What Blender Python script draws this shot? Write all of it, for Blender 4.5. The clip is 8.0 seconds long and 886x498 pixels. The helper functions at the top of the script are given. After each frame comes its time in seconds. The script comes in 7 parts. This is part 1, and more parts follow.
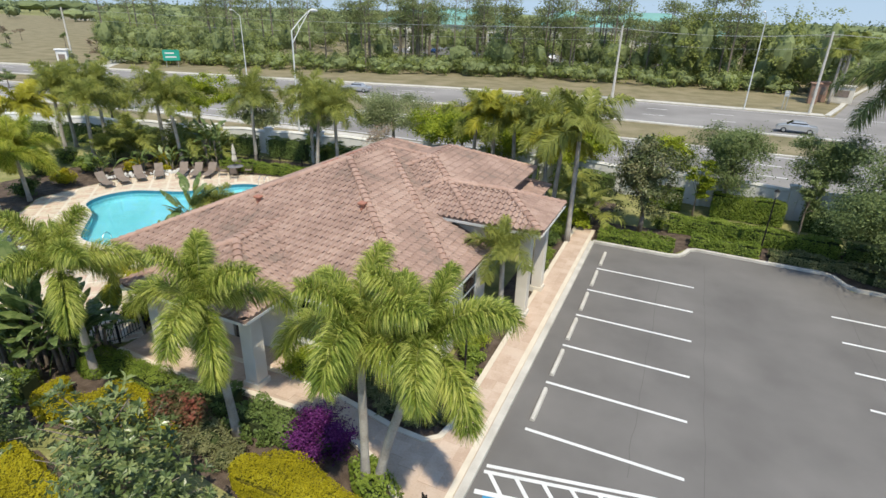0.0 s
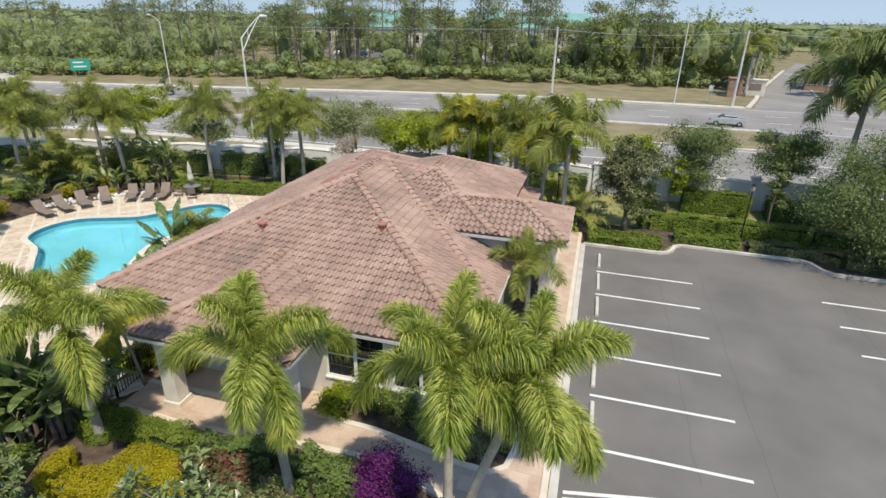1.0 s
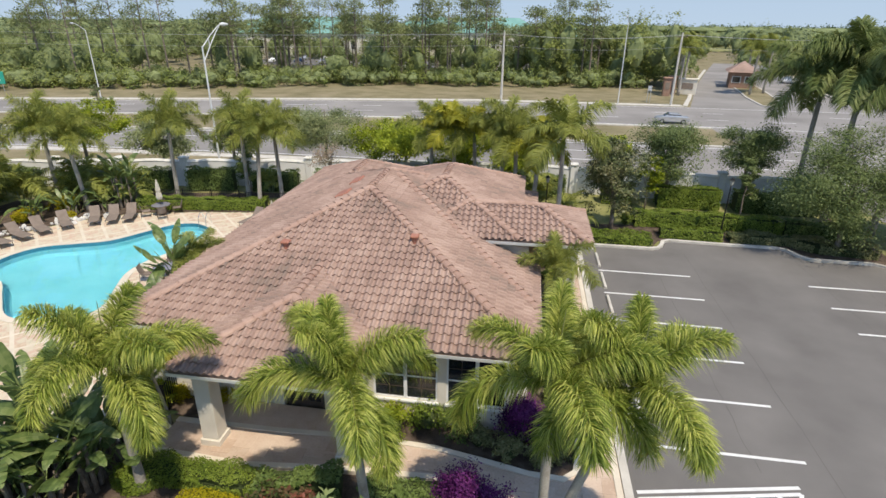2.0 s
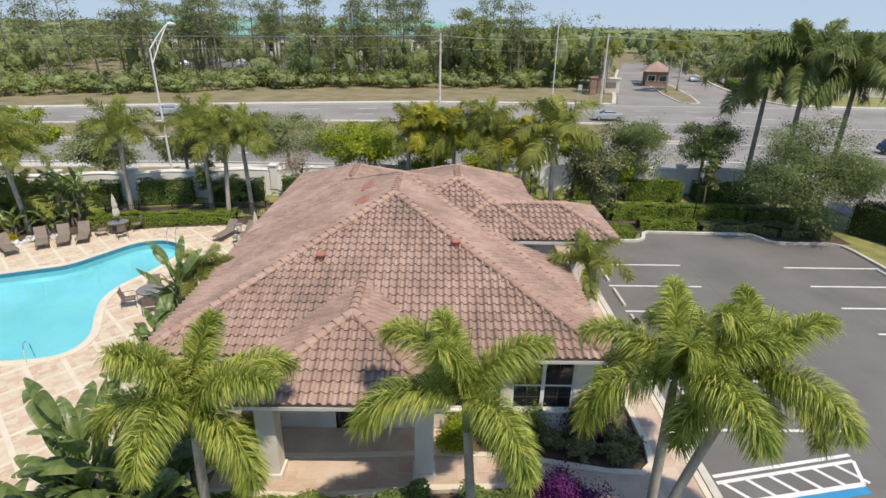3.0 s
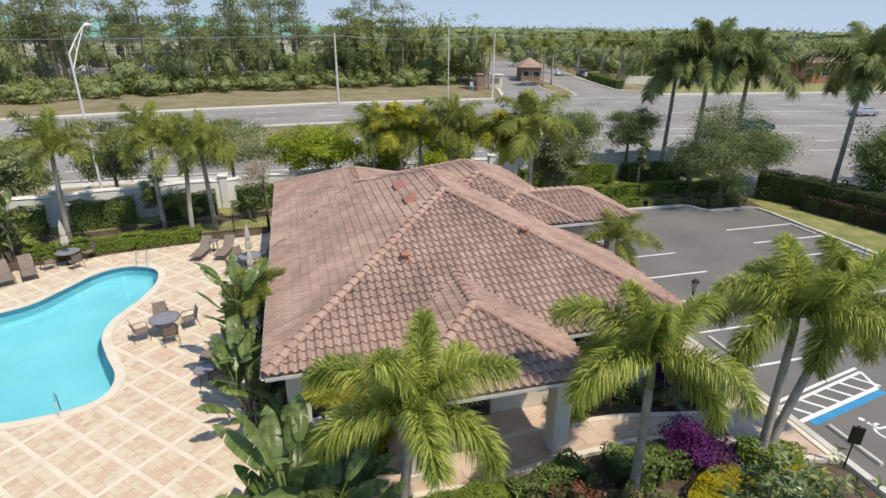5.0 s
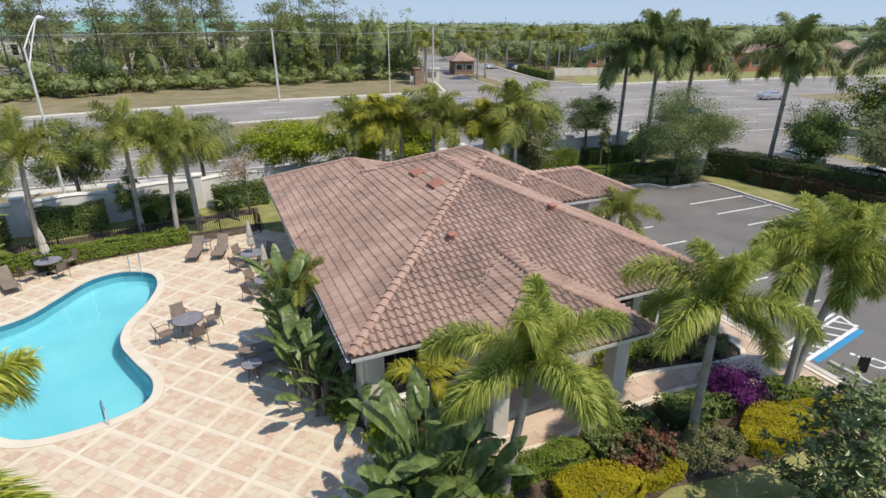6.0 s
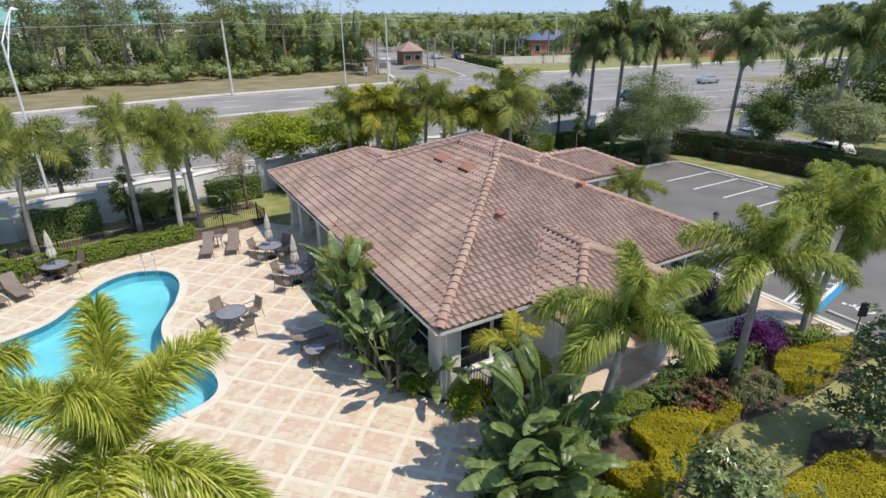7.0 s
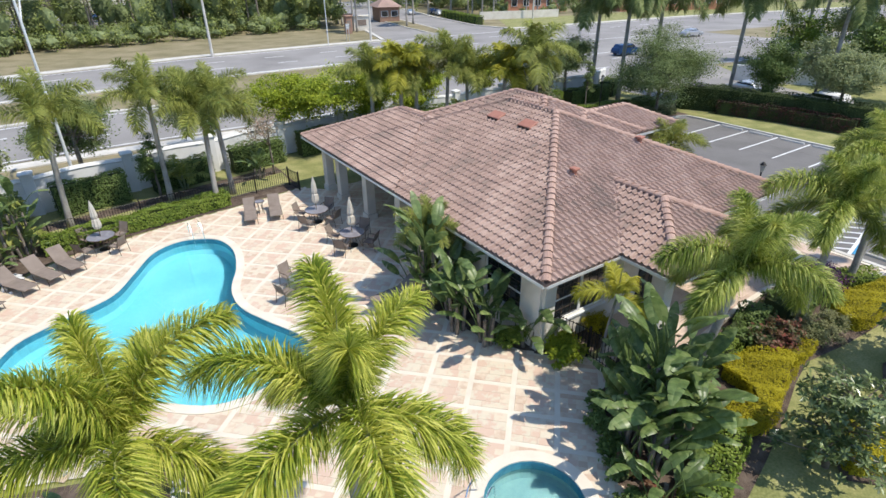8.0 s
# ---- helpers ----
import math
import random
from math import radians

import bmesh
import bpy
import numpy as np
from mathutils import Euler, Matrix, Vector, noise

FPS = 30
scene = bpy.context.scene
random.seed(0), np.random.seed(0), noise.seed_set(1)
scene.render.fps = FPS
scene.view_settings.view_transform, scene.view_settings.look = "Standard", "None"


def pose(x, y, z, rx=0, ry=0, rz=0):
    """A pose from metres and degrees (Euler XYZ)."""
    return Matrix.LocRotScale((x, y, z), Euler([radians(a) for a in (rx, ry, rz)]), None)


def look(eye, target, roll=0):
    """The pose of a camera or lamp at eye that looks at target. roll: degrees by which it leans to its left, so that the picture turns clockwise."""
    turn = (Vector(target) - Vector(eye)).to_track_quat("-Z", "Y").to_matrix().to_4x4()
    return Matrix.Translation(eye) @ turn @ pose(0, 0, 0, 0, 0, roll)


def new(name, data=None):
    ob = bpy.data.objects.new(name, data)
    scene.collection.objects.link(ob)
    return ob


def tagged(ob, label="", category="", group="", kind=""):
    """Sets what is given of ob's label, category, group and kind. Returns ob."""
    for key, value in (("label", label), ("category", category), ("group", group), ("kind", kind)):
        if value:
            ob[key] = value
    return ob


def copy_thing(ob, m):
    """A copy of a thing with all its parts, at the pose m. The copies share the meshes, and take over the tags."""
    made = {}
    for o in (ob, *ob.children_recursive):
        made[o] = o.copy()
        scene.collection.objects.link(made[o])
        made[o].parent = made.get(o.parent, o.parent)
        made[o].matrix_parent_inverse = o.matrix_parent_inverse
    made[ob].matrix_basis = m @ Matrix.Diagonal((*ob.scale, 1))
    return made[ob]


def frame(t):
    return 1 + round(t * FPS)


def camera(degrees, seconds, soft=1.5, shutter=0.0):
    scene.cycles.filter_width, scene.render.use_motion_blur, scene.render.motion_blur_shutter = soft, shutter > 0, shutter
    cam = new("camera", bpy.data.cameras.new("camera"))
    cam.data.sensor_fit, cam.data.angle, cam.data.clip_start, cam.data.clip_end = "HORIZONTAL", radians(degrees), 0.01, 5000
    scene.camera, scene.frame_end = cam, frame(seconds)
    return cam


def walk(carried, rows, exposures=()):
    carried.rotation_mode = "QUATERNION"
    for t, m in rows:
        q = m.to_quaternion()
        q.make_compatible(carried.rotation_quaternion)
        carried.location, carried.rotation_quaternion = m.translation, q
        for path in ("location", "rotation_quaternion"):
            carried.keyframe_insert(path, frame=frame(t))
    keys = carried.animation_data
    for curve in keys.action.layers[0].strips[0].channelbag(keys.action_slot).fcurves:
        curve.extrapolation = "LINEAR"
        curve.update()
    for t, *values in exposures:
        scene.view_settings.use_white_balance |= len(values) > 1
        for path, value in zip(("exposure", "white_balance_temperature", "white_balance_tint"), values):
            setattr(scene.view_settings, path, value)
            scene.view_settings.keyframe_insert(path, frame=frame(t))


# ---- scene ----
cam = camera(79.06, 8.0, soft=1.5)
PATH = [
    (0.0, (2.925, -16.644, 12.541), (-0.749, -8.265, 8.505), 1.757),
    (0.5, (1.087, -16.750, 12.705), (-2.019, -8.146, 8.667), 1.332),
    (1.0, (-1.010, -16.932, 12.709), (-3.468, -8.098, 8.719), 1.192),
    (1.5, (-2.849, -17.096, 12.721), (-4.751, -8.106, 8.778), 0.889),
    (2.0, (-4.609, -17.355, 12.732), (-5.966, -8.247, 8.834), 0.697),
    (3.5, (-11.094, -17.096, 12.536), (-10.356, -7.893, 8.692), 1.014),
    (4.0, (-12.679, -17.043, 12.597), (-11.462, -7.888, 8.762), 0.880),
    (5.5, (-18.651, -16.753, 12.336), (-15.560, -8.055, 8.490), 0.425),
    (6.0, (-20.786, -16.418, 12.168), (-17.102, -7.969, 8.288), 0.259),
    (6.5, (-22.896, -16.043, 12.090), (-18.699, -7.849, 8.186), 0.222),
    (7.0, (-24.918, -15.507, 12.118), (-20.304, -7.599, 8.096), -0.126),
    (7.5, (-26.955, -14.584, 12.210), (-22.026, -7.008, 7.932), -0.384),
    (8.0, (-28.714, -13.533, 12.138), (-23.770, -6.198, 7.475), -0.483),
]
walk(cam, [(t, look(eye, target, roll)) for t, eye, target, roll in PATH], [(0.0, 0.52, 7000, 7), (2.5, 0.45, 7200, 11), (5.5, 0.44, 7100, 11), (6.5, 0.43, 6900, 11), (7.0, 0.5, 6750, 10), (8.0, 0.7, 6500, 10)])

# ---- world, sun ----
world = bpy.data.worlds.new("world")
scene.world = world
world.use_nodes = True
wn = world.node_tree.nodes
sky = wn.new("ShaderNodeTexSky")
sky.sky_type, sky.sun_disc = "NISHITA", False
SUN_WAY = Vector((-0.34, 0.45, -1.0)).normalized()
sky.sun_elevation = math.asin(-SUN_WAY.z)
sky.sun_rotation = math.atan2(-SUN_WAY.x, -SUN_WAY.y)
sky.air_density, sky.dust_density, sky.ozone_density = 1.0, 0.15, 3.0
world.node_tree.links.new(sky.outputs[0], wn["Background"].inputs[0])
wn["Background"].inputs[1].default_value = 0.15
sun = new("sun", bpy.data.lights.new("sun", "SUN"))
sun.data.energy, sun.data.angle, sun.data.color = 3.0, radians(0.6), (1.0, 0.94, 0.84)
sun.matrix_world = look((0, 0, 60), tuple(Vector((0, 0, 60)) + SUN_WAY))

sky_far = bpy.data.materials.new("sky_backdrop")
sky_far.use_nodes = True
sn, sl = sky_far.node_tree.nodes, sky_far.node_tree.links
sn.remove(sn["Principled BSDF"])
glow, place, split, fade = sn.new("ShaderNodeEmission"), sn.new("ShaderNodeNewGeometry"), sn.new("ShaderNodeSeparateXYZ"), sn.new("ShaderNodeMapRange")
tone = sn.new("ShaderNodeValToRGB")
tone.color_ramp.elements[0].color, tone.color_ramp.elements[1].color = (0.35, 0.47, 0.63, 1), (0.20, 0.34, 0.58, 1)
fade.inputs["From Max"].default_value = 700
sl.new(place.outputs["Position"], split.inputs[0])
sl.new(split.outputs["Z"], fade.inputs["Value"])
sl.new(fade.outputs[0], tone.inputs[0])
sl.new(tone.outputs[0], glow.inputs["Color"])
sl.new(glow.outputs[0], sn["Material Output"].inputs["Surface"])
glow.inputs["Strength"].default_value = 1.0
ring = [(2400 * math.sin(a), 2400 * math.cos(a)) for a in (2 * math.pi * k / 64 for k in range(64))]
sky_me = bpy.data.meshes.new("backdrop")
sky_me.from_pydata([(*p, z) for z in (-60, 760) for p in ring], [], [(k, (k + 1) % 64, 64 + (k + 1) % 64, 64 + k) for k in range(64)])
sky_me.materials.append(sky_far)
tagged(new("backdrop", sky_me), "pale blue hazy sky at the horizon", "sky", kind="structure")


# ---- materials ----
def material(name, colours, rough=0.8, scale=4.0, fine=40.0, bump=0.2, metal=0.0, per="none", detail=0.35, spec=0.3, dist=0.02, vary=0.5):
    """A two-scale mottled surface: a wide noise blends the colours, a fine noise breaks them up and gives relief."""
    m = bpy.data.materials.new(name)
    m.use_nodes = True
    n, l = m.node_tree.nodes, m.node_tree.links
    b = n["Principled BSDF"]
    b.inputs["Roughness"].default_value, b.inputs["Metallic"].default_value = rough, metal
    b.inputs["Specular IOR Level"].default_value = spec
    co = n.new("ShaderNodeTexCoord")
    wide, thin = n.new("ShaderNodeTexNoise"), n.new("ShaderNodeTexNoise")
    wide.inputs["Scale"].default_value, thin.inputs["Scale"].default_value = scale, fine
    wide.inputs["Detail"].default_value, thin.inputs["Detail"].default_value = 5, 4
    ramp = n.new("ShaderNodeValToRGB")
    el = ramp.color_ramp.elements
    while len(el) < len(colours):
        el.new(0.5)
    for k, c in enumerate(colours):
        el[k].position = 0.28 + 0.44 * k / max(1, len(colours) - 1)
        el[k].color = (*c, 1)
    geo = n.new("ShaderNodeNewGeometry")
    l.new(geo.outputs["Position"], wide.inputs["Vector"])
    l.new(geo.outputs["Position"], thin.inputs["Vector"])
    mixf = n.new("ShaderNodeMath")
    mixf.operation = "MULTIPLY_ADD"
    l.new(thin.outputs["Fac"], mixf.inputs[0])
    mixf.inputs[1].default_value = detail
    offs = n.new("ShaderNodeMath")
    offs.operation = "ADD"
    l.new(wide.outputs["Fac"], offs.inputs[0])
    offs.inputs[1].default_value = -0.5 * detail
    l.new(offs.outputs[0], mixf.inputs[2])
    last = mixf.outputs[0]
    if per != "none":
        src = geo.outputs["Random Per Island"] if per == "island" else n.new("ShaderNodeObjectInfo").outputs["Random"]
        more = n.new("ShaderNodeMath")
        more.operation = "MULTIPLY_ADD"
        l.new(src, more.inputs[0])
        more.inputs[1].default_value = vary
        sub = n.new("ShaderNodeMath")
        sub.operation = "ADD"
        l.new(last, sub.inputs[0])
        sub.inputs[1].default_value = -0.5 * vary
        l.new(sub.outputs[0], more.inputs[2])
        last = more.outputs[0]
    l.new(last, ramp.inputs[0])
    l.new(ramp.outputs[0], b.inputs["Base Color"])
    if bump:
        bp = n.new("ShaderNodeBump")
        bp.inputs["Strength"].default_value, bp.inputs["Distance"].default_value = bump, dist
        l.new(thin.outputs["Fac"], bp.inputs["Height"])
        l.new(bp.outputs[0], b.inputs["Normal"])
    return m


def leafy(name, colours, rough=0.5, through_light=0.35, scale=1.2, spec=0.2, vary=0.32):
    """Leaves: colour by clump and by leaf, with some light passing through."""
    m = material(name, colours, rough, scale, 9.0, 0.0, per="island", detail=0.3, spec=spec, vary=vary)
    n, l = m.node_tree.nodes, m.node_tree.links
    b = n["Principled BSDF"]
    col = b.inputs["Base Color"].links[0].from_socket
    tr = n.new("ShaderNodeBsdfTranslucent")
    l.new(col, tr.inputs["Color"])
    mix = n.new("ShaderNodeMixShader")
    mix.inputs[0].default_value = through_light
    l.new(b.outputs[0], mix.inputs[1])
    l.new(tr.outputs[0], mix.inputs[2])
    l.new(mix.outputs[0], n["Material Output"].inputs[0])
    return m


M = {}
M["asphalt"] = material("asphalt", [(0.138, 0.13, 0.122), (0.166, 0.157, 0.147), (0.195, 0.184, 0.172)], 0.9, 0.35, 40, 0.35, detail=0.35)
M["road"] = material("road_asphalt", [(0.205, 0.192, 0.178), (0.265, 0.248, 0.23), (0.32, 0.30, 0.28)], 0.9, 0.12, 20, 0.2)
M["paint"] = material("road_paint", [(0.62, 0.62, 0.6), (0.8, 0.8, 0.78)], 0.7, 2.0, 60, 0.1)
M["bluepaint"] = material("blue_paint", [(0.03, 0.23, 0.44), (0.05, 0.30, 0.52)], 0.6, 2.0, 60, 0.1)
M["concrete"] = material("concrete", [(0.46, 0.43, 0.38), (0.56, 0.53, 0.47), (0.64, 0.61, 0.55)], 0.85, 1.2, 30, 0.25)
M["paver"] = material("paver_walk", [(0.49, 0.36, 0.27), (0.56, 0.425, 0.33), (0.61, 0.485, 0.385)], 0.85, 1.6, 14, 0.3, per="object", detail=0.5, vary=0.28)
M["paver_bed"] = material("paver_bedding", [(0.44, 0.33, 0.25), (0.52, 0.40, 0.31), (0.57, 0.45, 0.36)], 0.9, 1.6, 14, 0.3, detail=0.5)
M["joint"] = material("paver_band", [(0.63, 0.555, 0.445), (0.725, 0.655, 0.535)], 0.85, 1.5, 30, 0.2)
M["panel"] = material("deck_panel", [(0.53, 0.39, 0.285), (0.59, 0.465, 0.345), (0.65, 0.54, 0.405), (0.61, 0.545, 0.415), (0.59, 0.43, 0.325)], 0.8, 1.6, 6.0, 0.2, per="island", detail=0.4, vary=0.6)
M["grass"] = material("lawn", [(0.155, 0.17, 0.055), (0.24, 0.24, 0.088), (0.34, 0.315, 0.14)], 0.95, 0.7, 14, 0.4, detail=0.7, dist=0.03)
M["verge"] = material("dry_grass", [(0.16, 0.14, 0.07), (0.235, 0.2, 0.112), (0.30, 0.25, 0.155)], 0.95, 0.25, 6.0, 0.1, detail=0.4)
M["mulch"] = material("mulch", [(0.06, 0.042, 0.03), (0.11, 0.08, 0.06), (0.17, 0.13, 0.10)], 0.95, 2.5, 40, 0.8, detail=0.6, dist=0.04)
M["tile"] = material("roof_tile", [(0.255, 0.19, 0.155), (0.325, 0.22, 0.178), (0.385, 0.268, 0.218), (0.445, 0.32, 0.262)], 0.8, 0.5, 22, 0.25, per="island", detail=0.5, vary=0.22)
M["tile_one"] = material("roof_tile_single", [(0.255, 0.19, 0.155), (0.325, 0.22, 0.178), (0.385, 0.268, 0.218), (0.445, 0.32, 0.262)], 0.8, 0.5, 22, 0.25, per="object", detail=0.5, vary=0.22)
M["cap"] = material("roof_cap_tile", [(0.34, 0.215, 0.165), (0.41, 0.27, 0.21), (0.46, 0.315, 0.25)], 0.8, 0.6, 22, 0.25, per="object", detail=0.5, vary=0.2)
M["vent"] = material("red_vent", [(0.36, 0.15, 0.10), (0.42, 0.19, 0.13)], 0.6, 3, 30, 0.1)
M["stucco"] = material("stucco", [(0.60, 0.55, 0.46), (0.68, 0.63, 0.54), (0.72, 0.68, 0.60)], 0.9, 0.8, 50, 0.35)
M["white"] = material("white_trim", [(0.70, 0.70, 0.68), (0.80, 0.80, 0.78)], 0.5, 2.0, 30, 0.05)
M["glass"] = material("window_glass", [(0.012, 0.015, 0.018), (0.02, 0.024, 0.028)], 0.06, 0.6, 3, 0.0, spec=0.8)
M["dark"] = material("dark_metal", [(0.016, 0.015, 0.014), (0.03, 0.028, 0.026)], 0.45, 3, 40, 0.05, metal=0.3)
M["bronze"] = material("bronze_frame", [(0.10, 0.075, 0.055), (0.15, 0.115, 0.09)], 0.5, 3, 40, 0.05, metal=0.4)
M["sling"] = material("sling_fabric", [(0.20, 0.16, 0.13), (0.26, 0.21, 0.175)], 0.9, 3, 60, 0.2)
M["canvas"] = material("canvas", [(0.50, 0.46, 0.39), (0.62, 0.57, 0.49)], 0.9, 3, 60, 0.2)
M["galv"] = material("pale_galvanised_pole", [(0.62, 0.63, 0.63), (0.72, 0.73, 0.72)], 0.5, 2, 30, 0.05)
M["steel"] = material("galvanised_steel", [(0.48, 0.49, 0.49), (0.60, 0.61, 0.60)], 0.4, 2, 30, 0.05, metal=0.6)
M["chrome"] = material("polished_rail", [(0.75, 0.76, 0.77), (0.85, 0.86, 0.87)], 0.15, 2, 30, 0.0, metal=1.0)
M["bark"] = material("bark", [(0.13, 0.105, 0.08), (0.21, 0.175, 0.14), (0.28, 0.24, 0.20)], 0.9, 3.0, 22, 0.7, detail=0.5, dist=0.03)
M["palmbark"] = material("palm_bark", [(0.26, 0.235, 0.20), (0.36, 0.33, 0.29), (0.44, 0.41, 0.36)], 0.9, 2.0, 18, 0.5, detail=0.5)
M["shaft"] = material("palm_crownshaft", [(0.16, 0.21, 0.1), (0.24, 0.28, 0.15)], 0.5, 2.0, 18, 0.1)
M["frond"] = leafy("palm_frond", [(0.15, 0.21, 0.035), (0.32, 0.385, 0.07), (0.58, 0.59, 0.16)], 0.4, 0.38, 0.8, vary=0.55)
M["frond_pool"] = leafy("palm_frond_bright", [(0.19, 0.26, 0.03), (0.41, 0.45, 0.06), (0.66, 0.64, 0.14)], 0.4, 0.42, 0.8, vary=0.55)
M["frond_far"] = leafy("palm_frond_dark", [(0.19, 0.22, 0.055), (0.3, 0.33, 0.08), (0.42, 0.43, 0.11)], 0.45, 0.4, 0.7)
M["frond_royal"] = leafy("royal_palm_frond", [(0.13, 0.18, 0.055), (0.21, 0.26, 0.085), (0.31, 0.34, 0.13)], 0.45, 0.3, 0.7)
M["frond_yellow"] = leafy("palm_frond_yellow", [(0.24, 0.25, 0.03), (0.40, 0.385, 0.045), (0.52, 0.47, 0.07)], 0.5, 0.35, 0.8)
M["rachis"] = material("palm_rachis", [(0.17, 0.20, 0.06), (0.27, 0.28, 0.11)], 0.6, 2, 20, 0.0)
M["leaf"] = leafy("broad_leaf", [(0.053, 0.098, 0.021), (0.098, 0.158, 0.033), (0.15, 0.217, 0.053)], 0.4, 0.25)
M["leaf_oak"] = leafy("oak_leaf", [(0.23, 0.27, 0.125), (0.32, 0.36, 0.17), (0.4, 0.43, 0.225)], 0.5, 0.45)
M["leaf_oak_green"] = leafy("green_oak_leaf", [(0.12, 0.165, 0.06), (0.195, 0.25, 0.09), (0.29, 0.345, 0.14)], 0.5, 0.4)
M["leaf_lime"] = leafy("lime_leaf", [(0.17, 0.23, 0.02), (0.29, 0.35, 0.03), (0.42, 0.46, 0.045)], 0.5, 0.35)
M["leaf_dry"] = leafy("pale_dry_leaf", [(0.28, 0.25, 0.17), (0.36, 0.30, 0.2), (0.40, 0.27, 0.22)], 0.6, 0.3)
M["leaf_mag"] = leafy("magnolia_leaf", [(0.07, 0.10, 0.035), (0.135, 0.16, 0.062), (0.28, 0.26, 0.13)], 0.38, 0.15, spec=0.4)
M["leaf_gloss"] = leafy("glossy_leaf", [(0.07, 0.105, 0.035), (0.13, 0.18, 0.058), (0.28, 0.33, 0.13)], 0.3, 0.25, spec=0.5, vary=0.5)
M["banana"] = leafy("bird_of_paradise_leaf", [(0.085, 0.13, 0.04), (0.15, 0.215, 0.065), (0.26, 0.315, 0.115)], 0.36, 0.32, 1.2, spec=0.4, vary=0.3)
M["hedge"] = leafy("hedge_leaf", [(0.12, 0.18, 0.025), (0.195, 0.265, 0.04), (0.275, 0.34, 0.065)], 0.5, 0.3)
M["hedge_dark"] = leafy("dark_hedge_leaf", [(0.09, 0.14, 0.035), (0.145, 0.205, 0.055), (0.2, 0.265, 0.08)], 0.5, 0.25)
M["hedge_deep"] = leafy("deep_hedge_leaf", [(0.04, 0.06, 0.02), (0.07, 0.10, 0.03), (0.11, 0.14, 0.045)], 0.5, 0.2)
M["gold"] = leafy("golden_leaf", [(0.34, 0.3, 0.018), (0.44, 0.385, 0.02), (0.52, 0.46, 0.035)], 0.6, 0.4, vary=0.2)
M["purple"] = leafy("purple_bract", [(0.05, 0.008, 0.055), (0.115, 0.017, 0.12), (0.22, 0.05, 0.22)], 0.6, 0.3)
M["redleaf"] = leafy("croton_leaf", [(0.06, 0.085, 0.028), (0.14, 0.085, 0.045), (0.27, 0.085, 0.06)], 0.45, 0.2)
M["redhedge"] = leafy("dark_red_hedge_leaf", [(0.025, 0.035, 0.014), (0.055, 0.032, 0.022), (0.10, 0.036, 0.032)], 0.5, 0.2)
M["olive"] = leafy("olive_shrub_leaf", [(0.15, 0.16, 0.065), (0.22, 0.23, 0.10), (0.30, 0.29, 0.14)], 0.6, 0.25)
M["forest"] = leafy("forest_leaf", [(0.155, 0.195, 0.065), (0.25, 0.295, 0.105), (0.36, 0.395, 0.165)], 0.7, 0.4, 0.15)
M["pine"] = leafy("pine_needle", [(0.17, 0.20, 0.08), (0.25, 0.29, 0.12), (0.34, 0.37, 0.17)], 0.7, 0.4, 0.15)
M["forest_pale"] = leafy("pale_forest_leaf", [(0.16, 0.20, 0.05), (0.25, 0.29, 0.08), (0.36, 0.385, 0.13)], 0.7, 0.4, 0.15)
M["forest_deep"] = leafy("deep_forest_leaf", [(0.11, 0.145, 0.05), (0.165, 0.205, 0.07), (0.22, 0.26, 0.095)], 0.7, 0.3, 0.15)
# Bluer, greyer green than the near woods: distance haze put into the colour.
M["far_wood"] = leafy("hazed_woodland_leaf", [(0.115, 0.155, 0.085), (0.15, 0.19, 0.10), (0.19, 0.23, 0.12)], 0.9, 0.25, 0.03, vary=0.15)
M["forest_low"] = leafy("undergrowth_leaf", [(0.135, 0.18, 0.04), (0.23, 0.28, 0.07), (0.35, 0.38, 0.12)], 0.6, 0.25, 0.2)
# Dark tone that stands in for the shade between hedge leaves.
M["core"] = material("hedge_shade_core", [(0.035, 0.05, 0.016), (0.055, 0.075, 0.025)], 1.0, 2, 20, 0.0)

# Darker green that paints shaded gaps on the solid hearts of woodland crowns.
M["heart_shade"] = leafy("crown_heart_shade", [(0.13, 0.16, 0.07), (0.18, 0.215, 0.095), (0.23, 0.27, 0.12)], 0.9, 0.0, 0.9)
# Darkened leaf gold, painted as the shade inside golden hedges.
M["core_gold"] = material("golden_hedge_shade_core", [(0.13, 0.12, 0.015), (0.19, 0.17, 0.02)], 1.0, 2, 20, 0.0)


# ---- mesh helpers ----
def mesh_from(name, verts, faces, mats, index=None, smooth=False):
    me = bpy.data.meshes.new(name)
    me.from_pydata([tuple(v) for v in verts], [], faces)
    for mm in mats if isinstance(mats, (list, tuple)) else [mats]:
        me.materials.append(mm)
    if index is not None:
        me.polygons.foreach_set("material_index", index)
    if smooth:
        me.polygons.foreach_set("use_smooth", [True] * len(me.polygons))
    me.update()
    return me


def from_bm(name, bm, mat, smooth=False):
    me = bpy.data.meshes.new(name)
    bmesh.ops.recalc_face_normals(bm, faces=bm.faces)
    bm.to_mesh(me)
    bm.free()
    me.materials.append(mat)
    if smooth:
        me.polygons.foreach_set("use_smooth", [True] * len(me.polygons))
    return me


def part(name, bm, mat, parent=None, label="", smooth=False):
    ob = new(name, bm if isinstance(bm, bpy.types.Mesh) else from_bm(name, bm, mat, smooth))
    if parent is not None:
        ob.parent = parent
    return tagged(ob, label) if label else ob


def put(ob, x, y, z=0, rz=0, s=1.0):
    ob.matrix_basis = pose(x, y, z, 0, 0, rz) @ Matrix.Scale(s, 4)
    return ob


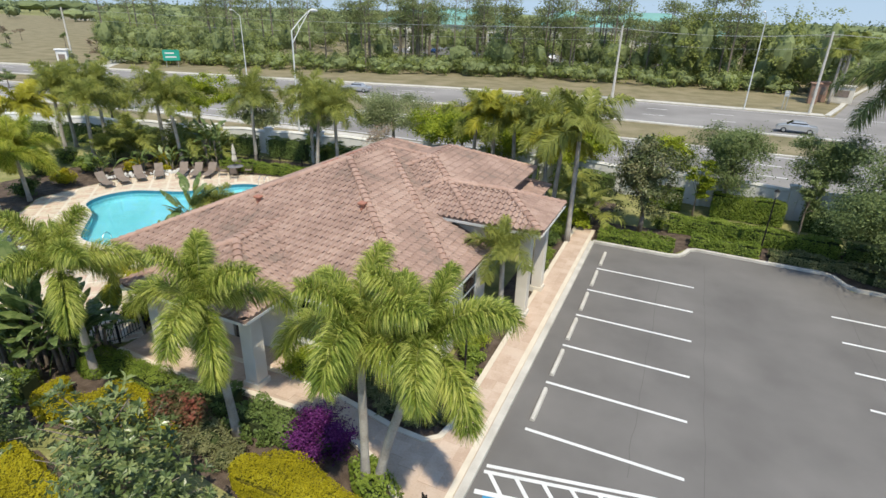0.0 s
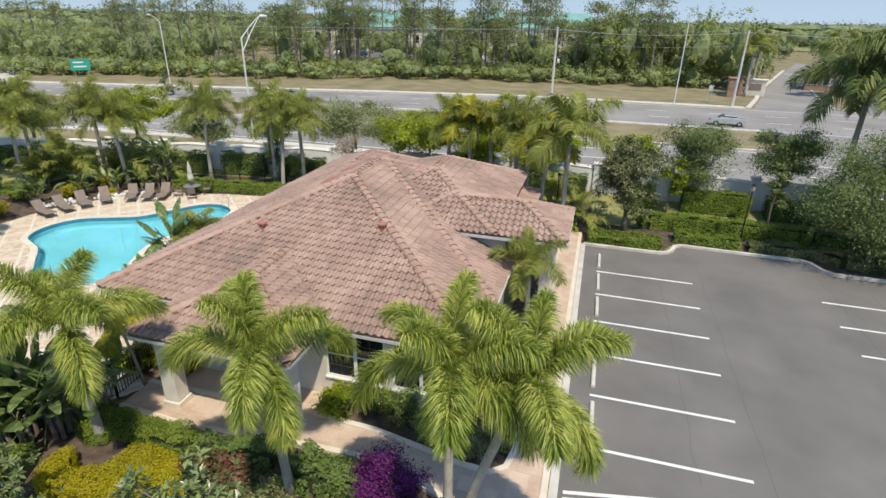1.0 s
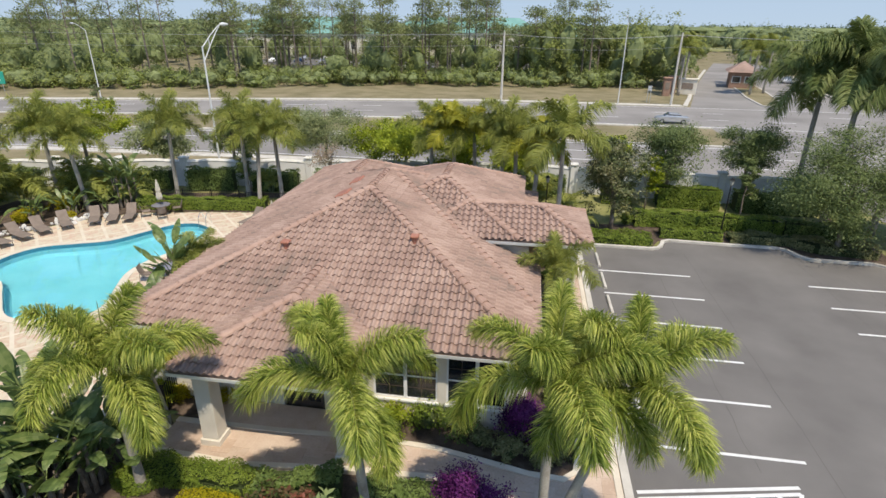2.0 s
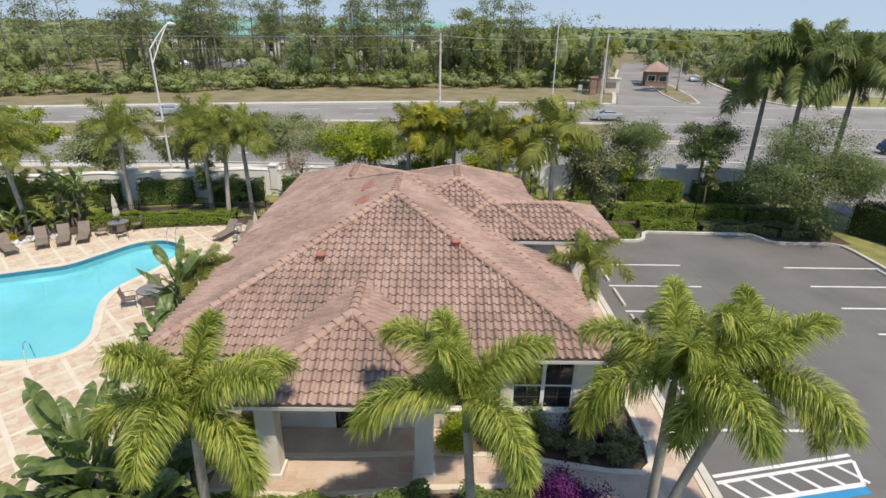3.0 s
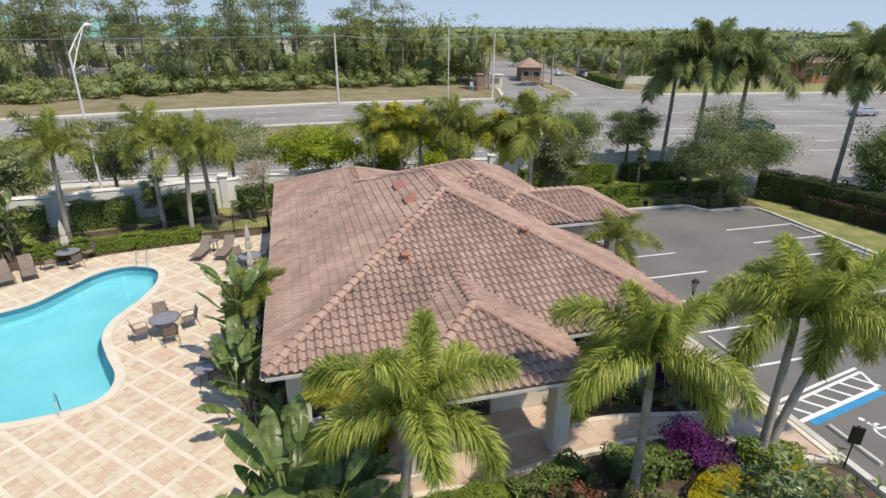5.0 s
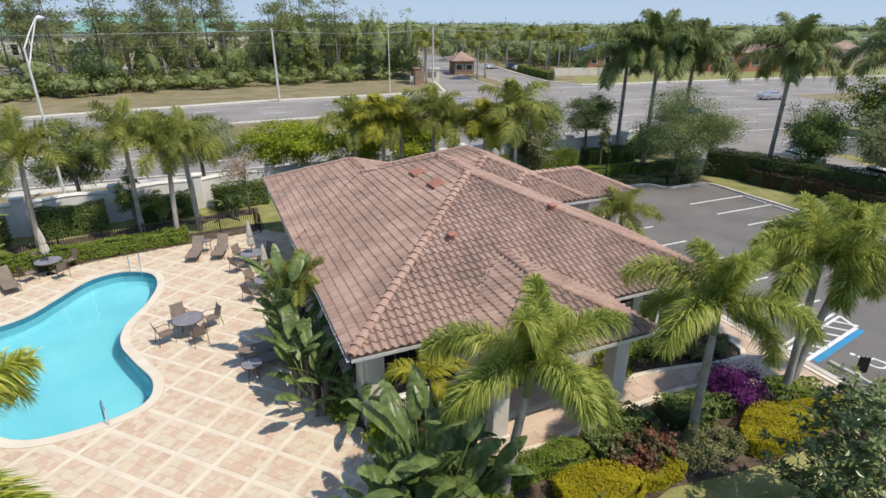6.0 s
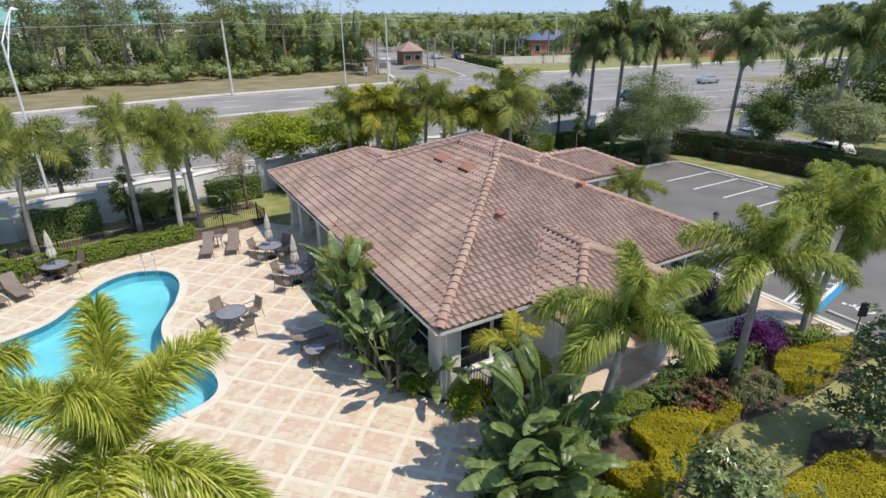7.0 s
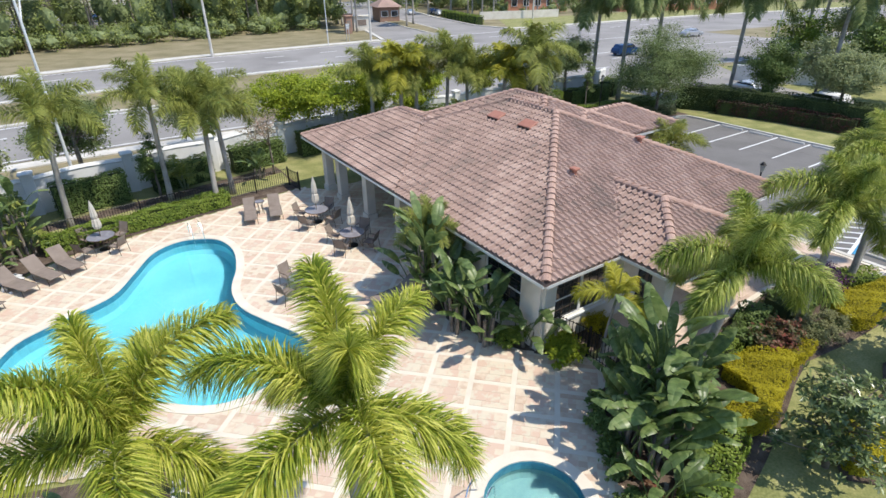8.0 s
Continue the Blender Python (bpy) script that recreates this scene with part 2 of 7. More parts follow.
def bm_box(x0, x1, y0, y1, z0, z1, bevel=0.0, bm=None):
    own = bmesh.new() if bm is None else bm
    r = bmesh.ops.create_cube(own, size=1, matrix=Matrix.LocRotScale(((x0 + x1) / 2, (y0 + y1) / 2, (z0 + z1) / 2), None, (x1 - x0, y1 - y0, z1 - z0)))
    if bevel:
        ed = list({e for v in r["verts"] for e in v.link_edges})
        bmesh.ops.bevel(own, geom=ed, offset=bevel, segments=1, affect="EDGES")
    return own


def bm_tube(points, radii, sides=8, bm=None, cap=True):
    """A tube through the points, with a radius at each."""
    own = bmesh.new() if bm is None else bm
    pts = [Vector(p) for p in points]
    if not isinstance(radii, (list, tuple)):
        radii = [radii] * len(pts)
    rings = []
    for k, p in enumerate(pts):
        d = (pts[min(k + 1, len(pts) - 1)] - pts[max(k - 1, 0)]).normalized()
        side = d.cross(Vector((0, 0, 1)) if abs(d.z) < 0.9 else Vector((1, 0, 0))).normalized()
        up = side.cross(d)
        rings.append([own.verts.new(p + radii[k] * (math.cos(a) * side + math.sin(a) * up)) for a in (2 * math.pi * i / sides for i in range(sides))])
    for a, b in zip(rings, rings[1:]):
        for i in range(sides):
            own.faces.new((a[i], a[(i + 1) % sides], b[(i + 1) % sides], b[i]))
    if cap:
        own.faces.new(rings[0][::-1])
        own.faces.new(rings[-1])
    return own


def bm_prism(outline, z0, z1, bm=None):
    own = bmesh.new() if bm is None else bm
    lo = [own.verts.new((x, y, z0)) for x, y in outline]
    hi = [own.verts.new((x, y, z1)) for x, y in outline]
    own.faces.new(hi)
    own.faces.new(lo[::-1])
    k = len(outline)
    for i in range(k):
        own.faces.new((lo[i], lo[(i + 1) % k], hi[(i + 1) % k], hi[i]))
    return own


def smooth_loop(pts, per=8):
    """A closed smooth curve through the points."""
    out, n = [], len(pts)
    for i in range(n):
        p0, p1, p2, p3 = (Vector(pts[(i + k) % n]) for k in (-1, 0, 1, 2))
        for s in range(per):
            t = s / per
            out.append(tuple(0.5 * ((2 * p1) + (p2 - p0) * t + (2 * p0 - 5 * p1 + 4 * p2 - p3) * t * t + (3 * p1 - p0 - 3 * p2 + p3) * t ** 3)))
    return out


def offset_loop(pts, d):
    n, out = len(pts), []
    for i in range(n):
        a, b = Vector(pts[i - 1]), Vector(pts[(i + 1) % n])
        t = (b - a).normalized()
        out.append((pts[i][0] + d * t.y, pts[i][1] - d * t.x))
    return out


def ring_band(inner, outer, z0, z1, bm=None):
    own = bmesh.new() if bm is None else bm
    n = len(inner)
    rows = [[own.verts.new((*p, z)) for p in loop] for loop, z in ((inner, z0), (inner, z1), (outer, z1), (outer, z0))]
    for a, b in zip(rows, rows[1:]):
        for i in range(n):
            own.faces.new((a[i], a[(i + 1) % n], b[(i + 1) % n], b[i]))
    return own


def strip_line(points, half, z0, z1, bm=None):
    """A raised band of constant width along an open line."""
    own = bmesh.new() if bm is None else bm
    pts = [Vector(p) for p in points]
    rows = []
    for k, p in enumerate(pts):
        d = (pts[min(k + 1, len(pts) - 1)] - pts[max(k - 1, 0)]).normalized()
        s = Vector((d.y, -d.x)) * half
        rows.append([own.verts.new((*(p + q), z)) for q, z in ((-s, z0), (-s, z1), (s, z1), (s, z0))])
    for a, b in zip(rows, rows[1:]):
        for i in range(3):
            own.faces.new((a[i], a[i + 1], b[i + 1], b[i]))
    own.faces.new(rows[0][::-1])
    own.faces.new(rows[-1])
    return own


def inside(poly, x, y):
    hit = False
    for (x0, y0), (x1, y1) in zip(poly, poly[1:] + poly[:1]):
        if (y0 > y) != (y1 > y) and x < (x1 - x0) * (y - y0) / (y1 - y0) + x0:
            hit = not hit
    return hit


def structure(ob, label, category):
    return tagged(ob, label, category, kind="structure")


def leaf_quads(rng, centres, normals, size, spread=0.5, aspect=0.5):
    """Arrays of one quad a leaf: pointed ovals of the given size, turned about the normals at random."""
    n = len(centres)
    d = normals + spread * rng.normal(size=(n, 3))
    d /= np.linalg.norm(d, axis=1, keepdims=True) + 1e-9
    r = rng.normal(size=(n, 3))
    u = np.cross(d, r)
    u /= np.linalg.norm(u, axis=1, keepdims=True) + 1e-9
    w = np.cross(d, u)
    s = (size * rng.uniform(0.7, 1.3, n))[:, None]
    quad = np.stack([centres - u * s * 0.5, centres + w * s * aspect * 0.5, centres + u * s * 0.5, centres - w * s * aspect * 0.5], 1)
    return quad.reshape(-1, 3), np.arange(4 * n).reshape(-1, 4)

# ---- ground, roads ----
POOL = smooth_loop([(-25.8, 13.7), (-24.6, 12.9), (-24.25, 11.3), (-24.6, 9.4), (-25.3, 7.6), (-25.35, 6.0), (-24.75, 4.4), (-24.0, 2.7), (-24.2, 1.4), (-25.6, 0.85), (-27.6, 0.9), (-29.4, 2.4), (-31.0, 3.9), (-33.0, 4.9), (-33.6, 6.6), (-32.9, 8.3), (-31.2, 9.2), (-29.6, 10.0), (-28.6, 11.5), (-27.7, 13.0), (-26.8, 13.65)][::-1], 5)
SPA = [(-21.75 + 1.35 * math.cos(a), -7.3 + 1.35 * math.sin(a)) for a in (2 * math.pi * k / 28 for k in range(28))]
DECK = [(-18.2, 17.4), (-22.8, 16.6), (-27.0, 16.0), (-31.2, 15.0), (-34.5, 12.6), (-36.4, 9.0), (-36.8, 4.2), (-34.6, 1.6), (-31.2, 0.2), (-28.6, -0.6), (-27.2, -2.2), (-26.8, -4.8), (-26.8, -8.2), (-24.5, -10.5), (-21.0, -10.0), (-19.6, -8.2), (-18.6, -6.6), (-17.6, -5.5), (-16.2, -5.3), (-15.7, -4.5), (-16.6, -3.9), (-17.6, -2.9), (-18.5, -1.4), (-19.0, 0.6), (-19.0, 2.8), (-18.3, 4.6), (-16.4, 4.9), (-13.2, 5.0), (-13.2, 16.2), (-18.2, 16.4)]


def filled(loops, z):
    """A flat sheet inside the first loop and outside the others."""
    bm = bmesh.new()
    edges = []
    for loop in loops:
        vs = [bm.verts.new((*p, z)) for p in loop]
        edges += [bm.edges.new((vs[i], vs[(i + 1) % len(vs)])) for i in range(len(vs))]
    bmesh.ops.triangle_fill(bm, use_beauty=True, use_dissolve=False, edges=edges)
    for f in bm.faces:
        if f.normal.z < 0:
            f.normal_flip()
    return bm


def flat(name, outline, z, mat, label, category, holes=()):
    me = bpy.data.meshes.new(name)
    bm = filled([outline, *holes], z)
    bm.to_mesh(me)
    bm.free()
    me.materials.append(mat)
    return structure(new(name, me), label, category)


FAR = 2500
flat("ground", [(-FAR, -FAR), (FAR, -FAR), (FAR, FAR), (-FAR, FAR)], -0.06, M["grass"], "mown green lawn and open ground", "ground",
     [[(-36.0, 4.8), (-34.2, 2.2), (-31, 0.8), (-28.4, -0.1), (-26.6, -2), (-26.3, -8.2), (-24.4, -9.9), (-21, -9.4), (-20, -7.9), (-20, 3), (-20, 15.5), (-31, 14.2), (-34, 12), (-35.8, 9)]])
flat("verge", [(-FAR, 300), (-FAR, -20), (-160, 26), (-70, 28), (-30, 27), (20, 28.5), (60, 27), (FAR, -20), (FAR, 300)], -0.045, M["verge"], "dry grass verge beyond the boundary wall", "verge")

NEAR_ROAD = [(-300, 2), (-160, 22), (-88, 29), (-55, 33), (-30, 34), (0, 33.5), (20, 32), (45, 29), (80, 24), (200, 12), (200, 28), (80, 40), (45, 46), (20, 47), (0, 47), (-30, 46.5), (-55, 44), (-88, 39), (-160, 31), (-300, 10)]
FAR_ROAD = [(-300, 14), (-160, 36), (-110, 46), (-70, 53), (-40, 58), (-12, 60), (20, 60), (45, 58), (80, 53), (200, 38), (200, 60), (110, 76), (60, 80), (24, 80), (-12, 79), (-40, 74), (-70, 67), (-110, 58), (-160, 46), (-300, 22)]
flat("road", NEAR_ROAD, -0.02, M["road"], "pale sun-bleached asphalt road", "road")
flat("road", FAR_ROAD, -0.02, M["road"], "pale sun-bleached asphalt carriageway of the main road", "road")
flat("crossing", [(20, 47.0), (45, 46.0), (80, 40.0), (80, 53.0), (45, 58.0), (20, 60.0)], -0.02, M["road"], "asphalt junction between the two carriageways", "road")
flat("side_street", [(22.5, 80.0), (26.0, 92), (31.5, 112), (49, 165), (61, 200), (80, 197), (66, 150), (57, 118), (51.5, 92), (54, 79.9)], -0.02, M["road"], "asphalt side street with a gated entrance", "road")
flat("side_street", [(20, 32), (45, 29), (38, 20), (33, 5), (31, -30), (22, -30), (23, 5)], -0.02, M["road"], "asphalt side street along the car park hedge", "road")


def lane_lines():
    for pts, half, dashed in ((NEAR_ROAD, 0, True), (FAR_ROAD, 0, True)):
        n = len(pts) // 2
        lo, hi = pts[:n], pts[n:][::-1]
        for share, mat, dash in ((0.04, "paint", False), (0.35, "paint", True), (0.66, "paint", True), (0.96, "paint", False)):
            line = [(a[0] + (b[0] - a[0]) * share, a[1] + (b[1] - a[1]) * share) for a, b in zip(lo, hi)]
            bm = bmesh.new()
            for a, b in zip(line, line[1:]):
                if max(abs(a[0]), abs(b[0])) > 170:
                    continue
                a, b = Vector(a), Vector(b)
                length = (b - a).length
                step = 9.0 if dash else length
                s = 0.0
                while s < length - 0.1:
                    e = min(length, s + (3.0 if dash else length))
                    strip_line([a + (b - a) * s / length, a + (b - a) * e / length], 0.09, -0.019, -0.012, bm)
                    s += step
            structure(part("lane_line", bm, M[mat]), "white lane line painted on the asphalt road", "road marking")


lane_lines()
for line, half, z, nm, lb in (
    ([(-300, 23), (-160, 47.5), (-110, 59.5), (-70, 68.5), (-40, 75.5), (-12, 80.6), (21.5, 81.4)], 1.0, 0.06, "sidewalk", "pale concrete sidewalk beside the main road"),
    ([(55, 82.5), (60, 81.4), (110, 77.5), (200, 61)], 1.0, 0.06, "sidewalk", "pale concrete sidewalk beside the main road"),
    ([(-160, 20.8), (-88, 27.8), (-55, 31.8), (-30, 32.7), (0, 32.3), (20, 30.8)], 0.7, 0.06, "sidewalk", "pale concrete sidewalk outside the boundary wall"),
    ([(-300, 13.4), (-160, 35.5), (-110, 45.6), (-70, 52.6), (-40, 57.6), (-12, 59.6), (20, 59.6)], 0.3, 0.1, "kerb", "pale concrete kerb of the grassed median"),
    ([(-300, 10.6), (-160, 31.5), (-88, 39.4), (-55, 44.4), (-30, 46.9), (0, 47.4), (20, 47.4)], 0.3, 0.1, "kerb", "pale concrete kerb of the grassed median"),
):
    structure(part(nm, strip_line(line, half, -0.05, z), M["concrete"]), lb, nm)

ISLAND = [(36.5, 83.0), (35.2, 84.6), (36.6, 96.0), (39.8, 112.0), (43.2, 127.0), (48.0, 126.0), (45.0, 110.0), (41.6, 94.0), (38.6, 83.6)]
structure(part("kerb", ring_band(ISLAND, offset_loop(ISLAND, 0.35), -0.05, 0.12), M["concrete"]), "pale concrete kerb round the entrance island", "kerb")
flat("entrance_island", ISLAND, 0.06, M["verge"], "dry grass island in the entrance street", "island")
for lin in ([(21.9, 81.0), (25.5, 92.5), (31.0, 112.5), (48.5, 165.5)], [(54.4, 81.0), (52.1, 92.0), (57.6, 117.8), (66.6, 150.0)]):
    structure(part("kerb", strip_line(lin, 0.35, -0.05, 0.12), M["concrete"]), "pale concrete kerb of the entrance street", "kerb")

# ---- car park ----
LOT = [(-0.75, -40), (16.5, -40), (16.5, 14.3), (12.3, 14.3), (11.7, 15.9), (4.7, 16.1), (4.3, 15.0), (3.6, 14.45), (-0.75, 14.45)]
flat("car_park", LOT, 0.0, M["asphalt"], "dark grey asphalt car park with painted bays", "car park")
KERB_N = [(-0.85, 14.6), (3.4, 14.6), (3.95, 14.75), (4.25, 15.2), (4.5, 15.95), (4.9, 16.2), (7.8, 16.1), (11.3, 16.05), (11.75, 15.8), (12.1, 14.9), (12.6, 14.5), (15.9, 14.45), (16.45, 14.1), (16.6, 13.2), (16.6, -40)]
structure(part("kerb", strip_line(KERB_N, 0.11, -0.06, 0.13), M["concrete"]), "pale concrete kerb round the car park", "kerb")
structure(part("kerb", strip_line([(-0.88, -7.6), (-0.88, 14.5)], 0.13, -0.06, 0.13), M["concrete"]), "wide pale concrete kerb beside the footpath", "kerb")
structure(part("kerb", strip_line([(-0.88, -40), (-0.88, -7.6)], 0.13, -0.06, 0.13), M["concrete"]), "pale concrete kerb beside the planting", "kerb")


paint_layers = [0.0]


def bay_line(x0, y0, x1, y1, mat="paint", half=0.06):
    paint_layers[0] += 0.0006
    return structure(part("bay_line", strip_line([(x0, y0), (x1, y1)], half, 0.0, 0.004 + paint_layers[0]), M[mat]), "painted line on the asphalt car park", "bay marking")


PITCH = 2.74
for k in range(6):
    bay_line(0.0, 4 * PITCH - k * PITCH, 4.9, 4 * PITCH - k * PITCH)
for k in range(7):
    bay_line(10.85, 10.8 - k * 2.4, 16.3, 10.8 - k * 2.4)
# accessible bay
bay_line(-0.6, -4.8, 4.25, -3.85)
bay_line(-0.6, -5.05, 4.2, -4.1)
bay_line(-0.6, -5.85, 3.85, -5.05, "paint", 0.08)
bay_line(-0.3, -6.02, 3.85, -5.27, "bluepaint", 0.13)
bay_line(4.2, -4.1, 3.85, -5.05)
for k in range(6):
    x = -0.45 + 0.78 * k
    bay_line(x, -5.05 + 0.198 * (x + 0.6), x + 0.62, -5.85 + 0.18 * (x + 1.22))


def wheelchair_sign(x, y):
    bm = bmesh.new()
    z0, z1 = 0.001, 0.005
    strip_line([(x - 0.1, y + 0.45), (x, y + 0.1), (x + 0.32, y + 0.1), (x + 0.45, y - 0.35)], 0.06, z0, z1, bm)
    strip_line([(x - 0.06, y + 0.3), (x + 0.22, y + 0.3)], 0.05, z0, z1, bm)
    arc = [(x + 0.1 + 0.36 * math.cos(a), y - 0.12 + 0.36 * math.sin(a)) for a in (radians(130 + 24 * i) for i in range(9))]
    strip_line(arc, 0.05, z0, z1, bm)
    bm_prism([(x - 0.13 + 0.1 * math.cos(a), y + 0.62 + 0.1 * math.sin(a)) for a in (2 * math.pi * i / 10 for i in range(10))], z0, z1, bm)
    structure(part("wheelchair_symbol", bm, M["paint"]), "white wheelchair symbol painted on the asphalt", "bay marking")


wheelchair_sign(1.7, -6.9)
bay_line(-0.1, -8.62, 4.1, -7.9, "bluepaint", 0.13)
bay_line(-0.4, -8.85, 4.1, -8.1, "paint", 0.08)


def wheel_stop():
    prof = [(-0.09, 0.0), (-0.07, 0.1), (-0.04, 0.125), (0.04, 0.125), (0.07, 0.1), (0.09, 0.0)]
    bm = bmesh.new()
    rows = [[bm.verts.new((px * s, y, pz * s)) for px, pz in prof] for y, s in ((-0.92, 0.85), (-0.88, 1), (0.88, 1), (0.92, 0.85))]
    for a, b in zip(rows, rows[1:]):
        for i in range(len(prof) - 1):
            bm.faces.new((a[i], a[i + 1], b[i + 1], b[i]))
    bm.faces.new(rows[0][::-1])
    bm.faces.new(rows[-1])
    return tagged(part("wheel_stop", bm, M["concrete"]), "pale concrete wheel stop on the asphalt", "wheel stop", "wheel stops in the bays")


stop0 = put(wheel_stop(), 0.1, 4.5 * PITCH)
for k in range(1, 6):
    copy_thing(stop0, pose(0.1, (4.5 - k) * PITCH, 0, 0, 0, random.uniform(-1, 1)))
copy_thing(stop0, pose(0.1, -7.2, 0))
for k in range(5):
    copy_thing(stop0, pose(16.0, 9.6 - 2.4 * k, 0))

# ---- footpaths ----
WALK = [(-1.02, 16.4), (-2.3, 16.4), (-2.2, -3.6), (-2.35, -4.4), (-2.75, -4.75), (-3.8, -4.7), (-5.2, -4.4), (-6.8, -4.1), (-9.0, -4.0), (-12.0, -4.15), (-15.7, -4.2), (-15.7, -5.6), (-12.6, -5.75), (-9.2, -5.4), (-6.6, -5.3), (-5.2, -5.55), (-4.1, -6.0), (-3.1, -6.5), (-2.4, -7.2), (-1.02, -7.6)]
walk_base = flat("footpath", WALK, 0.07, M["paver_bed"], "tan paver footpath with pale edging", "footpath")
for lin in (WALK[1:11], WALK[11:20], [(-1.14, -7.4), (-1.14, 16.3)]):
    part("edging", strip_line(lin, 0.10, -0.06, 0.115), M["joint"], walk_base)

# ---- pool and deck ----
deck = flat("pool_deck", DECK, 0.0, M["joint"], "pink and cream paver pool deck with pale diagonal bands", "pool deck", [POOL, SPA])
M["plaster"] = material("pool_plaster", [(0.115, 0.42, 0.495), (0.14, 0.46, 0.54), (0.17, 0.50, 0.575)], 0.7, 0.5, 8, 0.1)
M["spatile"] = material("spa_plaster", [(0.16, 0.30, 0.30), (0.22, 0.37, 0.36)], 0.6, 1.5, 12, 0.1)
M["waterline"] = material("waterline_tile", [(0.03, 0.16, 0.24), (0.05, 0.24, 0.33)], 0.25, 4.0, 20, 0.1)


def water_material():
    m = bpy.data.materials.new("water")
    m.use_nodes = True
    n, l = m.node_tree.nodes, m.node_tree.links
    b = n["Principled BSDF"]
    b.inputs["Base Color"].default_value = (0.72, 0.95, 1.0, 1)
    b.inputs["Roughness"].default_value, b.inputs["IOR"].default_value, b.inputs["Transmission Weight"].default_value = 0.02, 1.33, 1.0
    wave, bp = n.new("ShaderNodeTexNoise"), n.new("ShaderNodeBump")
    wave.inputs["Scale"].default_value = 2.2
    bp.inputs["Strength"].default_value, bp.inputs["Distance"].default_value = 0.12, 0.03
    geo = n.new("ShaderNodeNewGeometry")
    l.new(geo.outputs["Position"], wave.inputs["Vector"])
    l.new(wave.outputs["Fac"], bp.inputs["Height"])
    l.new(bp.outputs[0], b.inputs["Normal"])
    return m


M["water"] = water_material()


def basin(name, loop, depth, plaster, label):
    pool = structure(part(name, ring_band(loop, offset_loop(loop, -0.05), -0.35, 0.0), M["waterline"]), label, "pool")
    bm = bmesh.new()
    n = len(loop)
    inner = offset_loop(loop, -0.25) if depth > 1 else offset_loop(loop, -0.1)
    rows = [[bm.verts.new((*p, z)) for p in lp] for lp, z in ((loop, -0.2), (loop, -depth * 0.8), (inner, -depth))]
    for a, b in zip(rows, rows[1:]):
        for i in range(n):
            bm.faces.new((a[i], a[(i + 1) % n], b[(i + 1) % n], b[i]))
    bm.faces.new(rows[-1])
    part("basin", bm, plaster, pool)
    sheet = bpy.data.meshes.new("water")
    bm = filled([loop], -0.13)
    bm.to_mesh(sheet)
    bm.free()
    sheet.materials.append(M["water"])
    surface = part("water", sheet, None, pool, "clear pool water")
    surface.visible_shadow = False
    part("coping", ring_band(offset_loop(loop, -0.03), offset_loop(loop, 0.33), 0.004, 0.045), M["joint"], pool, "pale stone coping")
    return pool


basin("swimming_pool", POOL, 1.5, M["plaster"], "free-form swimming pool with clear turquoise water")
basin("spa_pool", SPA, 0.8, M["spatile"], "round spa pool with clear green water")

# ---- building ----
SLOPE, EAVE = 0.415, 3.27
house = tagged(new("clubhouse"), "low clubhouse with tiled hip roofs and cream stucco walls", "building")
HIPS = [  # x0, x1, y0, y1, eave height
    (-18.0, -3.7, -3.4, 13.95, EAVE),
    (-18.02, -9.4, 6.0, 17.2, EAVE),
    (-11.9, -4.5, 3.5, 13.2, 4.4),
    (-9.0, -1.6, 3.52, 7.72, 4.4),
    (-14.45, -8.8, -5.65, 3.0, EAVE),
]


def hip_planes(x0, x1, y0, y1, z):
    """The four slopes of a hip roof: outward way, start of the eave, its way, its length, and the run to the ridge."""
    half = min(x1 - x0, y1 - y0) / 2
    return [(Vector((0, -1)), Vector((x0, y0)), Vector((1, 0)), x1 - x0, half), (Vector((0, 1)), Vector((x1, y1)), Vector((-1, 0)), x1 - x0, half),
            (Vector((-1, 0)), Vector((x0, y1)), Vector((0, -1)), y1 - y0, half), (Vector((1, 0)), Vector((x1, y0)), Vector((0, 1)), y1 - y0, half)]


def roof_bed(x0, x1, y0, y1, z):
    half = min(x1 - x0, y1 - y0) / 2
    if x1 - x0 > y1 - y0:
        r0, r1 = (x0 + half, (y0 + y1) / 2), (x1 - half, (y0 + y1) / 2)
    else:
        r0, r1 = ((x0 + x1) / 2, y0 + half), ((x0 + x1) / 2, y1 - half)
    top = z + SLOPE * half
    e = 0.0
    v = [(x0, y0, z), (x1, y0, z), (x1, y1, z), (x0, y1, z), (*r0, top), (*r1, top), (x0, y0, z - 0.12), (x1, y0, z - 0.12), (x1, y1, z - 0.12), (x0, y1, z - 0.12)]
    if x1 - x0 > y1 - y0:
        f = [(0, 1, 5, 4), (1, 2, 5), (2, 3, 4, 5), (3, 0, 4)]
    else:
        f = [(0, 1, 4), (1, 2, 5, 4), (2, 3, 5), (3, 0, 4, 5)]
    f += [(6, 7, 1, 0), (7, 8, 2, 1), (8, 9, 3, 2), (9, 6, 0, 3), (9, 8, 7, 6)]
    return v, f, r0, r1, top


TILE_W, TILE_L = 0.265, 0.345


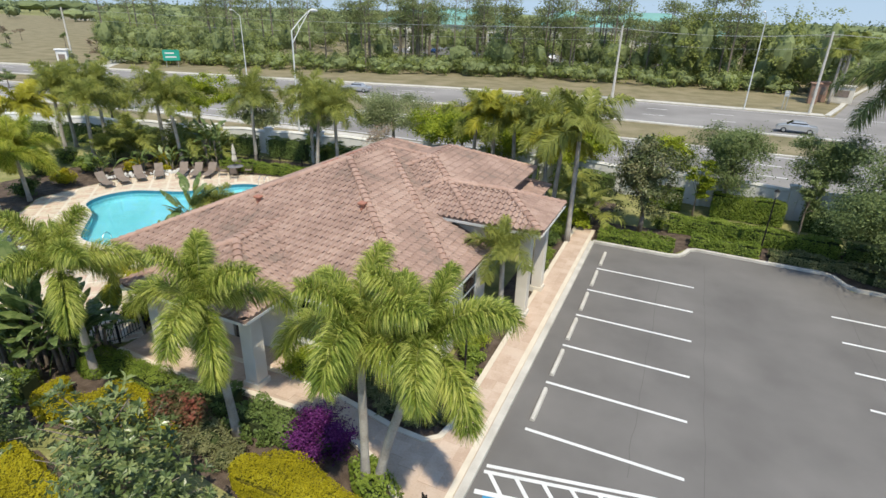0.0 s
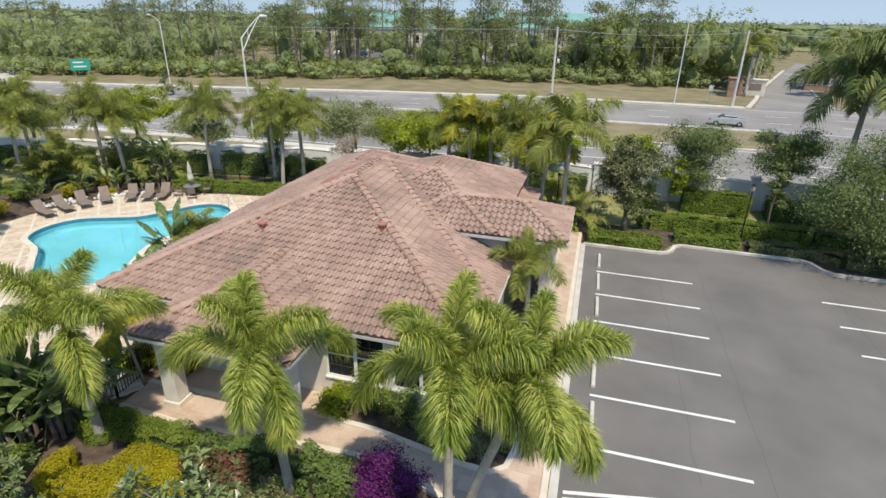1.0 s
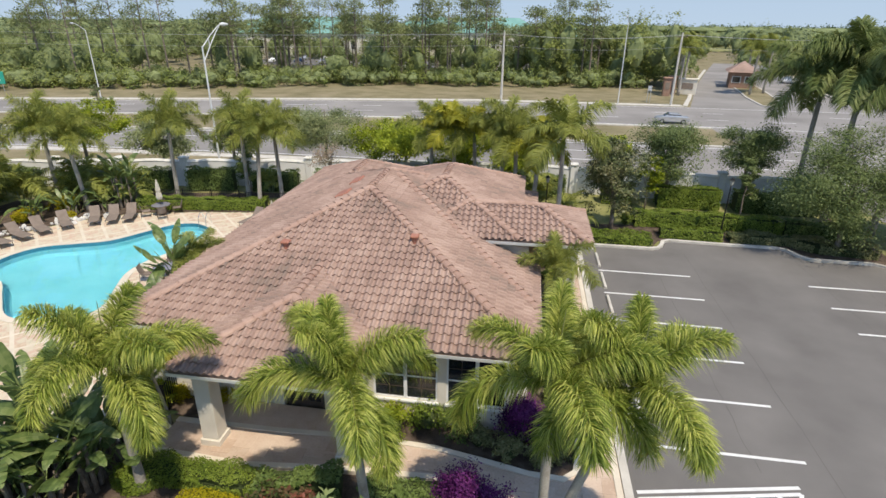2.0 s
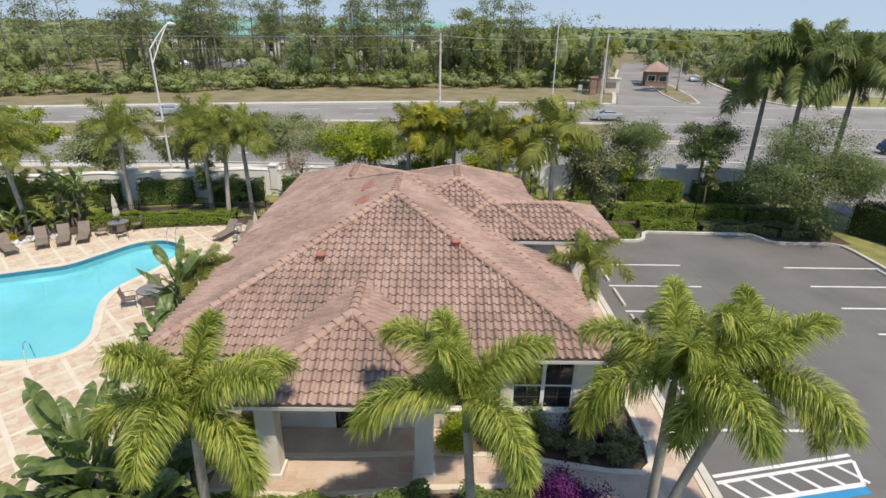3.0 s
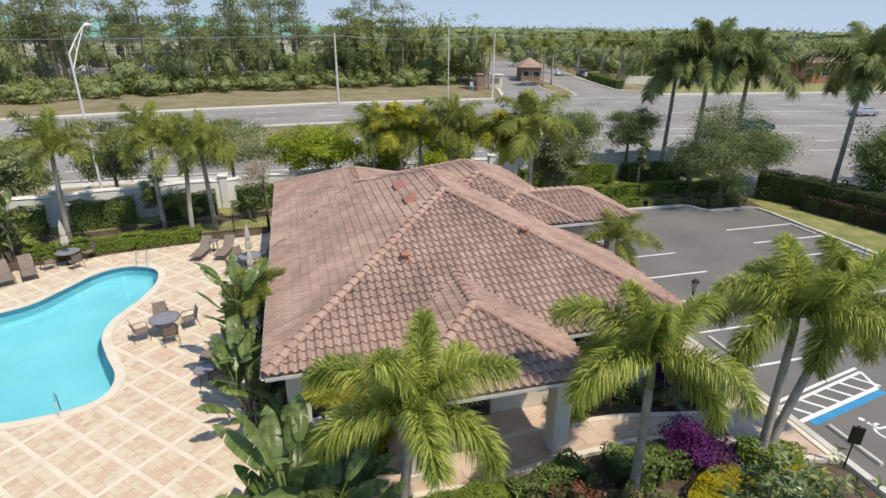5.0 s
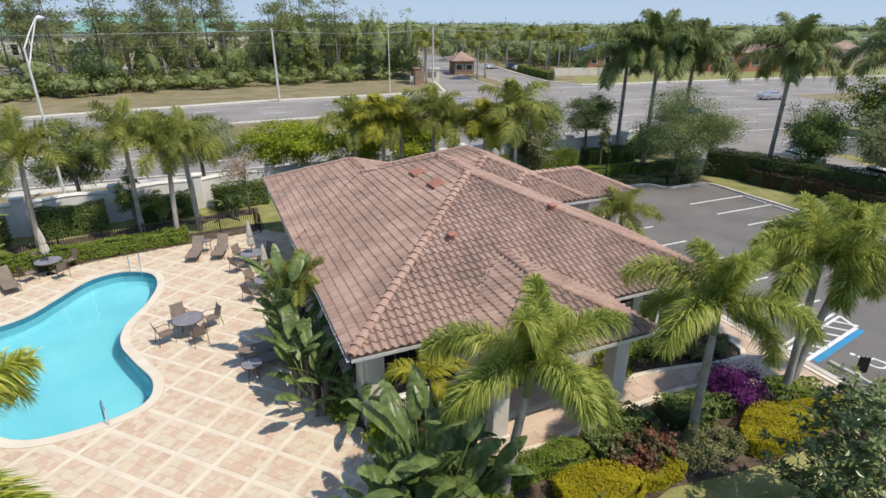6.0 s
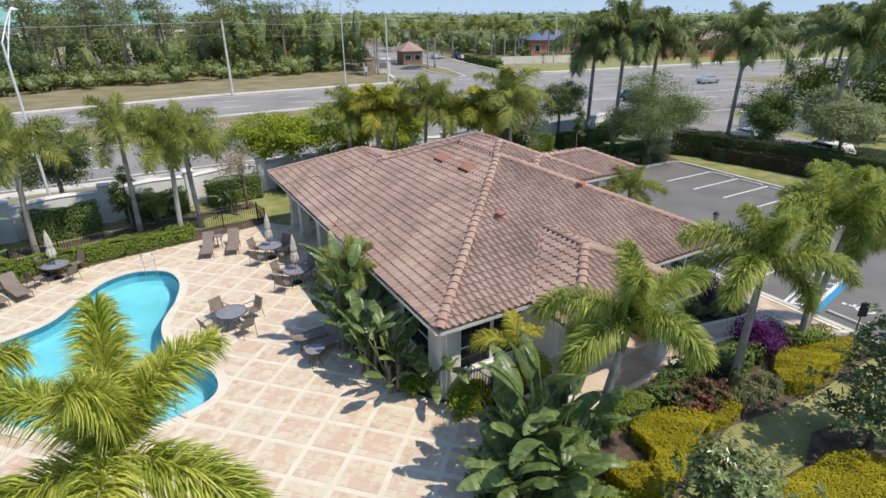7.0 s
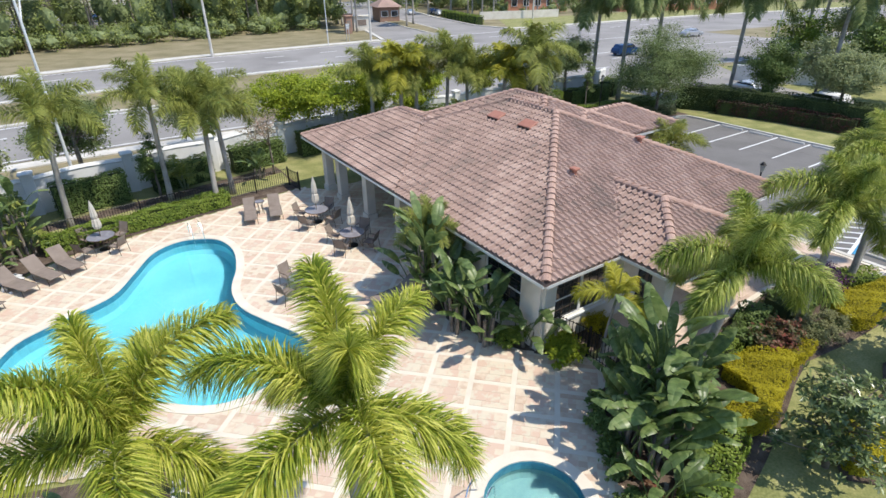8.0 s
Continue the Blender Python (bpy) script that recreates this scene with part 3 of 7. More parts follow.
def tile_mesh():
    """One S-shaped clay tile, its eave end at the origin, running up along y."""
    prof = [(0.0, 0.014), (0.03, 0.0), (0.08, 0.0), (0.12, 0.03), (0.155, 0.088), (0.192, 0.106), (0.228, 0.086), (0.268, 0.02)]
    v, f = [], []
    for y, dz in ((0.0, 0.064), (TILE_L + 0.05, 0.0)):
        v += [(x, y, h + dz) for x, h in prof]
    n = len(prof)
    f += [(i, i + 1, n + i + 1, n + i) for i in range(n - 1)]
    v += [(x, 0.012, h + 0.064 - 0.058) for x, h in prof]
    f += [(2 * n + i, 2 * n + i + 1, i + 1, i) for i in range(n - 1)]
    return np.array(v), f


TV, TF = tile_mesh()
tile_me = mesh_from("tile", TV, TF, M["tile_one"], smooth=False)


def under_other(x, y, z, me):
    """Whether a roof point lies under another hip."""
    for k, (x0, x1, y0, y1, ez) in enumerate(HIPS):
        if k != me and x0 < x < x1 and y0 < y < y1:
            if z < ez + SLOPE * min(x - x0, x1 - x, y - y0, y1 - y) - 0.12:
                return True
    return False


roof_jobs = []
for hk, box in enumerate(HIPS):
    x0, x1, y0, y1, z = box
    v, f, r0, r1, top = roof_bed(*box)
    bed = part("roof", mesh_from("roof", v, f, M["tile"]), None, house, "terracotta tiled hip roof")
    for side, (out, start, along, length, run) in enumerate(hip_planes(*box)):
        up = Vector((-out.x, -out.y, SLOPE)).normalized()
        a3 = Vector((along.x, along.y, 0))
        nrm = a3.cross(up).normalized()
        rows = int(math.hypot(run, run * SLOPE) / TILE_L) + 1
        mv, mf = [], []
        for r in range(rows):
            base = r * TILE_L - 0.06
            flat_in = base * up.xy.length
            for c in range(int(length / TILE_W) + 1):
                s = c * TILE_W
                mid = flat_in + 0.15
                if s + 0.24 < mid - 0.1 or s > length - mid + 0.1 or mid > run + 0.1:
                    continue
                o = Vector((start.x, start.y, z)) + a3 * s + up * base + nrm * (0.01 + random.uniform(0, 0.006))
                probe = o + up * 0.17 + a3 * 0.13
                if under_other(probe.x, probe.y, probe.z, hk):
                    continue
                whole = s > flat_in + 0.5 and s + 0.34 < length - flat_in - 0.5 and mid < run - 0.4
                roof_jobs.append((hk, side, whole, bed, o, a3, up, nrm, s, flat_in, length))


def build_tiles():
    """Whole tiles of the front slopes as single pieces; all the others joined slope by slope and trimmed at the hips."""
    single, groups = 0, {}
    for job in roof_jobs:
        hk, side, whole, bed, o, a3, up, nrm, s, flat_in, length = job
        if whole and side == 0 and ((hk == 4 and single < 300) or (hk == 0 and o.y < 0.0)) and single < 300:
            ob = new("tile", tile_me)
            ob.parent = bed
            m = Matrix((a3, up, nrm)).transposed().to_4x4()
            m.translation = o
            ob.matrix_basis = m
            single += 1
        else:
            groups.setdefault((hk, side), []).append(job)
    for (hk, side), jobs in groups.items():
        verts, faces = [], []
        x0, x1, y0, y1, z = HIPS[hk]
        for _, _, whole, bed, o, a3, up, nrm, s, flat_in, length in jobs:
            ax = np.array([a3, up, nrm])
            pts = TV @ ax + np.array(o)
            k = len(verts)
            if not whole:
                # trim to the hip lines by clamping along the eave way
                loc = TV[:, 0] + s
                inn = (TV[:, 1] * up.xy.length + flat_in)
                lo, hi = np.maximum(inn, 0), np.minimum(length - inn, length)
                new_s = np.clip(loc, np.minimum(lo, hi), np.maximum(lo, hi))
                pts += np.outer(new_s - loc, np.array(a3))
            verts.extend(pts.tolist())
            faces.extend([tuple(i + k for i in q) for q in TF])
        ob = part("tile_field", mesh_from("tile_field", verts, faces, M["tile"]), None, jobs[0][3], "courses of weathered terracotta roof tiles")
        tagged(ob, kind="stuff")


def cap_mesh():
    """One half-round cap tile along +y, 0.41 m long, a little wider at its low end."""
    v, f = [], []
    for along, r, dz in ((0.0, 0.175, 0.05), (0.41, 0.15, 0.012)):
        v += [(r * math.cos(math.pi * i / 6), along, 0.72 * r * math.sin(math.pi * i / 6) + dz) for i in range(7)]
    v += [(0.165 * math.cos(math.pi * i / 6), 0.01, 0.72 * 0.165 * math.sin(math.pi * i / 6) + 0.015) for i in range(7)]
    f += [(i, i + 1, 8 + i, 7 + i) for i in range(6)] + [(14 + i, 15 + i, i + 1, i) for i in range(6)]
    return mesh_from("cap_tile", v, f, M["cap"])


cap_me = cap_mesh()


def cap_row(a, b, parent):
    """Overlapping cap tiles from the low end a to the high end b."""
    a, b = Vector(a), Vector(b)
    n = max(1, round((b - a).length / 0.34))
    d = (b - a).normalized()
    side = d.cross(Vector((0, 0, 1))).normalized()
    up = side.cross(d)
    for k in range(n):
        ob = new("cap_tile", cap_me)
        ob.parent = parent
        m = Matrix((side, d, up)).transposed().to_4x4()
        m.translation = a + (b - a) * k / n + up * (0.03 + random.uniform(0, 0.008))
        ob.matrix_basis = m


for hk, box in enumerate(HIPS):
    v, f, r0, r1, top = roof_bed(*box)
    x0, x1, y0, y1, z = box
    bed = next(j[3] for j in roof_jobs if j[0] == hk)
    tops = [min((r0, r1), key=lambda r: (r[0] - c[0]) ** 2 + (r[1] - c[1]) ** 2) for c in v[:4]]
    for k, c in enumerate(v[:4]):
        end = (*tops[k], top)
        pts = [Vector(c).lerp(Vector(end), i / 40) for i in range(41)]
        ok = [p for p in pts if not under_other(p.x, p.y, p.z, hk)]
        if len(ok) > 3 and not (hk == 1 and k < 2) and not (hk == 0 and k == 3):
            cap_row(ok[0], ok[-1], bed)
    pts = [Vector((*r0, top)).lerp(Vector((*r1, top)), i / 40) for i in range(41)]
    ok = [p for p in pts if not under_other(p.x, p.y, p.z, hk)]
    if len(ok) > 3:
        cap_row(ok[0], ok[-1], bed)
main_bed = roof_jobs[0][3]
# the second line of caps on the east slope, beside the higher wing
cap_row((-3.72, -0.3, EAVE + 0.03), (-5.9, 2.1, EAVE + 0.03 + 2.2 * SLOPE), main_bed)
cap_row((-5.9, 2.1, EAVE + 0.03 + 2.2 * SLOPE), (-10.3, 6.6, EAVE + 0.06 + 6.6 * SLOPE), main_bed)


def gutter(a, b, name="gutter"):
    a, b = Vector(a), Vector(b)
    d = (b - a).normalized()
    s = Vector((d.y, -d.x, 0))
    prof = [(0.0, -0.15), (0.10, -0.15), (0.125, -0.02), (0.11, -0.02), (0.09, -0.13), (0.0, -0.13)]
    bm = bmesh.new()
    rows = [[bm.verts.new(p + s * u + Vector((0, 0, h))) for u, h in prof] for p in (a, b)]
    for i in range(len(prof)):
        j = (i + 1) % len(prof)
        bm.faces.new((rows[0][i], rows[0][j], rows[1][j], rows[1][i]))
    bm.faces.new(rows[0])
    bm.faces.new(rows[1][::-1])
    return part(name, bm, M["white"], house, "white painted eave gutter")


def eaves(a, b, z):
    gutter((*a, z), (*b, z))


eaves((-18.0, -3.4), (-14.45, -3.4), EAVE)
eaves((-8.8, -3.4), (-3.7, -3.4), EAVE)
eaves((-3.7, -3.4), (-3.7, 3.4), EAVE)
eaves((-18.02, 17.2), (-18.02, -3.4), EAVE)
eaves((-9.4, 17.2), (-18.02, 17.2), EAVE)
eaves((-14.45, -3.4), (-14.45, -5.65), EAVE)
eaves((-14.45, -5.65), (-8.8, -5.65), EAVE)
eaves((-8.8, -5.65), (-8.8, -3.4), EAVE)
eaves((-5.9, 3.5), (-1.6, 3.5), 4.4)
eaves((-1.6, 3.5), (-1.6, 7.7), 4.4)
eaves((-1.6, 7.72), (-4.5, 7.72), 4.4)


def wall(name, a, b, z0, z1, openings=(), thick=0.24):
    """A wall from a to b with openings (start, end, sill, head) cut through it."""
    a, b = Vector(a), Vector(b)
    length = (b - a).length
    d = (b - a).normalized()
    bm = bmesh.new()
    xs = sorted({0.0, length, *[o[0] for o in openings], *[o[1] for o in openings]})
    zs = sorted({z0, z1, *[o[2] for o in openings], *[o[3] for o in openings]})
    grid = {(x, z): bm.verts.new((x, -thick / 2, z)) for x in xs for z in zs}
    for xa, xb in zip(xs, xs[1:]):
        for za, zb in zip(zs, zs[1:]):
            if not any(o[0] <= xa + 0.001 and o[1] >= xb - 0.001 and o[2] <= za + 0.001 and o[3] >= zb - 0.001 for o in openings):
                bm.faces.new((grid[xa, za], grid[xb, za], grid[xb, zb], grid[xa, zb]))
    bmesh.ops.delete(bm, geom=[v for v in bm.verts if not v.link_faces], context="VERTS")
    back = bmesh.ops.extrude_face_region(bm, geom=list(bm.faces))
    bmesh.ops.translate(bm, vec=(0, thick, 0), verts=[g for g in back["geom"] if isinstance(g, bmesh.types.BMVert)])
    ob = part(name, bm, M["stucco"], house, "cream stucco wall")
    ob.matrix_basis = Matrix.Translation((a.x, a.y, 0)) @ Matrix.Rotation(math.atan2(d.y, d.x), 4, "Z")
    return ob


def window(w, s0, s1, z0, z1, cols, rows_=2, pairs=1):
    """A white framed window set in the wall w, which runs along its own x."""
    fr = 0.06
    for p in range(pairs):
        a = s0 + (s1 - s0) * p / pairs
        b = s0 + (s1 - s0) * (p + 1) / pairs
        bm = bmesh.new()
        loops = [[bm.verts.new((x, y, z)) for x, z in ((a + k, z0 + k), (b - k, z0 + k), (b - k, z1 - k), (a + k, z1 - k))] for k, y in ((0, -0.08), (fr, -0.08), (fr, -0.02), (0, -0.02))]
        for u, v in zip(loops, loops[1:] + loops[:1]):
            for i in range(4):
                bm.faces.new((u[i], u[(i + 1) % 4], v[(i + 1) % 4], v[i]))
        part("window", bm, M["white"], w, "white framed window with dark panes")
        zm = (z0 + z1) / 2
        part("glazing_bar", bm_box(a + fr, b - fr, -0.078, -0.024, zm - 0.025, zm + 0.025), M["white"], w)
        for c in range(1, cols):
            x = a + (b - a) * c / cols
            part("glazing_bar", bm_box(x - 0.008, x + 0.008, -0.066, -0.034, z0 + fr, z1 - fr), M["bronze"], w)
        for r in (0.25, 0.75):
            zz = z0 + (z1 - z0) * r
            part("glazing_bar", bm_box(a + fr, b - fr, -0.064, -0.036, zz - 0.008, zz + 0.008), M["bronze"], w)
    part("pane", bm_box(s0 + 0.03, s1 - 0.03, -0.05, -0.04, z0 + 0.03, z1 - 0.03), M["glass"], w)
    part("sill", bm_box(s0 - 0.05, s1 + 0.05, -0.19, -0.09, z0 - 0.09, z0 - 0.005, 0.01), M["white"], w)


w1 = wall("wall", (-17.4, -2.75), (-13.6, -2.75), 0, 3.1, [(0.5, 3.1, 1.0, 2.75)])
window(w1, 0.5, 3.1, 1.0, 2.75, 3, 2, 2)
w2 = wall("wall", (-13.6, -2.75), (-9.7, -2.75), 0, 3.1, [(1.2, 2.7, 0.0, 2.4)])
w3 = wall("wall", (-9.7, -2.75), (-4.1, -2.75), 0, 3.1, [(0.6, 2.8, 0.9, 2.75), (3.1, 5.1, 0.9, 2.75)])
window(w3, 0.6, 2.8, 0.9, 2.75, 2, 2, 2)
window(w3, 3.1, 5.1, 0.9, 2.75, 2, 2, 2)
w4 = wall("wall", (-4.1, -2.75), (-4.1, 3.9), 0, 3.1, [(0.8, 2.6, 1.0, 2.7), (4.0, 5.6, 1.0, 2.7)])
window(w4, 0.8, 2.6, 1.0, 2.7, 3, 2, 1)
window(w4, 4.0, 5.6, 1.0, 2.7, 3, 2, 1)
w5 = wall("wall", (-17.4, 4.4), (-17.4, -2.75), 0, 3.1, [(0.8, 2.8, 1.0, 2.7), (4.2, 6.2, 1.0, 2.7)])
window(w5, 0.8, 2.8, 1.0, 2.7, 3, 2, 1)
window(w5, 4.2, 6.2, 1.0, 2.7, 3, 2, 1)
wall("wall", (-13.2, 4.4), (-17.4, 4.4), 0, 3.1)
w6 = wall("wall", (-13.2, 16.3), (-13.2, 4.4), 0, 3.1, [(1.5, 3.3, 0.0, 2.3), (5.5, 7.3, 0.0, 2.3)])
wall("wall", (-9.9, 16.3), (-13.2, 16.3), 0, 3.1)
wall("wall", (-9.9, 13.2), (-9.9, 16.3), 0, 3.1)
wall("wall", (-5.2, 13.0), (-9.9, 13.0), 0, 4.3)
wall("wall", (-5.2, 7.2), (-5.2, 13.0), 0, 4.3)
wall("wall", (-4.1, 4.0), (-5.6, 4.0), 0, 4.3)
for w, s0, s1 in ((w2, 1.2, 2.7), (w6, 1.5, 3.3), (w6, 5.5, 7.3)):
    d = part("door", bm_box(s0 + 0.05, s1 - 0.05, -0.04, 0.02, 0.03, 2.25, 0.01), M["bronze"], w, "dark bronze double door")
    for c in (0, 1):
        a = s0 + 0.05 + (s1 - s0 - 0.1) * c / 2
        part("pane", bm_box(a + 0.12, a + (s1 - s0 - 0.1) / 2 - 0.12, -0.055, -0.045, 0.3, 2.1), M["glass"], d)
part("ceiling_slab", bm_box(-17.3, -4.2, -2.6, 13.0, 3.1, 3.14), M["white"], house, "white soffit board")
part("soffit", bm_box(-17.95, -9.5, 4.6, 17.1, 3.1, 3.125), M["white"], house, "white soffit board")
part("soffit", bm_box(-17.9, -14.5, -3.3, -2.9, 3.1, 3.125), M["white"], house, "white soffit board")
part("soffit", bm_box(-8.75, -3.8, -3.3, -2.9, 3.1, 3.125), M["white"], house, "white soffit board")
part("porch_ceiling", bm_box(-14.4, -8.85, -5.6, -2.9, 3.1, 3.125), M["white"], house, "white soffit board")


def column(x, y, h, w=0.5):
    bm = bm_box(x - w / 2, x + w / 2, y - w / 2, y + w / 2, 0.3, h - 0.2, 0.02)
    ob = part("column", bm, M["stucco"], house, "square cream stucco column")
    part("plinth", bm_box(x - w / 2 - 0.06, x + w / 2 + 0.06, y - w / 2 - 0.06, y + w / 2 + 0.06, 0.0, 0.3, 0.015), M["stucco"], ob)
    part("capital", bm_box(x - w / 2 - 0.05, x + w / 2 + 0.05, y - w / 2 - 0.05, y + w / 2 + 0.05, h - 0.2, h, 0.015), M["stucco"], ob)


for y in (7.4, 10.9, 14.3, 16.2):
    column(-17.0, y, 3.08)
for x in (-13.9, -9.4):
    column(x, -4.85, 3.08, 0.55)
for y in (4.2, 7.0):
    column(-2.3, y, 4.2, 0.5)
structure(part("porch_floor", bm_box(-14.6, -8.7, -4.9, -2.9, -0.05, 0.085), M["paver"]), "brown paver floor of the entrance porch", "floor")
part("beam", bm_box(-17.25, -16.75, 4.6, 16.4, 2.75, 3.1), M["stucco"], house, "cream stucco beam")
part("wall_sign", bm_box(-12.1, -11.2, -2.92, -2.88, 2.5, 2.75), M["dark"], house, "small dark wall plaque")


def roof_box(x, y, label):
    z = EAVE + SLOPE * (x + 18.0)
    m = pose(x, y, z + 0.06, 0, math.degrees(-math.atan(SLOPE)), 0)
    ob = part("roof_vent", bm_box(-0.28, 0.28, -0.42, 0.42, 0.0, 0.16, 0.03), M["vent"], house, label)
    ob.matrix_basis = m
    part("louvre", bm_box(-0.30, -0.285, -0.36, 0.36, 0.03, 0.12), M["dark"], ob)


roof_box(-12.2, 6.25, "red box vent on the tiles")
roof_box(-12.15, 4.1, "red box vent on the tiles")
for x, y in ((-13.2, 0.2), (-8.4, 0.9)):
    ob = part("pipe_vent", bm_tube([(x, y, EAVE + SLOPE * (y + 3.4)), (x, y, EAVE + SLOPE * (y + 3.4) + 0.35)], 0.1, 8), M["vent"], house, "short terracotta pipe vent")
    part("hood", bm_box(x - 0.16, x + 0.16, y - 0.16, y + 0.16, EAVE + SLOPE * (y + 3.4) + 0.26, EAVE + SLOPE * (y + 3.4) + 0.36, 0.03), M["vent"], ob)


# ---- plants: palms ----
def frond_mesh(name, length, droop, lift, seed, mat, leaflets=150, leaf_len=0.42, bushy=1.0, width=0.05, limp=0.28):
    """A feather frond along +y from the origin: a bending rachis with leaflets all round it."""
    rng = np.random.default_rng(seed)
    n = 14
    pts, p, ang = [], np.zeros(3), math.radians(lift)
    for k in range(n + 1):
        pts.append(p.copy())
        p = p + length / n * np.array([0, math.cos(ang), math.sin(ang)])
        ang -= math.radians(droop) / n * (0.5 + 1.0 * k / n)
    pts = np.array(pts)
    v, f, idx = [], [], []
    for k in range(n + 1):
        r = 0.035 * (1 - 0.85 * k / n)
        v += [pts[k] + np.array(o) * r for o in ((-1, 0, 0), (0, 0, 1), (1, 0, 0))]
    for k in range(n):
        a = 3 * k
        for i, j in ((0, 1), (1, 2), (2, 0)):
            f.append((a + i, a + j, a + 3 + j, a + 3 + i))
            idx.append(1)
    for k in range(leaflets):
        t = 0.07 + 0.93 * (k + rng.uniform(0, 1)) / leaflets
        s = t * n
        i = min(int(s), n - 1)
        base = pts[i] + (pts[i + 1] - pts[i]) * (s - i)
        fw = pts[i + 1] - pts[i]
        fw /= np.linalg.norm(fw)
        up = np.array([0, -fw[2], fw[1]])
        sgn = 1 if k % 2 else -1
        roll = sgn * rng.uniform(math.radians(90 - 82 * bushy), math.radians(90 + 66 * bushy))
        out = math.sin(roll) * np.array([1, 0, 0]) + math.cos(roll) * up
        shape = leaf_len * (0.55 + 0.75 * math.sin(math.pi * min(1, t * 0.85 + 0.12))) * rng.uniform(0.8, 1.15)
        d = out + fw * (rng.uniform(0.45, 0.9) if limp > 0.2 else rng.uniform(0.45, 1.15))
        d /= np.linalg.norm(d)
        mid = base + d * shape * 0.55
        tip = base + d * shape + np.array([0, 0, -limp * shape])
        wv = np.cross(d, up + 0.3 * rng.normal(size=3))
        wv = wv / (np.linalg.norm(wv) + 1e-9) * width * 0.5
        a = len(v)
        v += [base - wv * 0.6, base + wv * 0.6, mid + wv, mid - wv, tip]
        f += [(a, a + 1, a + 2, a + 3), (a + 3, a + 2, a + 4)]
        idx += [0, 0]
    return mesh_from(name, v, f, [mat, M["rachis"]], idx)


def frond_set(mat, tag, leaflets, length, leaf_len, bushy, width, limp=0.28):
    """Upright, spreading and hanging fronds."""
    return [frond_mesh("frond", length * a, d, l, s + tag, mat, leaflets, leaf_len, bushy, width, limp)
            for s, (a, d, l) in enumerate(((0.85, 60, 78), (0.94, 84, 66), (1.0, 98, 54), (1.03, 108, 43), (1.03, 108, 30), (0.98, 98, 12)))]


def fox_set(mat, tag):
    """Foxtail fronds: round brushes that rise, arch over and hang."""
    return [frond_mesh("frond", 2.85 * a, d, l, s + tag, mat, 1050, 0.54, 1.0, 0.023, 0.34)
            for s, (a, d, l) in enumerate(((0.82, 60, 80), (0.94, 92, 68), (1.0, 112, 56), (1.03, 122, 42), (1.0, 120, 26), (0.94, 104, 4)))]


FOX = fox_set(M["frond"], 100)
FOX_POOL = fox_set(M["frond_pool"], 150)
ROYAL = frond_set(M["frond_royal"], 350, 430, 3.9, 0.8, 0.6, 0.05, 0.45)
FOX_FAR = frond_set(M["frond_far"], 200, 330, 2.7, 0.6, 0.8, 0.036)
COCO = frond_set(M["frond_far"], 300, 200, 3.0, 0.8, 0.35, 0.055, 0.4)
YEL = frond_set(M["frond_yellow"], 400, 240, 2.3, 0.62, 0.4, 0.06)


def palm(name, base, top, fronds, count, label, category="palm tree", r=0.125, shaft=0.9, scale=1.0, spear=True, seed=0, group=""):
    """A palm from its base to the top of its trunk, with a green crownshaft and arching fronds."""
    rng = random.Random(seed)
    tree = tagged(new(name), label, category, group)
    tree.location = base
    t = Vector(top) - Vector(base)
    bend = Vector((t.x, t.y, 0))
    pts = [Vector((0, 0, -0.1))] + [bend * (s ** 1.3) + Vector((0, 0, t.z * s)) for s in (i / 8 for i in range(1, 9))]
    rad = [r * 1.45] + [r * q for q in (1.2, 1.05, 1.0, 1.0, 0.98, 0.95, 0.9, 0.8)]
    part("trunk", bm_tube(pts, rad, 10), M["palmbark"], tree, "pale grey ringed trunk", smooth=True)
    top_l = pts[-1]
    if shaft > 0:
        way = (pts[-1] - pts[-2]).normalized()
        part("crownshaft", bm_tube([top_l - way * 0.1, top_l + way * shaft * 0.5, top_l + way * shaft], [r * 0.85, r * 0.8, r * 0.4], 10), M["shaft"], tree, "smooth green crownshaft", smooth=True)
        top_l = top_l + way * shaft * 0.85
    for k in range(count):
        share = k / max(1, count - 1)
        kind = fronds[min(5, int(share * 6))]
        ob = new("frond", kind)
        ob.parent = tree
        turn = k * 137.5 + rng.uniform(-18, 18)
        ob.matrix_basis = Matrix.Translation(top_l) @ pose(0, 0, 0, rng.uniform(-8, 8), rng.uniform(-12, 12), turn) @ Matrix.Scale(scale * rng.uniform(0.9, 1.08), 4)
    if spear:
        part("spear_leaf", bm_tube([top_l, top_l + Vector((0.05, 0.02, 1.0 * scale)), top_l + Vector((0.1, 0.05, 1.9 * scale))], [0.03, 0.025, 0.006], 5), M["rachis"], tree, "unopened spear leaf")
    return tree


FOXTAIL = "foxtail palm with bushy green fronds and grey trunk"
palm("foxtail_palm", (-14.9, -7.1, 0), (-14.6, -7.4, 3.85), FOX, 9, FOXTAIL, seed=1)
palm("foxtail_palm", (-8.1, -7.2, 0), (-8.35, -7.35, 4.05), FOX, 9, FOXTAIL, seed=2)
palm("foxtail_palm", (-3.5, -7.0, 0), (-3.55, -6.95, 4.35), FOX, 9, FOXTAIL, seed=3)
palm("foxtail_palm", (-3.15, -6.9, 0), (-2.0, -6.85, 4.4), FOX, 9, FOXTAIL, seed=4)
palm("foxtail_palm", (-26.1, -6.5, 0), (-26.2, -6.6, 4.4), FOX_POOL, 9, "foxtail palm with bright bushy fronds beside the pool deck", scale=1.1, seed=5)
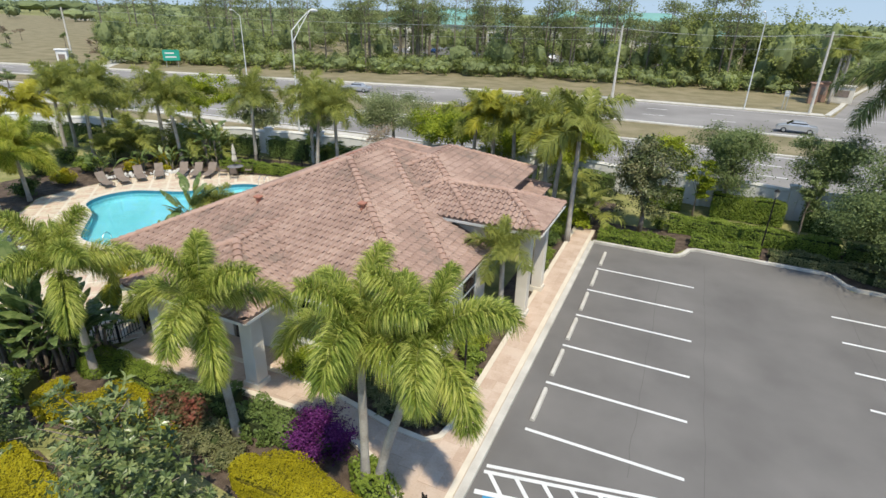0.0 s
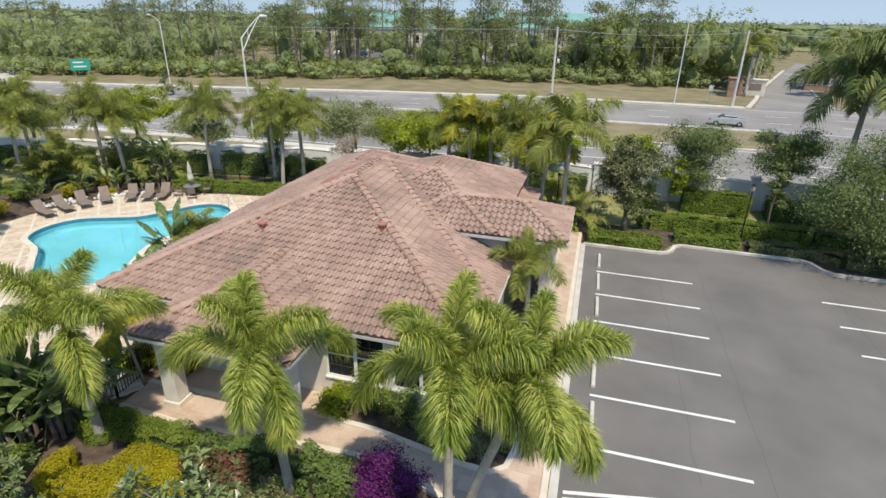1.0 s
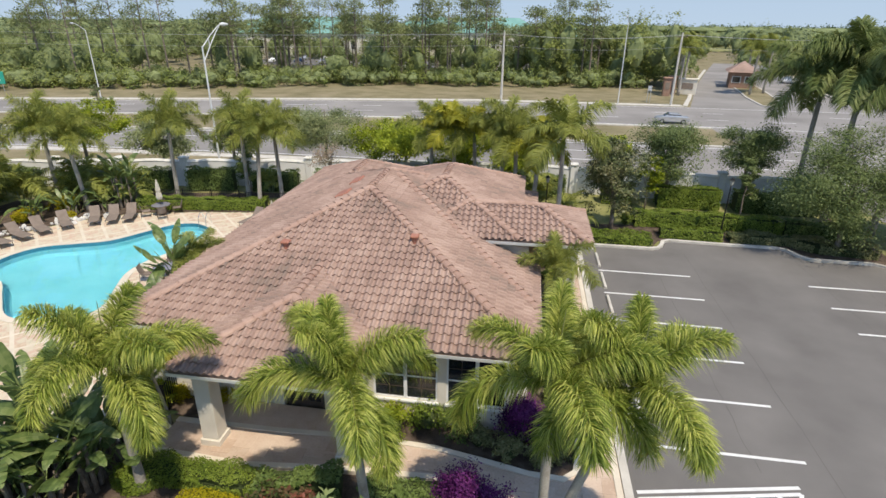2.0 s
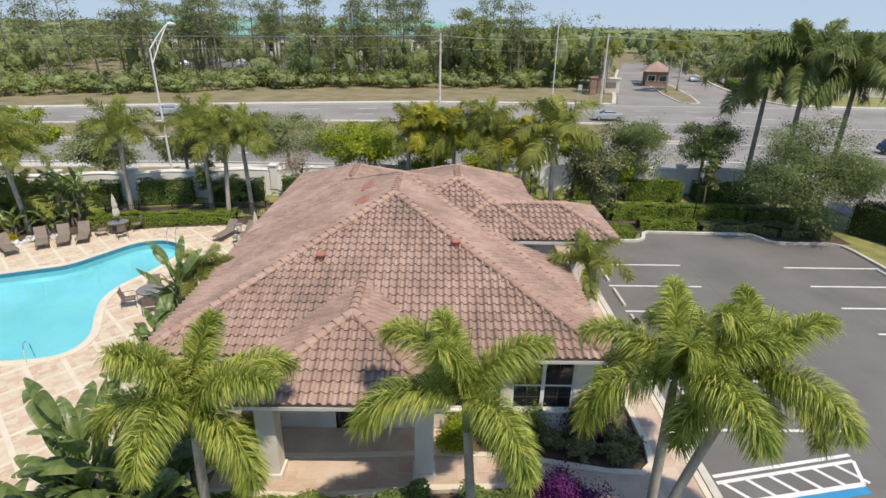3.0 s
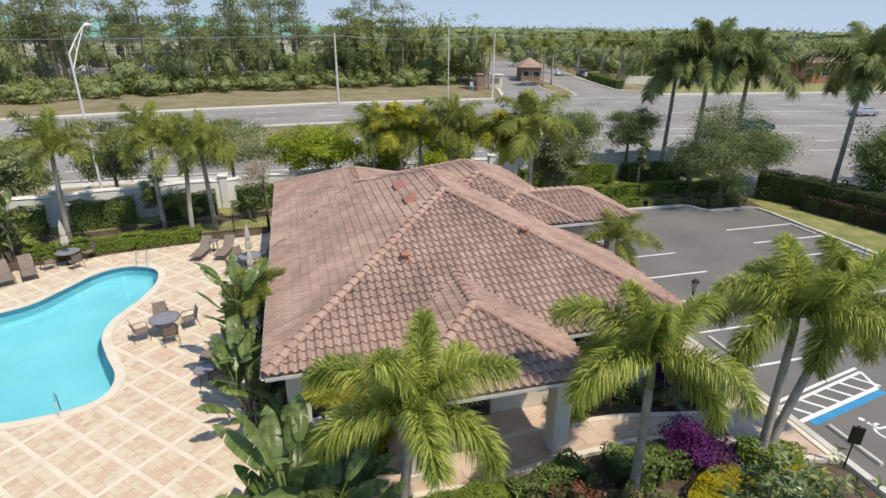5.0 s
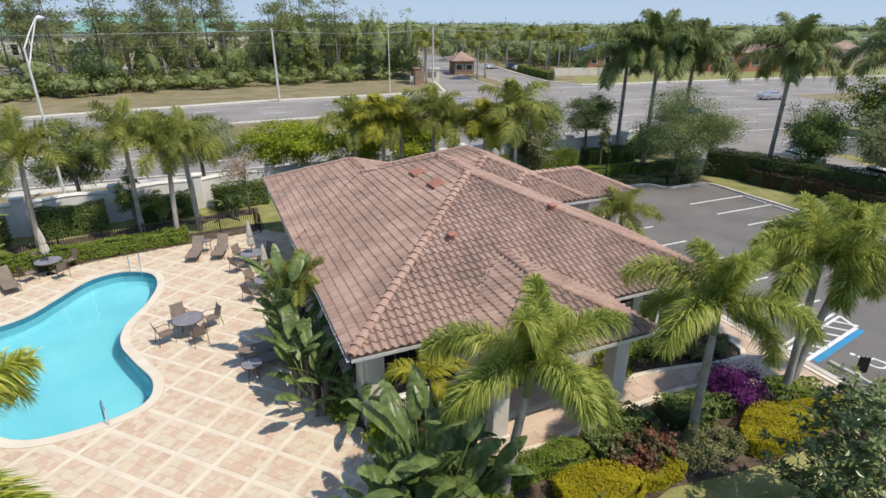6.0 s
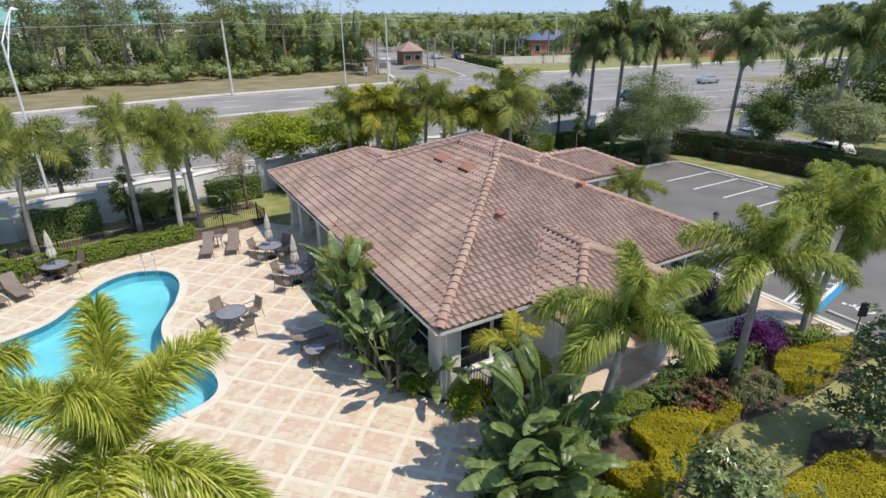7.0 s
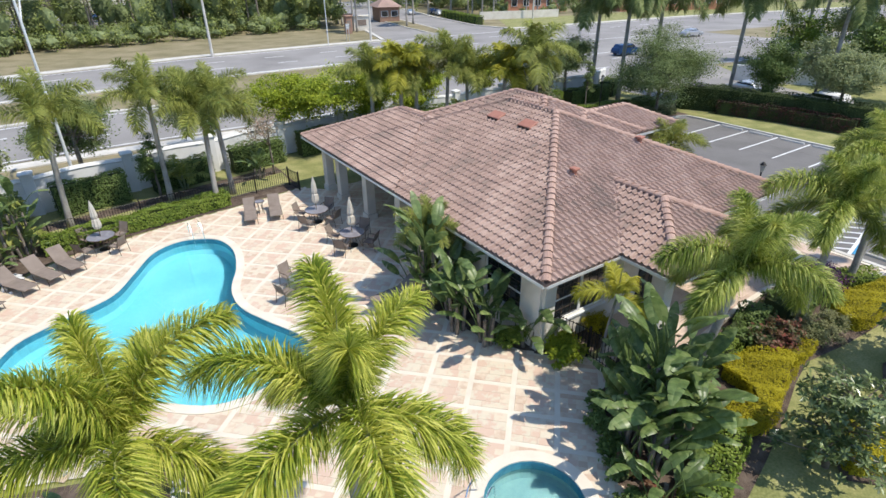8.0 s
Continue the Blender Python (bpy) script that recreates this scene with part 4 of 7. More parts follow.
palm("foxtail_palm", (-29.6, -4.6, 0), (-29.6, -4.6, 3.9), FOX_POOL, 9, "foxtail palm with bright bushy fronds beside the pool deck", scale=1.1, seed=6)
palm("foxtail_palm", (-36.8, 3.6, 0), (-36.8, 3.5, 2.9), FOX_POOL, 11, "foxtail palm with bright bushy fronds beside the pool deck", scale=1.1, seed=7)
palm("foxtail_palm", (-35.4, 1.0, 0), (-35.5, 1.2, 2.6), FOX_POOL, 9, "foxtail palm with bright bushy fronds beside the pool deck", seed=8)
N_PALMS = [(-30.6, 18.7, 5.2, 0), (-25.5, 20.0, 5.4, 0), (-23.4, 17.7, 4.8, 0), (-22.2, 18.9, 5.0, 0), (-38.0, 15.7, 5.2, 0), (-35.0, 14.8, 4.8, 0), (-41.0, 11.3, 4.6, 0), 
           (-11.4, 21.0, 5.0, 0), (-7.9, 20.6, 5.0, 0), (-5.0, 18.2, 5.0, 0), (-9.5, 20.3, 5.4, 2), (-6.2, 19.3, 5.6, 0), (-3.9, 16.0, 5.2, 2), (-2.3, 13.9, 6.2, 1), (-43.5, 8.0, 4.6, 2), (-46.5, 12.5, 5.0, 0), (-44.5, 15.0, 5.2, 0), (-49.0, 15.0, 5.2, 0), (-47.0, 6.5, 4.8, 2)]
for k, (x, y, h, kind) in enumerate(N_PALMS):
    palm("palm_tree", (x, y, -0.05), (x + random.uniform(-0.4, 0.4), y + random.uniform(-0.3, 0.3), h), (FOX_FAR, COCO, YEL)[kind], 11,
         ("green feather palm beside the boundary wall", "coconut palm with arching green fronds", "yellowing feather palm beside the boundary wall")[kind], r=0.14, shaft=0.6, scale=1.08, spear=False, seed=20 + k, group="palms along the boundary")
for k, (x, y, h) in enumerate(((15.5, 24.6, 8.0), (16.6, 22.0, 8.8), (18.6, 19.9, 8.4), (24.6, 15.2, 8.4), (29.0, 8.6, 8.6))):
    palm("royal_palm", (x, y, -0.05), (x, y, h), ROYAL, 15, "tall royal palm with dark arching fronds", r=0.18, shaft=1.3, scale=1.2, spear=True, seed=50 + k, group="royal palms by the side street")
palm("young_palm", (-2.75, 2.6, 0), (-2.9, 2.8, 3.3), FOX_FAR, 10, "young feather palm beside the building wall", r=0.11, shaft=0.4, scale=0.72, spear=False, seed=70)


# ---- plants: broadleaf trees, shrubs, hedges ----
def crown_mesh(name, mat, rx, ry, rz, clumps, leaves, leaf, seed, flat_=0.5, full=False):
    """A crown of leaf clumps in an uneven ellipsoid; gaps stay between the clumps."""
    rng = np.random.default_rng(seed)
    radii = np.array([rx, ry, rz])
    lobes = max(5, clumps // 9)
    way = rng.normal(size=(lobes, 3))
    way /= np.linalg.norm(way, axis=1, keepdims=True)
    way[:, 2] = np.where(way[:, 2] < -0.85, -0.5 * way[:, 2], way[:, 2])
    mid_ = way * radii * (rng.uniform(0.1, 0.45, (lobes, 1)) if full else rng.uniform(0.35, 0.72, (lobes, 1)))
    reach = rng.uniform(0.5, 0.72, lobes) if full else rng.uniform(0.28, 0.5, lobes)
    pick = np.arange(clumps) % lobes
    c = rng.normal(size=(clumps, 3))
    c /= np.linalg.norm(c, axis=1, keepdims=True)
    ctr = mid_[pick] + c * (reach[pick] * rng.uniform(0.45, 1.0, clumps))[:, None] * radii
    size = 0.24 * min(rx, ry, rz * 1.3)
    per = leaves // clumps
    off = rng.normal(size=(clumps, per, 3)) * size * rng.uniform(0.4, 0.7, (clumps, 1, 1)) * np.array([1, 1, flat_])
    pos = (ctr[:, None] + off).reshape(-1, 3)
    out = ctr / radii
    nrm = np.repeat(out, per, 0) * 0.6 + np.array([0, 0, 0.7])
    v, f = leaf_quads(rng, pos, nrm, leaf, 0.5, 0.55)
    return mesh_from(name, v, f.tolist(), mat), ctr


def tree(name, x, y, h, crown_r, crown_h, mat, label, leaves=5000, leaf=0.13, seed=0, trunk_r=0.14, clumps=60, full=False, category="tree", group=""):
    rng = random.Random(seed)
    ob = tagged(new(name), label, category, group)
    ob.location = (x, y, -0.05)
    zc = h - crown_h * 0.5
    me, ctr = crown_mesh("crown", mat, crown_r, crown_r * rng.uniform(0.9, 1.1), crown_h * 0.5, clumps, leaves, leaf, seed, 0.6 if full else 0.5, full)
    cr = new("crown", me)
    cr.parent, cr.location = ob, (0, 0, zc)
    fork = h - crown_h * 0.85
    bm = bm_tube([(0, 0, -0.1), (0.03, 0, fork * 0.5), (0, 0.04, fork), (0.06, 0, zc), (0.05, 0.05, zc + crown_h * 0.25)], [trunk_r * 1.35, trunk_r, trunk_r * 0.9, trunk_r * 0.5, trunk_r * 0.2], 8)
    for k in range(0, len(ctr), max(1, len(ctr) // 12)):
        e = Vector(ctr[k]) + Vector((0, 0, zc))
        s = Vector((0, 0, fork + (zc - fork) * rng.uniform(0.0, 0.8)))
        m = s.lerp(e, 0.5) + Vector((0, 0, 0.12 * crown_h * rng.uniform(-0.4, 0.8)))
        bm_tube([s, m, e], [trunk_r * 0.42, trunk_r * 0.28, trunk_r * 0.08], 5, bm)
    part("trunk", bm, M["bark"], ob, smooth=True)
    return ob


tree("magnolia_tree", 1.5, 17.8, 7.3, 2.25, 7.0, M["leaf_mag"], "magnolia tree with glossy dark and bronze leaves", 18000, 0.15, 1, clumps=120, full=True)
tree("oak_tree", 6.3, 24.3, 7.0, 2.9, 5.6, M["leaf_oak_green"], "broad green oak tree behind the hedge", 24000, 0.135, 2, clumps=120)
tree("oak_tree", 14.6, 16.1, 7.7, 4.4, 6.9, M["leaf_oak_green"], "broad green oak tree beside the car park", 56000, 0.125, 3, clumps=120)
tree("oak_tree", 12.0, 25.0, 7.0, 2.8, 4.9, M["leaf_oak_green"], "grey-green oak tree outside the wall", 19000, 0.135, 24, clumps=100)
tree("lime_tree", 4.5, 22.3, 4.4, 1.0, 3.4, M["leaf_lime"], "narrow bright green tree before the wall", 5000, 0.13, 25, trunk_r=0.06, clumps=40)
tree("slim_tree", 10.6, 20.9, 4.6, 0.9, 3.2, M["leaf_oak_green"], "slim young tree among the hedges", 4000, 0.13, 26, trunk_r=0.06, clumps=36)
tree("sparse_tree", 19.6, 17.4, 5.2, 2.2, 4.0, M["leaf_dry"], "sparse pale tree with thin branches", 1800, 0.13, 27, trunk_r=0.07, clumps=60)
tree("oak_tree", -21.6, 27.0, 7.2, 3.8, 5.4, M["leaf_oak"], "grey-green oak tree outside the wall", 22000, 0.15, 5, clumps=80)
tree("sparse_tree", -19.0, 20.9, 5.0, 1.9, 3.8, M["leaf_dry"], "sparse pale tree with thin branches", 1600, 0.13, 28, trunk_r=0.07, clumps=60)
tree("dark_tree", -25.9, 21.2, 4.2, 1.1, 3.6, M["hedge_dark"], "narrow dark green tree before the wall", 5000, 0.12, 29, trunk_r=0.07, clumps=40)
tree("oak_tree", -29.4, 25.4, 6.4, 3.2, 4.8, M["leaf_oak_green"], "grey-green oak tree outside the wall", 20000, 0.15, 6, clumps=70)
tree("shade_tree", -14.3, 26.0, 6.6, 4.7, 4.9, M["leaf_lime"], "spreading tree with layered lime-green leaves", 28000, 0.17, 7, clumps=100)
tree("shade_tree", -9.0, 26.6, 6.2, 4.0, 4.8, M["leaf_lime"], "spreading tree with layered lime-green leaves", 22000, 0.17, 8, clumps=90)
tree("shade_tree", -42.0, 23.4, 6.7, 4.8, 3.8, M["leaf_lime"], "spreading tree with layered lime-green leaves", 20000, 0.18, 17, clumps=100)
tree("oak_tree", -51.0, 20.5, 6.2, 3.6, 5.0, M["leaf_oak"], "grey-green oak tree outside the wall", 12000, 0.22, 18, clumps=90)
tree("oak_tree", -35.5, 24.6, 6.0, 3.0, 4.8, M["leaf_oak"], "grey-green oak tree outside the wall", 14000, 0.2, 19, clumps=90)
tree("shade_tree", -4.6, 26.8, 5.8, 3.4, 4.4, M["leaf_lime"], "spreading tree with layered lime-green leaves", 18000, 0.17, 20, clumps=80)
tree("shade_tree", 2.0, 26.0, 5.2, 2.6, 3.4, M["leaf_lime"], "spreading tree with layered lime-green leaves", 16000, 0.17, 9, clumps=80)
tree("dark_tree", 24.4, 11.7, 7.2, 2.9, 6.2, M["hedge_dark"], "dense dark green tree by the side street", 20000, 0.16, 10, clumps=110, full=True)
tree("oak_tree", 24.8, 5.6, 6.5, 3.4, 4.6, M["leaf_oak"], "broad oak tree by the side street", 22000, 0.18, 11, clumps=130, full=True)
for k, (x, y, h, r) in enumerate(((33, 11, 5.6, 2.6), (37, 5, 6.2, 3.0), (42, 10, 6.0, 3.0), (31, 1, 5.8, 2.6), (45, 19, 6.4, 3.0), (50, 12, 6.6, 3.2), (41, -3, 6.4, 3.0), (33, -7, 6.0, 2.8), (54, 4, 6.5, 3.0), (58, 20, 7.0, 3.2))):
    tree("garden_tree", x, y, h * 1.2, r * 1.25, h * 1.0, M[("leaf_oak", "hedge", "hedge_dark")[k % 3]], ("grey-green oak tree in the gardens", "bright green tree in the gardens", "dark green tree in the gardens")[k % 3], 4500, 0.33, 200 + k, clumps=70, full=k % 2 == 0, group="garden trees by the side street")


def rosette_tree(name, x, y, h, r, mat, label, seed, limbs=34, twigs=9, leaf=0.2):
    """A young broad-leaved tree: upswept limbs of uneven length with rosettes of glossy leaves at the twig ends."""
    rng = np.random.default_rng(seed)
    ob = tagged(new(name), label, "tree")
    ob.location = (x, y, -0.05)
    wood = bm_tube([(0, 0, -0.1), (0.05, 0.02, h * 0.35), (-0.03, 0.05, h * 0.7), (0.02, 0, h * 0.94)], [0.1, 0.075, 0.05, 0.015], 8)
    v, f = [], []
    for k in range(limbs):
        s = 0.14 + 0.8 * (k + rng.uniform(0, 1)) / limbs
        a = k * 2.4 + rng.uniform(-0.4, 0.4)
        reach = r * (1.05 - 0.75 * max(0.0, s - 0.2) ** 1.2) * rng.uniform(0.6, 1.18)
        root = np.array([0, 0, s * h * 0.9])
        end = np.array([reach * math.cos(a), reach * math.sin(a), s * h + 0.28 * reach + rng.uniform(-0.1, 0.2)])
        bm_tube([root, (root + end) / 2 + np.array([0, 0, -0.05]), end], [0.03, 0.02, 0.008], 5, wood)
        for q in range(twigs):
            u = rng.uniform(0.35, 1.0)
            tip = root + (end - root) * u + rng.normal(size=3) * np.array([0.2, 0.2, 0.14]) * (0.5 + 0.5 * r)
            axis = (end - root) / np.linalg.norm(end - root) * 0.5 + np.array([0, 0, 0.7]) + rng.normal(size=3) * 0.35
            axis /= np.linalg.norm(axis)
            side = np.cross(axis, rng.normal(size=3))
            side /= np.linalg.norm(side)
            other = np.cross(axis, side)
            for n in range(9):
                b = n * 0.7 + rng.uniform(-0.2, 0.2)
                out = math.cos(b) * side + math.sin(b) * other
                d = out * rng.uniform(0.75, 1.0) + axis * rng.uniform(-0.25, 0.75)
                d /= np.linalg.norm(d)
                w = np.cross(d, axis)
                w /= np.linalg.norm(w) + 1e-9
                ln = leaf * rng.uniform(0.7, 1.25)
                base = tip + axis * rng.uniform(-0.1, 0.05)
                mid = base + d * ln * 0.55
                fold = np.cross(w, d) * ln * 0.06
                o = len(v)
                v += [base, mid + w * ln * 0.21 + fold, base + d * ln - fold, mid - w * ln * 0.21 + fold]
                f += [(o, o + 1, o + 2), (o, o + 2, o + 3)]
    part("trunk", wood, M["bark"], ob, smooth=True)
    part("crown", mesh_from("crown", v, f, mat), None, ob)
    return ob


rosette_tree("glossy_tree", -7.5, -11.2, 4.7, 1.75, M["leaf_gloss"], "young tree with glossy dark green leaves on the lawn", 12, limbs=52, twigs=10)
rosette_tree("glossy_tree", -14.4, -10.9, 3.0, 1.5, M["leaf_gloss"], "small young tree with glossy dark green leaves on the lawn", 13, limbs=34, twigs=9)


def hedge(line, half, h, mat, label, name="hedge", leaf=0.085, density=470, seed=0, wob=0.08, z=0.0, category="hedge"):
    """A clipped hedge along a line: a dark core coloured as inner shade, with a coat of leaves."""
    rng = np.random.default_rng(seed)
    ob = tagged(new(name), label, category)
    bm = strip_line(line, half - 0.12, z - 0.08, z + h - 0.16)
    part("core", bm, M["core_gold"] if mat == M["gold"] else M["core"], ob, "solid core coloured as inner shade")
    pos, nrm = [], []
    for a, b in zip(line, line[1:]):
        a, b = np.array(a), np.array(b)
        length = np.linalg.norm(b - a)
        d = (b - a) / length
        s = np.array([d[1], -d[0]])
        for area, kind in ((2 * half * length, 0), (h * length, 1), (h * length, -1)):
            n = int(area * density)
            t = rng.uniform(-0.02, 1.02, n)
            if kind == 0:
                u = rng.uniform(-half, half, n)
                zz = np.full(n, h)
                nn = np.tile([0, 0, 1.0], (n, 1))
            else:
                u = np.full(n, kind * half)
                zz = rng.uniform(0, h, n)
                nn = np.tile([s[0] * kind, s[1] * kind, 0.3], (n, 1))
            p = a + np.outer(t * length, d) + np.outer(u, s)
            w = wob * (np.sin(p[:, 0] * 2.1 + seed) + np.cos(p[:, 1] * 2.7) + 0.6 * np.sin(p[:, 0] * 5.3 + p[:, 1] * 4.1)) + rng.normal(size=n) * 0.03
            p3 = np.c_[p, zz + z] + nn * w[:, None]
            pos.append(p3)
            nrm.append(nn)
    v, f = leaf_quads(rng, np.concatenate(pos), np.concatenate(nrm), leaf * 1.25, 0.45, 0.65)
    part("foliage", mesh_from("foliage", v, f.tolist(), mat), None, ob)
    return ob


def shrub(name, x, y, r, h, mat, label, leaves=1500, leaf=0.10, seed=0, clumps=26, category="shrub", sy=1.0, group=""):
    ob = tagged(new(name), label, category, group)
    ob.location = (x, y, -0.05)
    me, ctr = crown_mesh("foliage", mat, r * 1.12, r * 1.12 * sy, h * 0.55, clumps * 2, int(leaves * 1.6), leaf * 1.0, seed, 0.8, True)
    cr = new("foliage", me)
    cr.parent, cr.location = ob, (0, 0, h * 0.5)
    # A plain lump fills the foliage, its dark colour posing as inner shade.
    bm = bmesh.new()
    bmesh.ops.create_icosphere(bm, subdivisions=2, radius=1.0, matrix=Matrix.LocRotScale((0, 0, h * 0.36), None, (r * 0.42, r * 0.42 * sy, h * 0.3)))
    part("inner_wood", bm, M["core_gold"] if mat == M["gold"] else M["core"], ob, "solid lump coloured as inner shade")
    return ob


def big_leaf_mesh(seed, length=1.1, width=0.4, arch=1.0):
    """A paddle leaf on a stalk: an arching midrib with a blade torn into hanging strips on both sides."""
    rng = random.Random(seed)
    n = 12
    v, f = [], []
    stalk = length * 0.85
    ang, p = radians(rng.uniform(70, 84)), Vector((0, 0, 0))
    line = []
    for k in range(n + 7):
        line.append(p.copy())
        p = p + (stalk / 6 if k < 6 else length / n) * Vector((0, math.cos(ang), math.sin(ang)))
        ang -= radians(2 if k < 6 else arch * rng.uniform(5, 10))
    for k in range(6):
        a, b = line[k], line[k + 1]
        o = len(v)
        v += [a + Vector((-0.025, 0, 0)), a + Vector((0.025, 0, 0)), b + Vector((0.022, 0, 0)), b + Vector((-0.022, 0, 0)), a + Vector((0, -0.03, 0.0)), b + Vector((0, -0.03, 0))]
        f += [(o, o + 1, o + 2, o + 3), (o + 1, o + 4, o + 5, o + 2), (o + 4, o, o + 3, o + 5)]
    for side in (-1, 1):
        sag, join = rng.uniform(-0.1, 0.3), 0
        for k in range(n):
            a, b = line[6 + k], line[7 + k]
            w0, w1 = (width * 0.5 * math.sin(math.pi * (0.05 + 0.93 * q / n)) ** 0.6 for q in (k, k + 1))
            if join == 0:
                sag, join = rng.uniform(0.0, 0.35), rng.randrange(3, 9)
            join -= 1
            o = len(v)
            tear = 0.35 if join == 0 else 0.0
            for q, w in ((a, w0), (b, w1)):
                way = (b - a) * (-tear if q is b else 0.0)
                for u in (0, 0.45, 1.0):
                    v.append(q + way * u + Vector((side * w * u, 0, w * (0.55 * u - (0.55 + sag) * u * u))))
            for m in range(2):
                q = (o + m, o + m + 1, o + m + 4, o + m + 3)
                f.append(q if side > 0 else q[::-1])
    return mesh_from("leaf", v, f, [M["banana"]], smooth=True)


BIG = [big_leaf_mesh(s, 0.92 + 0.09 * (s % 4), 0.31 + 0.05 * (s % 3), 0.2 + 0.27 * (s % 4)) for s in range(8)]


def paddle_plant(x, y, leaves, size, seed, label="clump of bird of paradise with broad torn leaves", spread=0.6, stem=0.8, tilt=30):
    rng = random.Random(seed)
    ob = tagged(new("bird_of_paradise"), label, "plant", "broad-leaved clumps round the building")
    ob.location = (x, y, -0.05)
    for k in range(4):
        a = k * 1.7 + seed
        part("stem", bm_tube([(0.2 * math.cos(a), 0.2 * math.sin(a), 0), (0.3 * math.cos(a), 0.3 * math.sin(a), stem * 1.1 * size)], [0.08, 0.06], 6), M["bark"], ob)
    for k in range(int(leaves * 2.0)):
        lf = new("leaf", BIG[rng.choice((0, 1, 4, 5)) if tilt < 15 else rng.randrange(8)])
        lf.parent = ob
        a = rng.uniform(0, 360)
        rr = rng.uniform(0, spread)
        lf.matrix_basis = pose(rr * math.cos(a), rr * math.sin(a), rng.uniform(0.05, 1.25) * stem * size, -rng.uniform(-6, tilt), rng.uniform(-15, 15), rng.uniform(0, 360)) @ Matrix.Scale(size * rng.uniform(0.8, 1.15), 4)
    return ob


def hedge_mass(outline, h, mat, label, name="hedge", leaf=0.048, density=1250, seed=0, wob=0.06, category="hedge"):
    """A clipped mass of shrub filling an outline."""
    rng = np.random.default_rng(seed)
    loop = smooth_loop(outline, 4)
    ob = tagged(new(name), label, category)
    # Solid fill, coloured as the shade behind the leaf coat.
    part("core", bm_prism(offset_loop(loop, -0.1), -0.08, h - 0.16), M["core_gold"] if mat == M["gold"] else M["core"], ob, "solid core coloured as inner shade")
    xs, ys = [p[0] for p in loop], [p[1] for p in loop]
    n = int((max(xs) - min(xs)) * (max(ys) - min(ys)) * density)
    cand = np.c_[rng.uniform(min(xs), max(xs), n), rng.uniform(min(ys), max(ys), n)]
    top = np.array([p for p in cand if inside(loop, *p)])
    pos = [np.c_[top, np.full(len(top), h)]]
    nrm = [np.tile([0, 0, 1.0], (len(top), 1))]
    for (x0, y0), (x1, y1) in zip(loop, loop[1:] + loop[:1]):
        ln = math.hypot(x1 - x0, y1 - y0)
        k = int(ln * h * density)
        t = rng.uniform(0, 1, k)
        pos.append(np.c_[x0 + (x1 - x0) * t, y0 + (y1 - y0) * t, rng.uniform(0, h, k)])
        nrm.append(np.tile([(y1 - y0) / ln, -(x1 - x0) / ln, 0.4], (k, 1)))
    p, nn = np.concatenate(pos), np.concatenate(nrm)
    w = wob * (np.sin(p[:, 0] * 2.3 + seed) + np.cos(p[:, 1] * 2.9) + 0.7 * np.sin(p[:, 0] * 6.1 + p[:, 1] * 4.7)) + rng.normal(size=len(p)) * 0.03
    v, f = leaf_quads(rng, p + nn * w[:, None], nn, leaf * 1.25, 0.3, 0.65)
    part("foliage", mesh_from("foliage", v, f.tolist(), mat), None, ob)
    return ob


# rows of clipped hedge
hedge([(1.6, 24.1), (3.7, 24.1)], 0.6, 1.4, M["hedge"], "clipped green hedge block against the wall", seed=1, density=520)
hedge([(5.7, 24.0), (10.0, 23.9)], 0.65, 1.5, M["hedge"], "clipped green hedge block against the wall", seed=33, density=520)
hedge([(11.2, 23.8), (16.4, 23.6)], 0.65, 1.4, M["hedge_dark"], "clipped dark green hedge block against the wall", seed=34, density=420)
hedge([(17.4, 24.3), (20.0, 25.2)], 0.8, 1.5, M["hedge_dark"], "rounded dark green hedge block against the wall", seed=35, density=420)
hedge([(3.2, 19.3), (6.0, 19.5), (12.4, 19.1)], 0.65, 0.95, M["hedge"], "clipped green hedge above the car park", seed=2)
hedge([(-0.6, 15.5), (3.6, 15.4)], 0.6, 0.6, M["hedge"], "low clipped green hedge beside the kerb", seed=3)
hedge([(4.6, 17.3), (8.2, 17.1)], 0.55, 0.6, M["hedge"], "low clipped green hedge beside the kerb", seed=4)
hedge([(8.8, 17.2), (12.4, 17.2), (13.6, 16.2), (16.6, 15.8)], 0.6, 0.5, M["olive"], "low loose dark shrubs under the oak by the kerb", seed=36, wob=0.14)
hedge([(12.8, 19.0), (16.8, 18.2)], 0.6, 0.9, M["hedge_dark"], "clipped dark green hedge under the oak", seed=37)
flat("lawn_strip", [(-0.6, 18.6), (12.6, 20.1), (17.0, 19.4), (17.0, 22.9), (-0.6, 23.3)], -0.026, M["grass"], "narrow lawn between the clipped hedges", "lawn")
WALL = [(-60, 15.3), (-53.5, 17.2), (-47, 18.9), (-42, 20.1), (-37, 21.2), (-32, 22.2), (-27, 23.1), (-22, 24.0), (-17, 24.8), (-12, 25.5), (-6.5, 26.0), (-0.5, 26.1), (4.7, 25.9), (10.6, 25.6), (16.9, 25.4), (20.6, 27.4)]
for k, (a, b) in enumerate(zip(WALL[:11], WALL[1:12])):
    a, b = Vector(a), Vector(b)
    d = (b - a).normalized()
    s_ = Vector((d.y, -d.x)) * 1.25
    hedge([tuple(a + d * 0.75 + s_), tuple(b - d * 0.75 + s_)], 0.5, 1.5 + 0.12 * (k % 3), M["hedge_dark"], "clipped dark green hedge block between the wall piers", seed=300 + k, density=300)
hedge([(-31.8, 16.2), (-27.0, 17.0), (-22.9, 17.55)], 0.5, 0.75, M["hedge"], "clipped green hedge behind the pool deck", seed=7)
